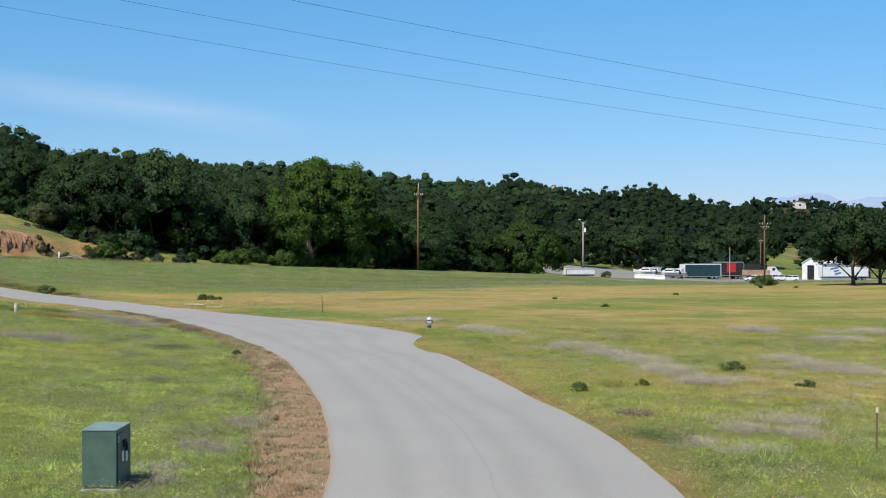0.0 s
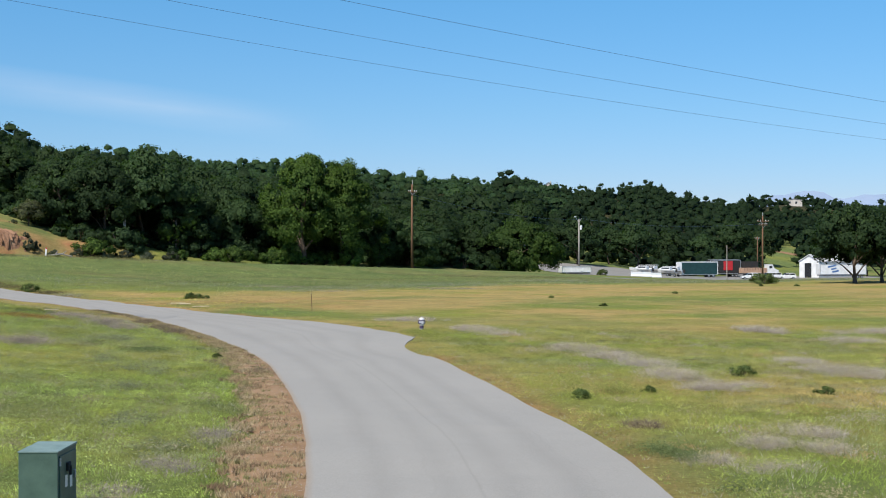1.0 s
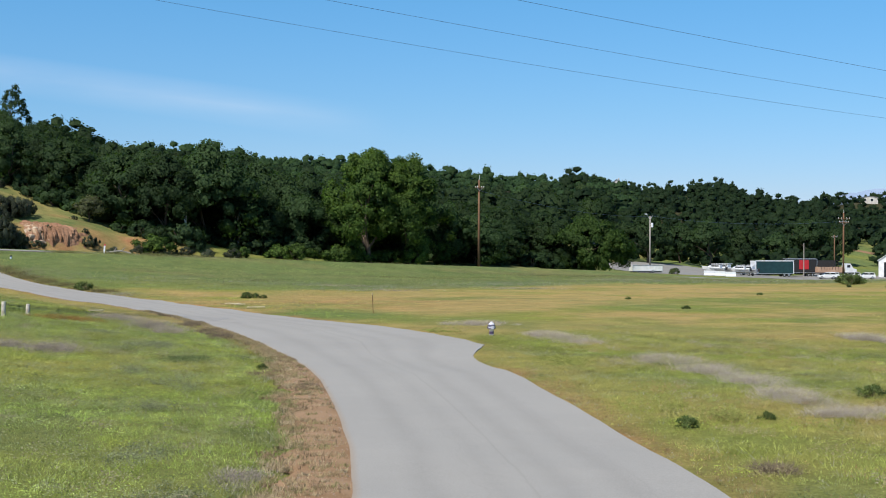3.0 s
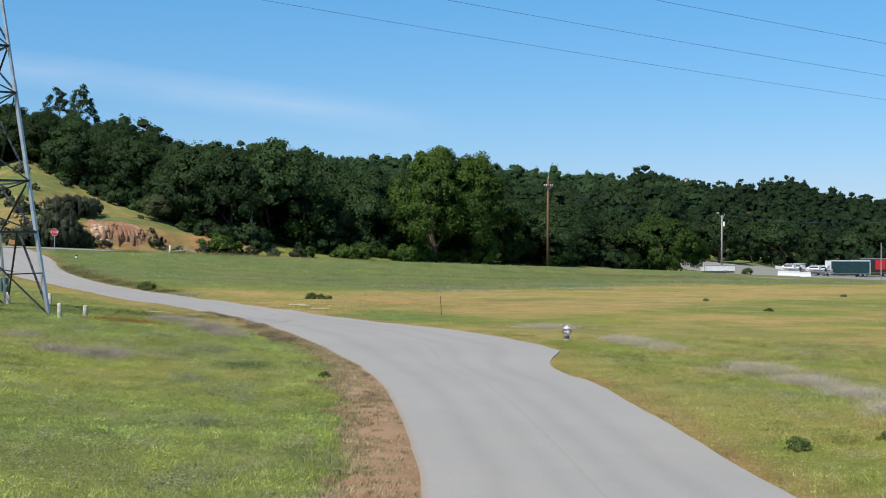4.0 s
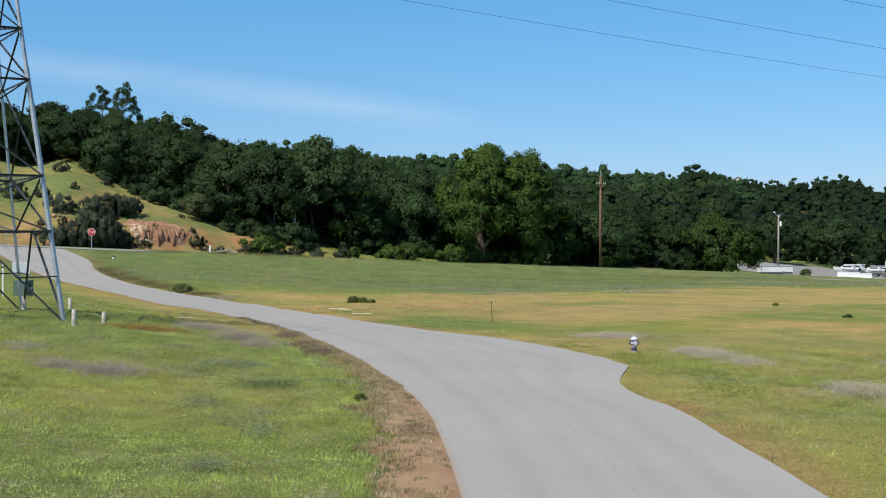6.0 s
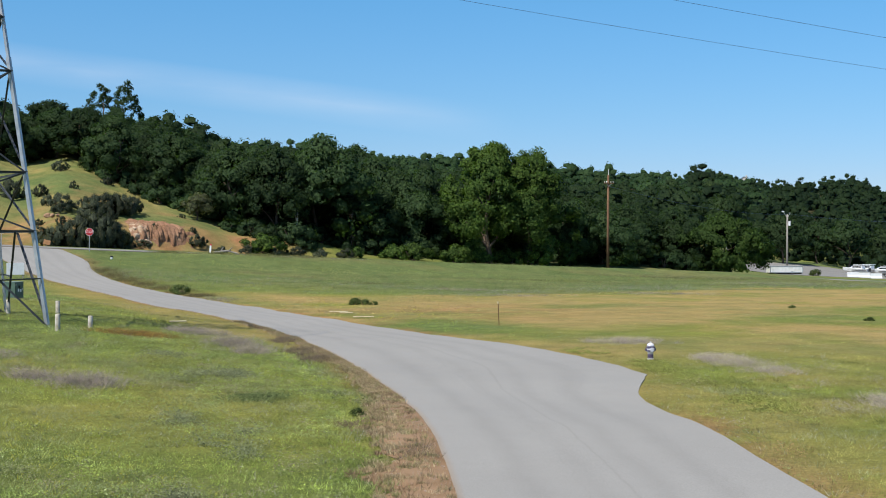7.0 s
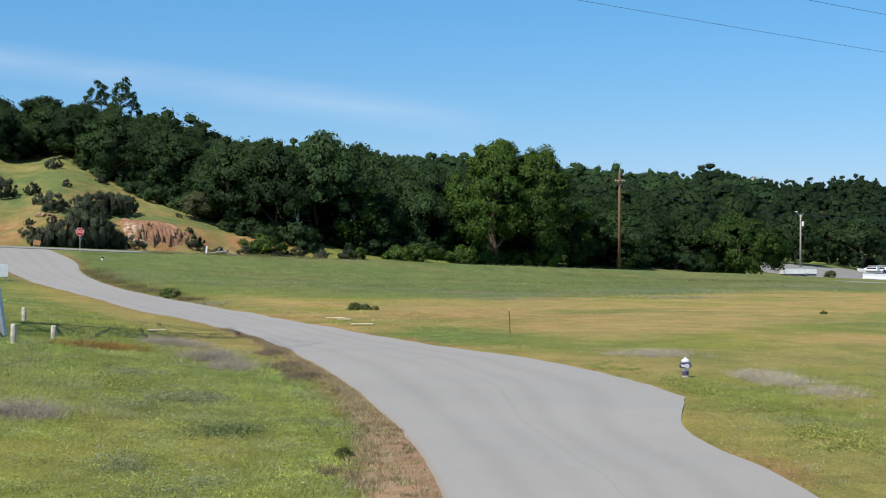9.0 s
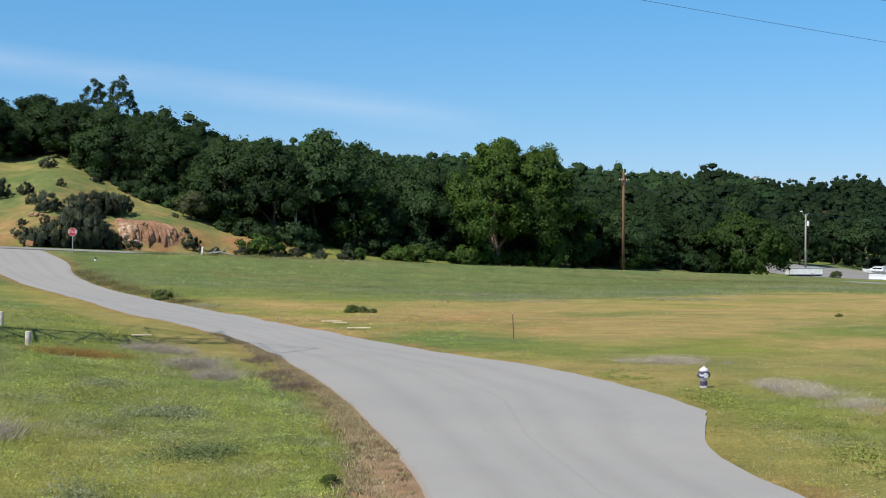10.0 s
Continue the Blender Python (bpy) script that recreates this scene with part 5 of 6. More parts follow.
def box_trailer(m, w, ln, h, floor_z, wall, label, name="box_trailer", ends=None, axles=()):
    t = thing(name, m, label, "trailer")
    part("body", add_box(B(), (0, 0, floor_z + h / 2), (ln, w, h), 0.03), wall, t)
    for z in (floor_z + 0.06, floor_z + h - 0.06):
        part("rail", add_box(B(), (0, -w / 2 - 0.02, z), (ln + 0.02, 0.05, 0.14)), GALV, t)
    part("chassis", add_box(B(), (0, 0, floor_z - 0.14), (ln * 0.98, w * 0.5, 0.24)), BLACK, t)
    for x in (-ln / 2 + 0.07, ln / 2 - 0.07):
        part("corner_post", add_box(B(), (x, -w / 2 - 0.015, floor_z + h / 2), (0.16, 0.06, h - 0.2)), ends or GALV, t)
    for x in axles:
        for sy in (-1, 1):
            ty = part("tyre", add_tube(B(), (x, sy * (w / 2 - 0.3), 0.45), (x, sy * (w / 2 - 0.02), 0.45), 0.45, 0.45, 16), BLACK, t)
            part("rim", add_tube(B(), (x, sy * (w / 2 - 0.03), 0.45), (x, sy * (w / 2 + 0.01), 0.45), 0.26, 0.24, 10), GALV, ty)
    if axles:
        part("landing_leg", add_box(B(), (-ln * 0.32, -w * 0.3, floor_z / 2), (0.12, 0.12, floor_z)), GALV, t)
    return t


def yard(x, y, a):
    return pose(x, y, float(land(x, y)) + 0.05, 0, 0, a)


box_trailer(yard(60.3, 293.5, 8), 2.3, 6.9, 1.35, 0.35, WHITE, "low white box trailer parked at the field edge", axles=(1.2,))
tt_ = box_trailer(yard(104.2, 345.5, 4), 2.6, 10.2, 3.3, 0.75, TEAL, "dark teal curtain-sided trailer with white ends", ends=SIGN_WHITE, axles=(2.6, 3.8))
part("front_wall", add_box(B(), (-5.35, 0, 2.35), (0.45, 2.7, 3.5), 0.03), SIGN_WHITE, tt_, "white front wall")
part("roof_edge", add_box(B(), (0, -1.31, 4.1), (10.2, 0.1, 0.22)), SIGN_WHITE, tt_)
bt = box_trailer(yard(119.8, 372, 6), 2.6, 9.4, 3.9, 1.0, BLACK, "tall black truck box with a red panel", axles=(2.2, 3.3))
part("red_panel", add_box(B(), (0.8, -1.33, 3.3), (2.8, 0.06, 2.6), 0.02), RED, bt, "bright red panel")
part("roof", add_box(B(), (0, 0, 4.98), (8.5, 2.7, 0.12), 0.03), GALV, bt)
fl = thing("flatbed_truck", yard(126.6, 364, 5), "flatbed truck with tan load, black rack, white cab", "truck")
part("bed", add_box(B(), (-0.8, 0, 1.1), (8.0, 2.4, 0.3), 0.03), DARK_STEEL, fl)
part("load", add_box(B(), (-1.0, 0, 2.0), (7.4, 2.2, 1.5), 0.05), TAN, fl, "tan stacked load")
for k in range(7):
    part("rack_post", add_box(B(), (-3.9 + k * 0.8, -1.1, 3.3), (0.1, 0.1, 2.5)), BLACK, fl)
part("rack_rail", add_box(B(), (-1.5, -1.1, 4.5), (5.0, 0.12, 0.12)), BLACK, fl)
part("rack_panel", add_box(B(), (-1.5, 1.0, 3.6), (5.0, 0.08, 1.9)), BLACK, fl)
cabm = add_slab(B(), [(3.0, 0.9), (3.0, 3.7), (4.4, 3.7), (5.2, 2.4), (6.2, 2.1), (6.2, 0.8)], -1.15, 1.15)
bmesh.ops.transform(cabm, matrix=Matrix.Rotation(radians(-90), 4, "Z"), verts=cabm.verts)
part("cab", cabm, WHITE, fl, "white cab")
part("window", add_box(B(), (3.9, -1.16, 2.95), (0.9, 0.03, 0.7)), DARK, fl)
for x in (-3.0, -1.9, 4.6):
    for sy in (-1, 1):
        part("tyre", add_tube(B(), (x, sy * 0.9, 0.48), (x, sy * 1.2, 0.48), 0.48, 0.48, 16), BLACK, fl)
sm = box_trailer(yard(145.3, 349.5, 3), 2.6, 13.4, 2.9, 1.1, WHITE, "white semi-trailer with a blue slanted graphic", axles=(4.2, 5.4))
for k, (z, w) in enumerate(((3.4, 2.4), (2.7, 1.5), (2.0, 1.9))):
    part("graphic", add_box(B(), (-3.2 + 0.5 * k, -1.325, z), (w, 0.02, 0.42), 0, Matrix.Rotation(radians(-12), 4, "Y")), BLUE, sm, "blue painted graphic")
for k in range(3):
    jb = thing("concrete_barrier", yard(75.9 + 2.42 * k, 300.2 + 0.12 * k, 2), "white concrete traffic barrier at the yard's edge", "barrier", "barriers along the yard")
    b = add_slab(B(), [(-0.3, 0), (-0.3, 0.2), (-0.12, 0.5), (-0.09, 1.1), (0.09, 1.1), (0.12, 0.5), (0.3, 0.2), (0.3, 0)], -1.18, 1.18)
    part("block", b, SIGN_WHITE, jb)


# ---- barn and houses ----
def gable_house(name, m, w, d, h, ridge, wall, roof, label, category, openings, side_windows=0, chimney=False):
    """Gable end towards -y; openings on it: x, z, width, height, kind."""
    t = thing(name, m, label, category)
    th = 0.2
    for sx in (-1, 1):
        part("side_wall", add_box(B(), (sx * (w / 2 - th / 2), 0, h / 2 - 0.3), (th, d, h + 0.6)), wall, t)
    for yy, face_ in ((-d / 2 + th / 2, -1), (d / 2 - th / 2, 1)):
        cuts = sorted(openings) if face_ < 0 else []
        xs = [-w / 2 + th]
        for ox, oz, ow, oh, _ in cuts:
            xs += [ox - ow / 2, ox + ow / 2]
        xs.append(w / 2 - th)
        gb = B()
        for a, b in zip(xs[::2], xs[1::2]):
            add_box(gb, ((a + b) / 2, yy, h / 2 - 0.3), (b - a, th, h + 0.6))
        for ox, oz, ow, oh, _ in cuts:
            add_box(gb, (ox, yy, (oz + oh + h) / 2), (ow, th, h - oz - oh))
            if oz > 0.05:
                add_box(gb, (ox, yy, oz / 2 - 0.3), (ow, th, oz + 0.6))
        for a, b in ((-w / 2, 0), (0, w / 2)):
            vs = [gb.verts.new(p) for p in ((-w / 2, yy - th / 2, h), (w / 2, yy - th / 2, h), (0, yy - th / 2, ridge), (-w / 2, yy + th / 2, h), (w / 2, yy + th / 2, h), (0, yy + th / 2, ridge))]
            for f in ((0, 1, 2), (5, 4, 3), (0, 3, 4, 1), (1, 4, 5, 2), (2, 5, 3, 0)):
                gb.faces.new([vs[i] for i in f])
            break
        part("gable_wall", gb, wall, t)
        for ox, oz, ow, oh, kind in cuts:
            o = part(kind, add_box(B(), (ox, yy + th / 2 - 0.03, oz + oh / 2), (ow, 0.05, oh)), DARK, t)
            part("frame", add_box(add_box(add_box(B(), (ox - ow / 2, yy - th / 2 - 0.02, oz + oh / 2), (0.1, 0.06, oh + 0.1)), (ox + ow / 2, yy - th / 2 - 0.02, oz + oh / 2), (0.1, 0.06, oh + 0.1)), (ox, yy - th / 2 - 0.025, oz + oh), (ow + 0.2, 0.06, 0.12)), SIGN_WHITE, o)
    pitch = math.atan2(ridge - h, w / 2)
    for sx in (-1, 1):
        ln = math.hypot(w / 2, ridge - h) + 0.35
        cx, cz = sx * (w / 4 + 0.12), (h + ridge) / 2 + 0.06 - 0.12 * math.tan(pitch) * 0.5
        part("roof_slope", add_box(B(), (cx, 0, cz), (ln, d + 0.6, 0.12), 0, Matrix.Rotation(sx * pitch, 4, "Y")), roof, t)
    for k in range(side_windows):
        for sx in (-1, 1):
            part("window", add_box(B(), (sx * (w / 2 + 0.012), -d / 2 + d * (k + 0.7) / (side_windows + 0.4), h * 0.55), (0.03, 1.1, 1.1)), DARK, t)
    if chimney:
        part("chimney", add_box(B(), (w * 0.2, d * 0.2, ridge), (0.7, 0.7, 1.8)), wall, t)
    return t


gable_house("barn", pose(151, 371, float(land(151, 371)), 0, 0, -48), 5.9, 26, 4.6, 6.4, WHITE, WHITE, "white metal barn with a tall dark doorway", "barn", [(-0.3, 0.0, 2.2, 4.2, "door")])
hhx, hhy = polar(10.5, 720)
hz = float(land(hhx, hhy))
gable_house("hill_house", pose(hhx, hhy, hz - 1.2, 0, 0, -10), 5.6, 7, 5.2, 7.2, HOUSE_WALL, ROOF_GREY, "pale hillside house with a grey roof among trees", "house", [(-1.4, 2.6, 1.0, 1.4, "window"), (1.4, 2.6, 1.0, 1.4, "window")], 2, True)
fx, fy = polar(20.75, 742)
gable_house("far_house", pose(fx, fy, float(land(fx, fy)) - 0.6, 0, 0, -20), 8.6, 7, 2.9, 3.6, HOUSE_WALL, ROOF_GREY, "far cream house with a shallow roof on the ridge", "house", [(-2.2, 0.9, 1.3, 1.3, "window"), (1.2, 0.9, 1.3, 1.3, "window")], 1)

# ---- single trees ----
COTTON = [make_tree("cottonwood_tree", 60 + i, 20.6 - 0.9 * i, 7.9 - 0.8 * i, 3.0, 100, 1.4, 160, 0.36, BRIGHT_LEAF, BARK, "tall bright green cottonwood at the wood's edge", 0.5, "cottonwoods", 0.8) for i in range(2)]
plant(COTTON[0], 0.4, 231.0, (1.0, 1.0, 1.0), 0.4, True)
plant(COTTON[1], 6.9, 233.0, (1.0, 1.0, 1.0), 2.1, True)
EDGE_OAK = make_tree("spreading_oak", 71, 10.4, 8.4, 0.4, 96, 1.45, 130, 0.40, MID_LEAF, BARK, "broad round green oak beside the highway")
plant(EDGE_OAK, 42.6, 264.5, (1.0, 1.0, 1.0), 0.3, True)
plant(OAKS[1], 25.5, 261.0, (0.75, 0.75, 0.72), 4.3)
YARD_OAK = make_tree("field_oak", 73, 9.6, 5.4, 2.4, 60, 1.1, 130, 0.32, OAK_LEAF, BARK, "dark spreading oak at the meadow's far edge", 0.26)
plant(YARD_OAK, 67.8, 160.0, (1.0, 1.0, 1.0), 0.9, True)
plant(YARD_OAK, 73.4, 164.5, (0.95, 0.95, 0.92), 3.0)
PINE = make_tree("ridge_tree", 75, 19, 4.8, 5.5, 64, 0.8, 46, 0.4, OAK_LEAF, BARK, "tall open-crowned tree rising above the hill", 0.3, peak=0.5, core=0.3)
plant(PINE, -79.0, 291, (0.72, 0.72, 0.76), 0.0, True)
plant(PINE, -73.6, 290, (0.8, 0.8, 0.86), 2.2)
LOT_OAK = make_tree("lot_oak", 77, 12, 6.0, 2.6, 48, 1.4, 52, 0.5, OAK_LEAF, BARK, "dark green oak behind the vehicle yard", group="oaks behind the yard")
first_ = True
for az, r, s in ((9.4, 372, 1.0), (10.6, 385, 0.9), (11.7, 380, 1.1), (13.1, 400, 0.95), (14.2, 392, 1.15), (15.6, 405, 1.1), (17.0, 418, 1.0), (18.3, 425, 1.15), (19.4, 432, 0.95), (22.3, 420, 1.15), (23.6, 410, 1.2), (24.8, 415, 1.1), (26.0, 400, 1.1)):
    x, y = polar(az, r)
    plant(LOT_OAK, x, y, (s, s, s), az * 3.1, first_)
    first_ = False


def make_shrub(name, seed, h, w, leaf, label, category="shrub", group="", count=18, leaves=70, size=0.24, core=0.84):
    """A shrub: short stems and a low, uneven crown that reaches the ground."""
    rng = np.random.RandomState(seed)
    t = thing(name, Matrix.Identity(4), label, category, group)
    v, f = [], []
    for k in range(5):
        a = 1.26 * k + rng.uniform(-0.4, 0.4)
        limb(v, f, (0, 0, -0.15), (0.5 * w * math.cos(a), 0.5 * w * math.sin(a), h * 0.65), 0.05 * h, 0.015 * h, 5)
    new("woody_base", mesh_arrays("woody_base", np.array(v), np.array(f), BARK, True)).parent = t
    b = tree_blobs(rng, h, w, 0.0, count, 0.27 * h * min(1.0, (20 / count) ** 0.4))
    b = b if core > 0.6 else b[:count]
    b[:, 2] = np.maximum(b[:, 2], b[:, 3] * 0.5)
    new("foliage", crown_mesh("foliage", crown_arrays(rng, b, leaves, size, core), leaf)).parent = t
    return t


HEDGE = [make_shrub("verge_shrub", 80 + i, 2.2, 1.9, SHRUB_LEAF, "bright green shrub at the foot of the wood", group="shrubs along the wood") for i in range(3)]
rs = random.Random(9)
first = [True] * 3
for k in range(28):
    s = 2 + k * 1.75 + rs.uniform(-0.6, 0.6)
    if s < 24 and k % 4:
        continue
    off = -12.5 - rs.uniform(0, 3.5)
    if rs.random() < 0.12:
        continue
    x, y = HW0 + HWD * s + HWN * off
    i = k % 3
    sc = rs.uniform(0.7, 1.25)
    plant(HEDGE[i], float(x), float(y), (sc * 1.15, sc * 1.15, sc), rs.uniform(0, 6), first[i])
    first[i] = False
UNDER = [make_shrub("understory_bush", 86 + i, 3.2, 2.6, OAK_LEAF, "dark green bush under the oaks", group="bushes under the oaks", count=16, leaves=34, size=0.38) for i in range(2)]
first = [True] * 2
for k in range(60):
    x, y = HW0 + HWD * (-6 + k * 1.9 + rs.uniform(-0.8, 0.8)) + HWN * (-18.5 - rs.uniform(0, 7))
    if x > 44 or math.degrees(math.atan2(x, y)) < -10.4 or (math.degrees(math.atan2(x, y)) < -5.5 and k % 3 == 0):
        continue
    sc = rs.uniform(0.7, 1.15) * (0.75 if math.degrees(math.atan2(x, y)) < -5.5 else 1.0)
    plant(UNDER[k % 2], float(x), float(y), (sc, sc, sc), rs.uniform(0, 6), first[k % 2])
    first[k % 2] = False
for k in range(26):
    az = -14.6 + k * 0.34
    want = (19.5 + min(max(-10.4 - az, 0), 4) * 4.0 if az < -9.4 else 16.0) + rs.uniform(-1.5, 2.5)
    r = 180.0
    while -highway_off(*polar(az, r)) - 9 < want and r < 320:
        r += 0.5
    sc = rs.uniform(0.6, 1.0)
    plant(UNDER[k % 2], *polar(az, r), (sc, sc, sc), rs.uniform(0, 6), False)
for x, y, sc in ((-28.6, 216.4, 1.05), (-26.4, 216.0, 0.9), (-20.9, 225.0, 1.3), (-31.5, 214.8, 0.8)):
    plant(UNDER[0], x, y, (sc, sc, sc), x, False)
SAP = make_tree("young_tree", 90, 6.0, 2.2, 0.4, 26, 0.8, 60, 0.34, SHRUB_LEAF, BARK, "young bright green tree in front of the wood")
plant(SAP, 8.8, 232.5, (1, 1, 0.95), 0.0, True)
plant(SAP, -2.6, 229.5, (0.75, 0.75, 0.9), 2.0)
plant(SAP, 13.5, 238.0, (0.8, 0.8, 0.8), 4.0)
HILLB = [make_shrub("hill_bush", 100 + i, 3.6, 3.6, GREY_LEAF, "grey-green rounded bush on the grassy hillside", group="bushes on the hillside", count=40, leaves=90, size=0.16) for i in range(2)]
first = [True] * 2
THICKET = ((-56.2, 190.6, 0.36, 0.66), (-55.2, 191.2, 0.42, 0.8), (-54.0, 192.4, 0.5, 0.95), (-52.6, 193.2, 0.6, 1.16), (-51.4, 194.2, 0.62, 1.26), (-50.2, 195.2, 0.6, 1.2), (-49.2, 196.2, 0.5, 1.02), (-48.7, 197.5, 0.42, 0.74), (-48.4, 198.4, 0.3, 0.56),
           (-55.2, 203.2, 0.4, 0.66), (-54.2, 204.0, 0.5, 0.76), (-53.0, 205.2, 0.6, 0.84), (-51.9, 206.8, 0.6, 0.84), (-51.0, 208.4, 0.6, 0.8), (-50.6, 211.0, 0.42, 0.66), (-53.2, 199.0, 0.6, 0.8), (-51.6, 200.0, 0.5, 0.7))
SCATTERED = ((-58.1, 201.7, 0.56, 0.72), (-64.2, 211.0, 0.3, 0.5), (-61.3, 205.6, 0.3, 0.42), (-65.9, 225.5, 0.34, 0.46), (-68.0, 210.2, 0.6, 0.8), (-58.4, 193.2, 0.3, 0.35), (-46.5, 199.4, 0.32, 0.3), (-45.4, 202.4, 0.16, 0.24), (-41.0, 206.4, 0.16, 0.24),
             (-40.0, 204.4, 0.33, 0.46), (-60.7, 215.2, 0.16, 0.34), (-58.3, 224.8, 0.26, 0.36), (-44.9, 216.3, 0.16, 0.2), (-59.5, 196.7, 0.2, 0.25), (-56.0, 195.6, 0.22, 0.3), (-36.5, 204.5, 0.3, 0.3), (-33.5, 208, 0.34, 0.36),
             (-30.0, 209, 0.3, 0.34), (-27.2, 212.5, 0.4, 0.36), (-24.0, 213, 0.34, 0.36), (-20.5, 215.5, 0.5, 0.42), (-31.5, 213.5, 0.3, 0.3), (-26.0, 217, 0.36, 0.34))
for n, (x, y, w, h) in enumerate(THICKET + SCATTERED):
    plant(HILLB[n % 2], x, y, (w, w, h), n * 1.7, first[n % 2])
    first[n % 2] = False
UMB = make_tree("hill_tree", 104, 4.2, 2.0, 1.2, 24, 0.75, 70, 0.28, PALE_LEAF, BARK, "pale small umbrella-shaped tree above the red bank", 0.16)
plant(UMB, -42.9, 218.3, (1, 1, 1), 0.0, True)
# pale dead trunks among the wood
for x, y, h, a in ((-28.1, 217.9, 5.2, 8), (-17.0, 229.8, 3.6, -3), (-15.4, 230.6, 3.8, 6), (-11.2, 232.2, 3.4, 2), (-20.8, 226.5, 8.2, -14)):
    tr = thing("dead_trunk", stand(x, y, a * 9), "bare pale dead trunk at the wood's edge", "tree trunk", "dead trunks")
    v, f = [], []
    limb(v, f, (0, 0, -0.3), (0.1, 0, h * 0.5), 0.18, 0.15, 8)
    limb(v, f, (0.1, 0, h * 0.5), (0.35 + 0.03 * a, 0.1, h), 0.15, 0.07, 8)
    limb(v, f, (0.1, 0, h * 0.55), (-0.7, 0, h * 0.85), 0.1, 0.04, 6)
    new("wood", mesh_arrays("wood", np.array(v), np.array(f), PALE_BARK, True)).parent = tr

# ---- bushes in the meadow ----
WEED = [make_shrub("meadow_bush", 120 + i, 0.62, 0.42, WEED_LEAF, "small dark green bush in the meadow grass", group="bushes in the meadow", count=20, leaves=90, size=0.05, core=0.45) for i in range(2)]
first = [True] * 2
for n, (x, y, s) in enumerate(((16.2, 49.8, 0.8), (16.8, 43.5, 0.5), (8.75, 42.7, 0.6), (11.3, 44.2, 0.42), (-26.2, 136.0, 1.5), (-3.1, 57.6, 0.4), (-9.6, 120.8, 1.0), (-8.9, 121.0, 0.8), (-8.2, 120.6, 0.6),
                                  (22.0, 118.0, 0.45), (52.5, 150.5, 0.6), (57.0, 151, 0.5),
                                  (56.6, 161.6, 2.4), (57.8, 162.4, 2.2), (66.8, 295.0, 2.6), (23.5, 104.0, 0.5), (36.0, 128.0, 0.5))):
    plant(WEED[n % 2], x, y, (s * 1.15, s * 1.15, s), n * 2.3, first[n % 2], sink=0.1 * s + 0.03)
    first[n % 2] = False


# ---- grass, weeds, dirt ----
def build_shoulder():
    """Bare red dirt and gravel along the drive's left edge, with an uneven outer line."""
    sel = (EDGE_L[:, 1] > -45) & (EDGE_L[:, 1] < 100)
    e = EDGE_L[sel]
    fine = np.concatenate([a + (b - a) * np.linspace(0, 1, 6, endpoint=False)[:, None] for a, b in zip(e, e[1:])])
    tan_ = np.gradient(fine, axis=0)
    nrm = np.stack([-tan_[:, 1], tan_[:, 0]], 1)
    nrm /= np.hypot(*nrm.T)[:, None]
    y = fine[:, 1]
    w = 0.35 + 1.15 * smoothstep(72, 52, y) + 0.1 * smoothstep(40, 28, y) * smoothstep(12, 20, y)
    w = w * (1 + 0.22 * fbm(y, 0 * y, 5, 21) + 0.12 * fbm(y, 0 * y, 1.2, 22))
    k = np.linspace(0, 1, 7)
    p = fine[:, None, :] + nrm[:, None, :] * (w[:, None, None] * k[None, :, None] - 0.12)
    z = land(p[..., 0], p[..., 1]) + np.array([-0.03, 0.01, 0.02, 0.025, 0.022, 0.012, -0.06]) + 0.004 * fbm(p[..., 0], p[..., 1], 1.6, 23)
    v = np.concatenate([p, z[..., None]], -1)
    h, c = v.shape[:2]
    idx = np.arange(h * c).reshape(h, c)
    faces = np.stack([idx[:-1, :-1], idx[:-1, 1:], idx[1:, 1:], idx[1:, :-1]], -1).reshape(-1, 4)
    tagged(new("dirt_shoulder", mesh_arrays("dirt_shoulder", v.reshape(-1, 3), faces, DIRT, True)), "bare red dirt and gravel verge beside the drive", "verge", kind="structure")
    return fine, nrm, w


SH_LINE, SH_N, SH_W = build_shoulder()


def shoulder_gap(x, y):
    d2 = (x[:, None] - SH_LINE[None, ::4, 0]) ** 2 + (y[:, None] - SH_LINE[None, ::4, 1]) ** 2
    k = d2.argmin(1)
    off = (x - SH_LINE[::4][k, 0]) * SH_N[::4][k, 0] + (y - SH_LINE[::4][k, 1]) * SH_N[::4][k, 1]
    return off - SH_W[::4][k], off


def blades(rng, x, y, z, h, width, lean, per, spread=0.4):
    """Tufts of pointed blades: triangles, per blades to a tuft."""
    n = len(x) * per
    X, Y, Z, H, Wd = (np.repeat(a, per) for a in (x, y, z, h, width))
    a, b = rng.uniform(0, 6.283, n), rng.uniform(0, 6.283, n)
    sp = rng.uniform(0, 1, n) * H * spread
    bx, by = X + np.cos(a) * sp, Y + np.sin(a) * sp
    hh = H * rng.uniform(0.55, 1.15, n)
    ln = lean * hh * rng.uniform(0.2, 1.0, n)
    tip = np.stack([bx + np.cos(a) * ln, by + np.sin(a) * ln, Z + hh], 1)
    w = Wd * rng.uniform(0.6, 1.2, n)
    d = np.stack([np.cos(b) * w, np.sin(b) * w, 0 * w], 1)
    root = np.stack([bx, by, Z - 0.03], 1)
    return np.stack([root - d, root + d, tip], 1).reshape(-1, 3)


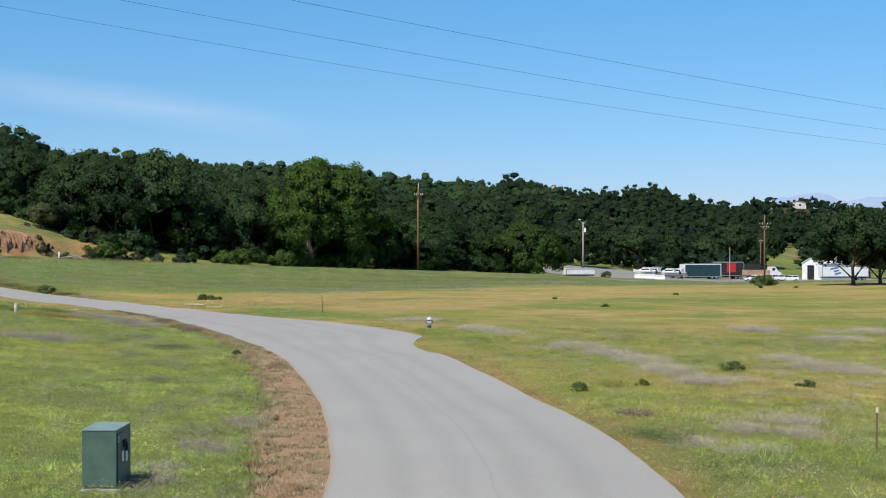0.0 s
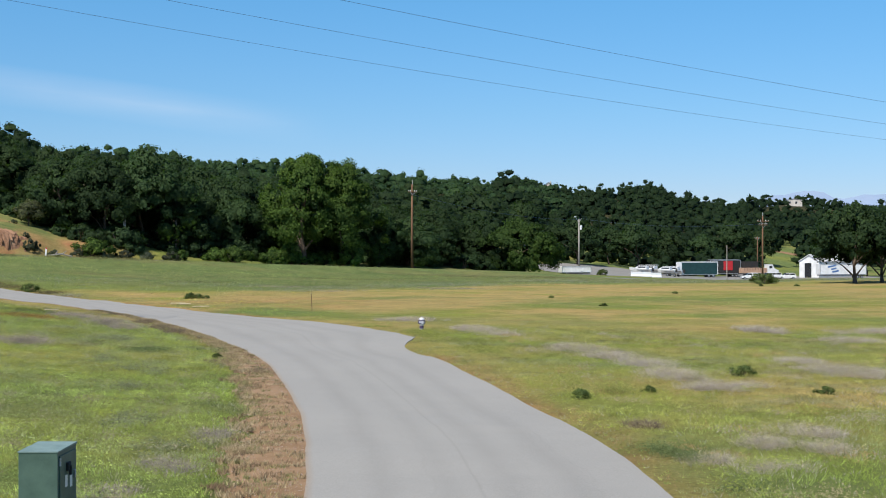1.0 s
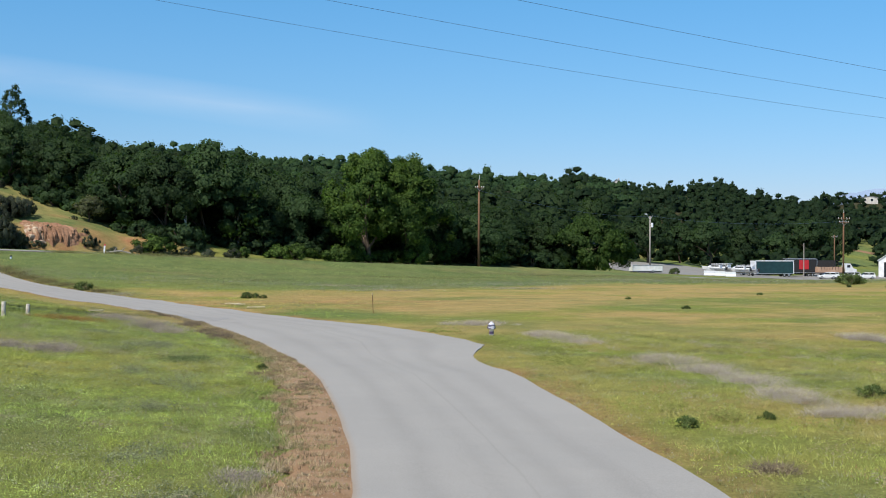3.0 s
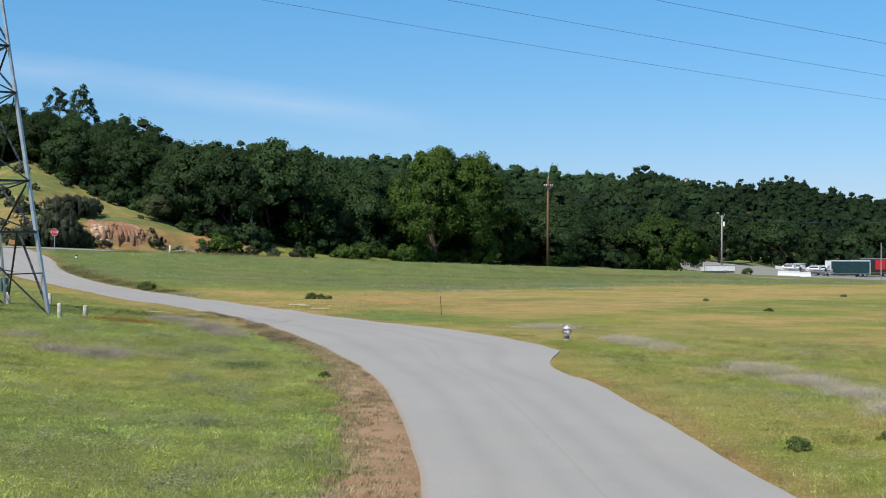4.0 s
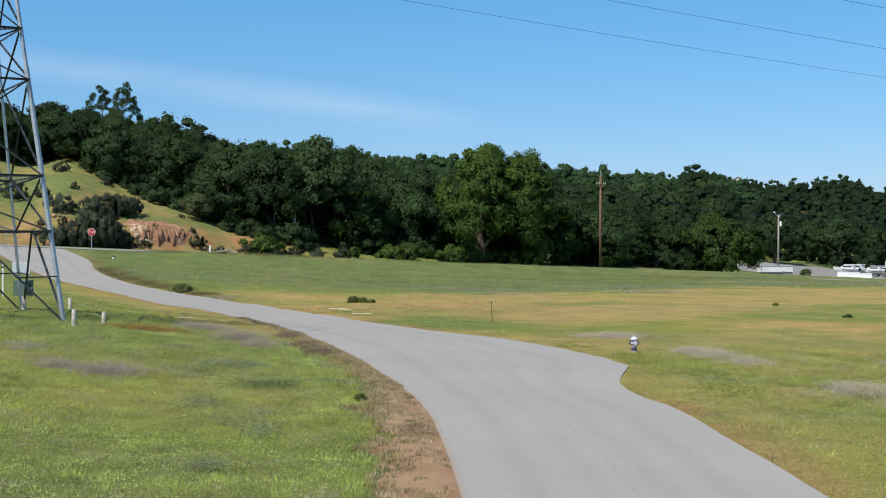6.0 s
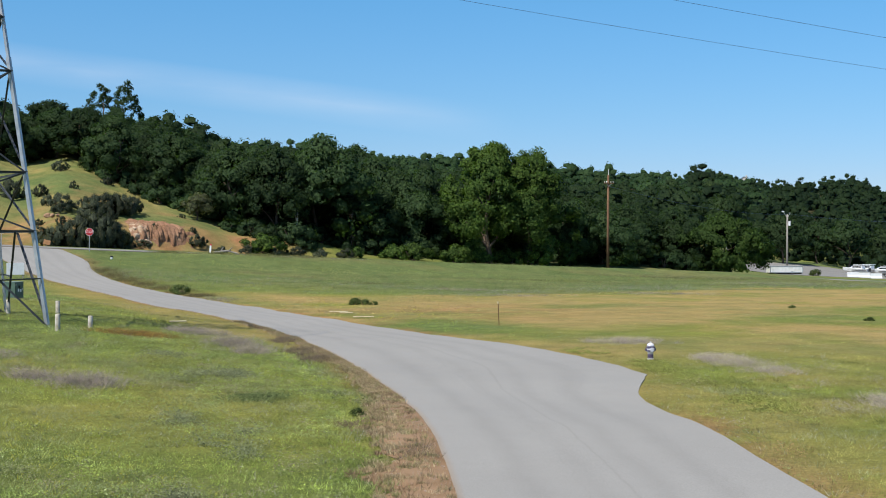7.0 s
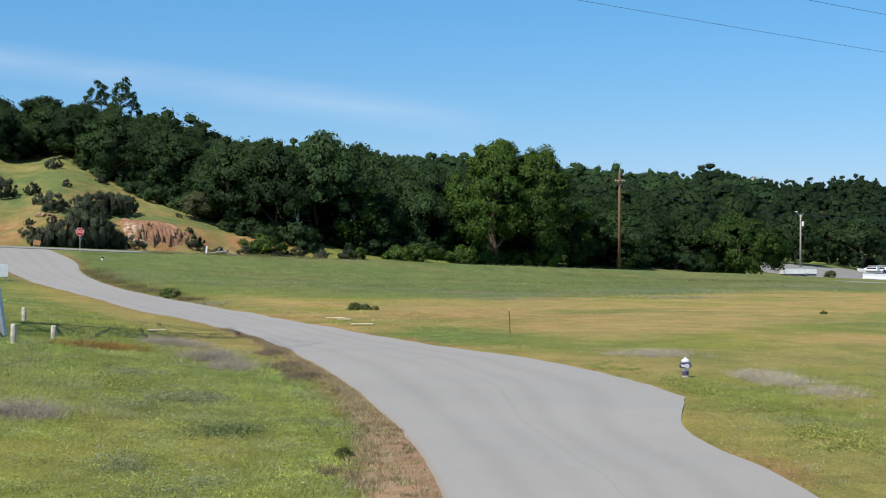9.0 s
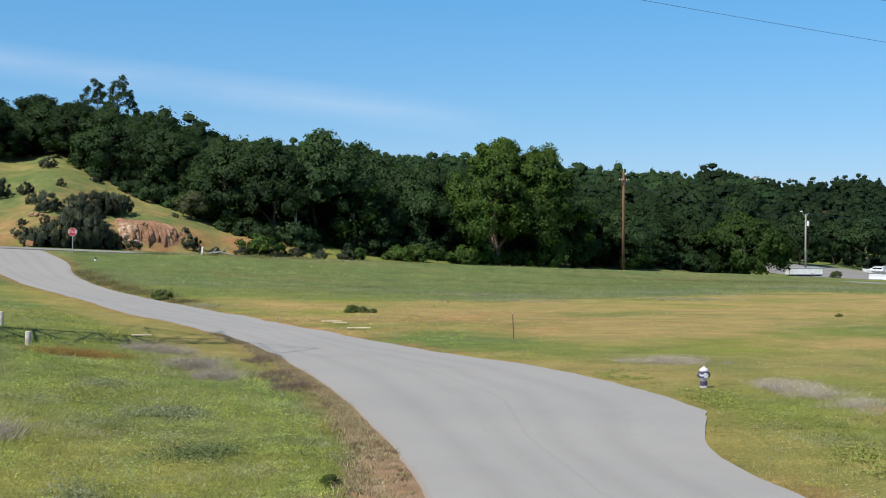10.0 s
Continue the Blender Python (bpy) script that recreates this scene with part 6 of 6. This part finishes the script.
def leaflets(rng, x, y, z, h, size, per, spread=1.0):
    """Broad-leaved herbs: small leaves turned every way, per leaves to a plant."""
    n = len(x) * per
    X, Y, Z, H = (np.repeat(a, per) for a in (x, y, z, h))
    up = rng.uniform(0.1, 1.0, n) ** 0.8
    c = np.stack([X, Y, Z + H * up], 1) + rng.normal(size=(n, 3)) * (H * spread * 0.5)[:, None] * (1, 1, 0.15)
    u = unit(rng.normal(size=(n, 3)) * (1, 1, 0.45))
    w = unit(np.cross(u, rng.normal(size=(n, 3)) * (0.6, 0.6, 1.0)))
    s = size * rng.uniform(0.6, 1.3, n)[:, None]
    return np.stack([c - 0.6 * u * s - 0.35 * w * s, c - 0.2 * u * s + 0.5 * w * s, c + 0.9 * u * s], 1).reshape(-1, 3)


def tint_rows(rng, x, y, per, gap):
    """Colours of tufts by the meadow's cover: green, lush, straw, with odd yellow flowers on the left."""
    c = cover(x, y)
    n = len(x)
    odd = 0.42 - 0.2 * smoothstep(35, 72, y)
    vary = (1 + odd * rng.uniform(-1, 1, n))[:, None]
    near = (1 + (0.36 * smoothstep(4, -2, x) + 0.2 * smoothstep(4, 6, x)) * smoothstep(75, 45, y))[:, None]
    green = np.array((0.30, 0.345, 0.076)) * vary * near
    lush = np.array((0.235, 0.345, 0.074)) * vary * near
    dry = np.array((0.46, 0.32, 0.13)) * vary * (1 + 0.15 * smoothstep(4, 6, x) * smoothstep(75, 45, y))[:, None]
    grey = np.array((0.27, 0.29, 0.17)) * rng.uniform(0.8, 1.2, (n, 1))
    col = green * (1 - c[:, 1:2]) + lush * c[:, 1:2]
    col = col * (1 - c[:, :1]) + dry * c[:, :1]
    g = smoothstep(0.1, 0.7, fbm(x, y, 4.5, 31))[:, None] * 0.7
    col = col * (1 - g) + grey * g
    col = col * np.clip(1 + 0.28 * fbm(x, y, 7, 36) + 0.38 * fbm(x, y, 1.6, 37) + 0.36 * fbm(x, y, 0.6, 38), 0.35, 1.8)[:, None]
    lime = (smoothstep(0.35, 0.8, fbm(x, y, 5, 43)) * smoothstep(95, 60, y))[:, None]
    col = col * (1 - 0.6 * lime) + np.array((0.30, 0.40, 0.06)) * vary * 0.6 * lime
    yellow = smoothstep(0.1, 0.7, fbm(x, y, 14, 33)) * (rng.uniform(0, 1, n) < 0.16) * (x < 0)
    col = np.where(yellow[:, None] > 0.4, np.array((0.50, 0.47, 0.06)), col)
    hd = highway_off(x, y)
    far_ = smoothstep(1, -1, (hd - bank_foot(x) + 4 * fbm(x * 0.4, y, 12, 44)) / (2 + 9 * smoothstep(6, -10, x)))[:, None] * 0.85
    streak = (1 + 0.6 * fbm(x * 0.3, y, 8, 39) + 0.25 * fbm(x, y, 3, 40))[:, None]
    col = col * (1 - far_) + (np.array((0.225, 0.25, 0.085)) + np.array((0.07, 0.065, 0.0)) * smoothstep(-5, -30, x)[:, None]) * streak * rng.uniform(0.7, 1.25, (n, 1)) * far_
    olive = (smoothstep(0.05, 0.5, fbm(x * 0.35, y, 10, 66)) * (rng.uniform(0, 1, n) < 0.8))[:, None] * 0.7 * far_
    col = col * (1 - olive) + np.array((0.29, 0.255, 0.13)) * rng.uniform(0.75, 1.25, (n, 1)) * olive
    brown = (smoothstep(0.0, 0.5, fbm(x * 0.3, y, 9, 63) + 0.5 * smoothstep(8, 25, x)) * smoothstep(40, 30, hd) * (rng.uniform(0, 1, n) < 0.85))[:, None] * 0.9 * far_
    col = col * (1 - brown) + np.array((0.165, 0.135, 0.09)) * rng.uniform(0.7, 1.25, (n, 1)) * brown
    # silvery weeds in ragged bands along the foot of the bank
    edge = hd - bank_foot(x)
    band = (smoothstep(0.05, 0.5, fbm(x * 0.35, y, 7, 61) + 0.35) * smoothstep(-20, -8, edge) * smoothstep(7, -2, edge) * (rng.uniform(0, 1, n) < 0.8))[:, None] * 0.85
    col = col * (1 - band) + np.array((0.30, 0.30, 0.235)) * rng.uniform(0.7, 1.25, (n, 1)) * band
    fr = (smoothstep(2.0, 0.3, gap) * 0.9 * (rng.uniform(0, 1, n) < 0.72) * (1 - 0.75 * smoothstep(55, 64, y) * (x > 0)))[:, None]
    straw = np.array([(0.42, 0.28, 0.145), (0.34, 0.19, 0.095), (0.38, 0.34, 0.15), (0.24, 0.15, 0.09)])[rng.randint(0, 4, n)]
    col = col * (1 - fr) + straw * rng.uniform(0.7, 1.3, (n, 1)) * fr
    sv = far_verge(x, y, fbm(x, y, 4, 19))[:, None]
    col = col * (1 - sv) + np.array((0.37, 0.32, 0.205)) * rng.uniform(0.75, 1.2, (n, 1)) * sv
    pale = (rng.uniform(0, 1, n) < 0.05 * smoothstep(95, 60, y))[:, None]
    col = np.where(pale, np.array((0.46, 0.45, 0.33)), col)
    rust = (np.hypot((x + 15.3) / 2.6, (y - 80.5) / 1.5) < 1) & (rng.uniform(0, 1, n) < 0.5)
    col = np.where(rust[:, None], np.array((0.28, 0.16, 0.06)) * rng.uniform(0.7, 1.2, (n, 1)), col)
    return np.repeat(np.repeat(col * (0.80 + 0.06 * smoothstep(75, 110, y))[:, None], per, 0), 3, 0)


def build_grass():
    rng = np.random.RandomState(51)
    vs, cs = [], []
    for n, x0, x1, y0, y1, hmin, hmax, w, per in ((92000, -22, 1, 17, 78, 0.04, 0.17, 0.006, 5), (70000, 4.5, 32, 21, 82, 0.05, 0.18, 0.0072, 5), (30000, -36, 6, 64, 140, 0.06, 0.2, 0.014, 4), (32000, -12, 60, 68, 150, 0.03, 0.08, 0.012, 4), (52000, -46, 80, 118, 215, 0.14, 0.42, 0.015, 3)):
        x, y = rng.uniform(x0, x1, n), y0 + (y1 - y0) * rng.uniform(0, 1, n) ** 1.15
        az = np.degrees(np.arctan2(x, y))
        gap = drive_gap(x, y)
        sg, off = shoulder_gap(x, y)
        bare = (off > -0.3) & (off < 4) & (sg < 0) & (y < 100)
        d = highway_off(x, y)
        thin = (d > 5.5) & (d < bank_foot(x) + 1 - 4 * fbm(x * 0.4, y, 12, 44) + (2 + 9 * smoothstep(6, -10, x)) * rng.uniform(-1, 1, n)) if y1 > 200 else rng.uniform(0, 1, n) < smoothstep(150, 100, y) * (smoothstep(60, 35, x) if x1 > 40 else 1)
        fade = (smoothstep(y0, y0 + 14, y) if y0 > 30 else 1.0) * smoothstep(y1, y1 - 14, y) * (smoothstep(6, -12, x) if x1 == 6 else smoothstep(-12, 6, x) if x0 == -12 else 1.0)
        keep = (rng.uniform(0, 1, n) < fade) & (gap > 0.12) & (thin if y1 > 100 else True) & (az > -26) & (az < 33) & (~bare | (rng.uniform(0, 1, n) < 0.10 + 0.35 * (fbm(x, y, 2.4, 35) > 0.35)))
        x, y, gap = x[keep], y[keep], gap[keep]
        low = 0.55 + 0.45 * smoothstep(0.1, 1.6, gap)
        clump = 0.8 + 0.45 * fbm(x, y, 3.0, 41) + 0.5 * fbm(x, y, 0.9, 42) * (y < 90)
        h = rng.uniform(hmin, hmax, len(x)) * low * np.clip(clump, 0.35, 1.9) * (1 - 0.65 * far_verge(x, y, 0.0))
        vs.append(blades(rng, x, y, land(x, y), h, np.full(len(x), w), 1.7, per, 0.8))
        tr_ = tint_rows(rng, x, y, per, gap)
        sg, off = shoulder_gap(x, y)
        on = (off > -0.3) & (off < 4) & (sg < 0.1) & (y < 100) & (rng.uniform(0, 1, len(x)) < 0.85)
        tan_ = np.repeat(on, per * 3)[:, None]
        cs.append(np.where(tan_, np.array((0.36, 0.27, 0.16)) * rng.uniform(0.7, 1.2, (len(tr_), 1)), tr_))
    # short dry tufts over the bare verge
    m_ = 1500
    n = m_ * 16
    i = np.repeat(rng.choice(np.nonzero(SH_LINE[:, 1] > 14)[0], m_), 16)
    k = np.repeat(rng.beta(1.5, 1.1, m_), 16) * SH_W[i] * 1.05
    p = SH_LINE[i] + SH_N[i] * k[:, None] + np.stack([SH_N[i][:, 1], -SH_N[i][:, 0]], 1) * np.repeat(rng.uniform(-0.5, 0.5, (m_, 1)), 16, 0) + rng.normal(size=(n, 2)) * np.repeat(rng.uniform(0.04, 0.2, (m_, 1)), 16, 0)
    keep = drive_gap(p[:, 0], p[:, 1]) > 0.06
    p = p[keep]
    n = len(p)
    vs.append(blades(rng, p[:, 0], p[:, 1], land(p[:, 0], p[:, 1]) + 0.02, rng.uniform(0.03, 0.11, n), np.full(n, 0.010), 1.2, 5, 0.7))
    pal = np.array([(0.44, 0.35, 0.21), (0.25, 0.17, 0.10), (0.28, 0.26, 0.11), (0.36, 0.28, 0.15), (0.40, 0.30, 0.17)])
    cs.append(np.repeat(np.repeat(pal[np.repeat(rng.randint(0, 5, m_), 16)[keep]] * rng.uniform(0.7, 1.2, (n, 1)), 5, 0), 3, 0))
    v = np.concatenate(vs)
    me = mesh_arrays("meadow_grass", v, np.arange(len(v)).reshape(-1, 3), GRASS)
    point_color(me, "tint", np.concatenate(cs))
    tagged(new("meadow_grass", me), "tufted green and straw-coloured meadow grass", "grass", kind="stuff")


build_grass()


# patches of weeds: x, y, half-widths, height
SILVER_BAND = ((12.3, 61.2, 1.0, 1.8, 0.5), (13.1, 57.1, 1.1, 1.8, 0.5), (13.6, 54.0, 1.1, 1.8, 0.55), (13.4, 49.5, 0.9, 1.6, 0.55), (13.6, 47.5, 0.8, 1.4, 0.5), (13.7, 45.0, 1.0, 1.2, 0.5), (15.2, 45.8, 0.7, 1.0, 0.45),
               (20.6, 55.3, 1.2, 1.8, 0.45), (20.4, 51.8, 1.4, 1.8, 0.45), (21.1, 50.2, 1.6, 2.0, 0.45), (10.4, 71.9, 1.2, 3.0, 0.5), (9.6, 75.5, 1.0, 2.6, 0.4), (26.1, 75.8, 1.4, 2.6, 0.45), (27.8, 67.6, 1.4, 2.0, 0.45))
SILVER_NEAR = ((10.8, 32.7, 0.7, 0.8, 0.4), (12.9, 34.5, 1.0, 1.2, 0.4), (12.5, 32.0, 0.9, 1.0, 0.4), (10.0, 29.3, 0.9, 0.7, 0.35), (9.1, 30.3, 0.6, 0.8, 0.35), (13.4, 26.4, 1.0, 1.2, 0.4), (6.9, 85.0, 2.2, 1.6, 0.34), (38.0, 60.0, 3.0, 3.0, 0.4), (33.0, 74.0, 4.0, 3.0, 0.4))
DARK_HERBS = ((8.3, 31.9, 0.45, 1.0, 0.35), (8.6, 30.9, 0.5, 0.9, 0.35), (8.7, 43.0, 0.4, 0.8, 0.75), (-3.5, 60.6, 0.5, 0.8, 0.55), (-4.1, 61.1, 0.5, 0.8, 0.45), (-6.4, 60.5, 1.2, 1.6, 0.32), (8.5, 26.6, 0.6, 1.4, 0.26))
MAUVE = ((8.9, 35.9, 0.35, 0.6, 0.4), (-3.3, 44.6, 0.45, 0.6, 0.4), (-3.0, 55.6, 0.4, 0.8, 0.4), (-1.2, 52.0, 0.5, 1.6, 0.28), (-4.6, 71.5, 0.5, 1.4, 0.3), (-6.6, 75.5, 0.7, 2.0, 0.3), (-7.6, 78.6, 0.8, 2.2, 0.32), (-9.0, 84.5, 0.8, 2.4, 0.3))
MUSTARD = ((9.1, 46.9, 0.7, 1.6, 0.7), (10.1, 44.3, 0.8, 1.4, 0.55), (-11.4, 69.0, 1.6, 2.4, 0.4), (6.7, 72.5, 1.0, 3.4, 0.24), (7.8, 66.5, 1.3, 2.6, 0.24), (8.3, 61.0, 1.2, 2.4, 0.22), (4.6, 79.5, 1.2, 1.8, 0.2))
GREY_LEFT = ((-11.4, 60.5, 0.9, 1.1, 0.65), (-13.1, 60.9, 0.7, 1.0, 0.5), (-10.9, 79.5, 0.8, 1.3, 0.75), (-9.2, 76.5, 0.7, 1.2, 0.6), (-16.1, 65.9, 1.0, 1.3, 0.45), (-13.5, 84.5, 1.4, 2.0, 0.5), (-2.4, 31.0, 0.7, 1.2, 0.34), (-1.8, 36.0, 0.6, 1.4, 0.32), (-3.2, 26.4, 0.8, 0.9, 0.34), (-4.0, 25.6, 0.7, 0.35, 0.26), (-3.1, 28.0, 0.6, 1.0, 0.3))
SAGE_LEFT = ((-5.1, 45.6, 0.5, 0.6, 0.45), (-3.5, 50.6, 0.6, 0.8, 0.45), (-4.9, 50.6, 0.6, 1.0, 0.45), (-7.2, 55.1, 0.8, 1.2, 0.45), (-9.3, 64.5, 0.8, 1.4, 0.45), (-4.2, 38.5, 0.9, 1.8, 0.3), (-8.2, 66.0, 1.2, 2.0, 0.4), (-2.8, 33.6, 0.7, 1.4, 0.28), (-5.6, 53.0, 1.1, 2.0, 0.34), (-11.5, 70.5, 1.4, 2.0, 0.4))
BANK_WEEDS = ((-38.5, 183.5, 3.0, 2.0, 0.9), (-33.5, 186.8, 3.0, 2.0, 0.9), (-28.5, 190.2, 3.0, 2.0, 0.9), (-23.5, 193.4, 3.0, 2.0, 0.9), (-12.0, 160.0, 7.0, 3.0, 0.5), (8.0, 176.0, 9.0, 3.5, 0.6), (30.0, 196.0, 12.0, 4.0, 0.7))
BANK_SILVER = ((-21.5, 126.0, 2.0, 5.0, 0.6), (2.0, 139.0, 7.0, 3.0, 0.5), (16.0, 144.0, 6.0, 3.0, 0.5), (-2.0, 150.0, 6.0, 2.5, 0.5), (34.0, 178.0, 10.0, 3.0, 0.5), (50.0, 186.0, 10.0, 3.0, 0.5))
DRIVE_EDGE = ((-24.0, 133.5, 1.8, 4.0, 0.6), (-26.9, 138.2, 1.8, 4.0, 0.6), (-29.5, 142.5, 2.2, 5.0, 0.7), (-32.5, 147.3, 1.8, 4.5, 0.7), (-35.5, 152.0, 2.2, 5.0, 0.8), (-38.2, 156.4, 1.8, 4.0, 0.7), (-40.5, 160.5, 1.6, 4.5, 0.8), (-44.0, 166.0, 1.4, 4.0, 0.6))
WEED_KINDS = ((SILVER_BAND, (0.42, 0.385, 0.36)), (SILVER_NEAR, (0.41, 0.375, 0.34)), (DARK_HERBS, (0.14, 0.19, 0.08)), (MAUVE, (0.21, 0.17, 0.15)), (MUSTARD, (0.26, 0.30, 0.09)), (GREY_LEFT, (0.32, 0.29, 0.28)), (SAGE_LEFT, (0.21, 0.25, 0.15)),
              (BANK_WEEDS, (0.16, 0.18, 0.09)), (BANK_SILVER, (0.30, 0.285, 0.26)), (DRIVE_EDGE, (0.145, 0.13, 0.075)), (((-15.3, 80.3, 2.1, 1.8, 0.45),), (0.27, 0.175, 0.07)))


def build_weeds():
    """Patches of dry silver-grey weeds, and dark green broad-leaved ones."""
    rng = np.random.RandomState(61)
    vs, cs = [], []
    for x, y, rx, ry, h, col in [(*row, col) for rows, col in WEED_KINDS for row in rows]:
        n = int(min(130 + 240 * rx * ry, 900 if y < 110 else 480))
        a, r = rng.uniform(0, 6.283, n), np.sqrt(rng.uniform(0, 1, n)) * (0.75 + 0.35 * np.sin(rng.uniform(0, 6.283, n)))
        px_, py_ = x + rx * r * np.cos(a), y + ry * r * np.sin(a)
        keep = drive_gap(px_, py_) > 0.25
        px_, py_ = px_[keep], py_[keep]
        n = len(px_)
        pick = (fbm(px_, py_, 1.5, 71) + rng.uniform(-0.35, 0.35, n) > -0.05 if y < 100 else rng.uniform(0, 1, n) < 0.5) & (rng.uniform(0, 1, n) < 0.6)
        px_, py_ = px_[pick], py_[pick]
        n = len(px_)
        hh = h * rng.uniform(0.3, 0.85, n)
        w = np.full(n, 0.0048 if y < 60 else 0.0068)
        leafy_ = col[1] > 1.1 * col[0] and y < 110
        vs.append(leaflets(rng, px_, py_, land(px_, py_), hh * 0.75, 0.028 if y < 60 else 0.036, 18, 1.6) if leafy_ else blades(rng, px_, py_, land(px_, py_), hh * 0.72, w, 1.9, 18, 2.2))
        if not leafy_ and y < 90 and col[0] > 0.3:
            vs.append(leaflets(rng, px_, py_, land(px_, py_), hh * 0.85, 0.022 if y < 60 else 0.03, 12, 1.3))
            cs.append(np.repeat(np.repeat(np.array(col)[None] * (1.0, 0.96, 0.9) * rng.uniform(0.85, 1.2, (n, 1)), 12, 0) * rng.uniform(0.8, 1.2, (n * 12, 1)), 3, 0))
        mood = 1.0 if leafy_ else np.where(rng.uniform(0, 1, (n, 1)) < 0.3, np.array((1.25, 1.35, 0.8)), np.where(rng.uniform(0, 1, (n, 1)) < 0.25, 0.55, 1.0))
        cs.append(np.repeat(np.repeat(np.array(col)[None] * (0.98, 0.92, 0.80) * mood * rng.uniform(0.8, 1.2, (n, 1)), 18, 0) * rng.uniform(0.45, 1.4, (n * 18, 1)), 3, 0))
    # taller clumps of mixed weeds over both meadows
    for count, x0, x1, y0, y1, pal in ((560, -20, 0, 20, 84, ((0.20, 0.26, 0.08), (0.24, 0.31, 0.07), (0.25, 0.27, 0.13), (0.29, 0.26, 0.16), (0.32, 0.36, 0.07), (0.22, 0.25, 0.10))),
                                       (300, 5, 30, 22, 72, ((0.26, 0.29, 0.075), (0.36, 0.30, 0.17), (0.20, 0.23, 0.08), (0.31, 0.36, 0.07), (0.38, 0.25, 0.11), (0.38, 0.33, 0.25)))):
        cx, cy = rng.uniform(x0, x1, count), rng.uniform(y0, y1, count)
        cx, cy = cx * (cy / y1) ** (0.6 if x1 > 5 else 0.0), cy
        cr, ch = rng.uniform(0.2, 0.75, count), rng.uniform(0.12, 0.34, count)
        cc = np.array(pal)[rng.randint(0, len(pal), count)]
        i = np.repeat(np.arange(count), 24)
        px_, py_ = cx[i] + rng.normal(size=len(i)) * cr[i] * 0.6, cy[i] + rng.normal(size=len(i)) * cr[i] * 0.8
        keep = drive_gap(px_, py_) > (2.0 if x1 < 5 else 0.5)
        i, px_, py_ = i[keep], px_[keep], py_[keep]
        n = len(i)
        tall = ch[i] * rng.uniform(0.5, 1.2, n)
        vs.append(leaflets(rng, px_, py_, land(px_, py_), tall, 0.026, 12, 1.4))
        cs.append(np.repeat(np.repeat(cc[i] * rng.uniform(0.8, 1.2, (n, 1)), 12, 0) * rng.uniform(0.7, 1.25, (n * 12, 1)), 3, 0))
    # low leafy weeds, lime to grey-green, in drifts over the meadow beside the drive
    n = 22000
    px_, py_ = rng.uniform(-20, 0, n), rng.uniform(20, 84, n)
    drift = fbm(px_, py_, 6.0, 73) + 0.5 * fbm(px_, py_, 1.8, 74)
    keep = (drift + rng.uniform(-0.35, 0.35, n) > 0.1) & (drive_gap(px_, py_) > 2.0) & (px_ / py_ > -0.42)
    px_, py_ = px_[keep], py_[keep]
    n = len(px_)
    vs.append(leaflets(rng, px_, py_, land(px_, py_), rng.uniform(0.08, 0.2, n), 0.028, 14, 1.9))
    pal = np.array([(0.28, 0.35, 0.07), (0.22, 0.29, 0.075), (0.33, 0.39, 0.10), (0.19, 0.24, 0.09), (0.26, 0.29, 0.15)])
    cs.append(np.repeat(np.repeat((pal[rng.randint(0, 5, n)] * 0.55 + 0.45 * pal[np.clip(((fbm(px_, py_, 3.5, 75) + 0.8) * 3).astype(int), 0, 4)]) * rng.uniform(0.75, 1.25, (n, 1)) * np.clip(1 + 0.55 * fbm(px_, py_, 1.6, 37) + 0.3 * fbm(px_, py_, 5.0, 76), 0.45, 1.6)[:, None], 14, 0) * rng.uniform(0.8, 1.2, (n * 14, 1)), 3, 0))
    v = np.concatenate(vs)
    me = mesh_arrays("dry_weeds", v, np.arange(len(v)).reshape(-1, 3), GRASS)
    point_color(me, "tint", np.concatenate(cs))
    tagged(new("dry_weeds", me), "patches of silver-grey dry weeds in the meadow", "weeds", kind="stuff")


build_weeds()


STONE = worn("gravel_stone", (0.40, 0.31, 0.24), (0.24, 0.17, 0.12), 0.9, scale=6, fine=40, relief=0.2)


def build_gravel():
    """Loose gravel on the bare verge: small faceted stones."""
    rng = np.random.RandomState(81)
    n = 9000
    i = rng.choice(np.nonzero(SH_LINE[:, 1] > 14)[0], n)
    k = rng.beta(1.2, 1.6, n) * SH_W[i]
    p = SH_LINE[i] + SH_N[i] * k[:, None] + np.stack([SH_N[i][:, 1], -SH_N[i][:, 0]], 1) * rng.uniform(-0.4, 0.4, (n, 1))
    keep = (p[:, 1] > 18) & (p[:, 1] < 62)
    p = p[keep]
    n = len(p)
    r = rng.uniform(0.007, 0.022, n)
    base = np.array([(1, 0, 0), (0, 1, 0), (-1, 0, 0), (0, -1, 0), (0, 0, 0.7)], float)
    a = rng.uniform(0, 6.283, n)
    c, sn = np.cos(a)[:, None], np.sin(a)[:, None]
    v = np.stack([base[None, :, 0] * c - base[None, :, 1] * sn, base[None, :, 0] * sn + base[None, :, 1] * c, np.repeat(base[None, :, 2], n, 0)], -1) * r[:, None, None] * rng.uniform(0.7, 1.2, (n, 1, 3))
    v += np.concatenate([p, (land(p[:, 0], p[:, 1]) + 0.022)[:, None]], 1)[:, None, :]
    f = np.array([(0, 1, 4), (1, 2, 4), (2, 3, 4), (3, 0, 4)])
    faces = (f[None] + 5 * np.arange(n)[:, None, None]).reshape(-1, 3)
    tagged(new("gravel", mesh_arrays("gravel", v.reshape(-1, 3), faces, STONE)), "loose pale gravel on the red dirt verge", "gravel", kind="stuff")


build_gravel()
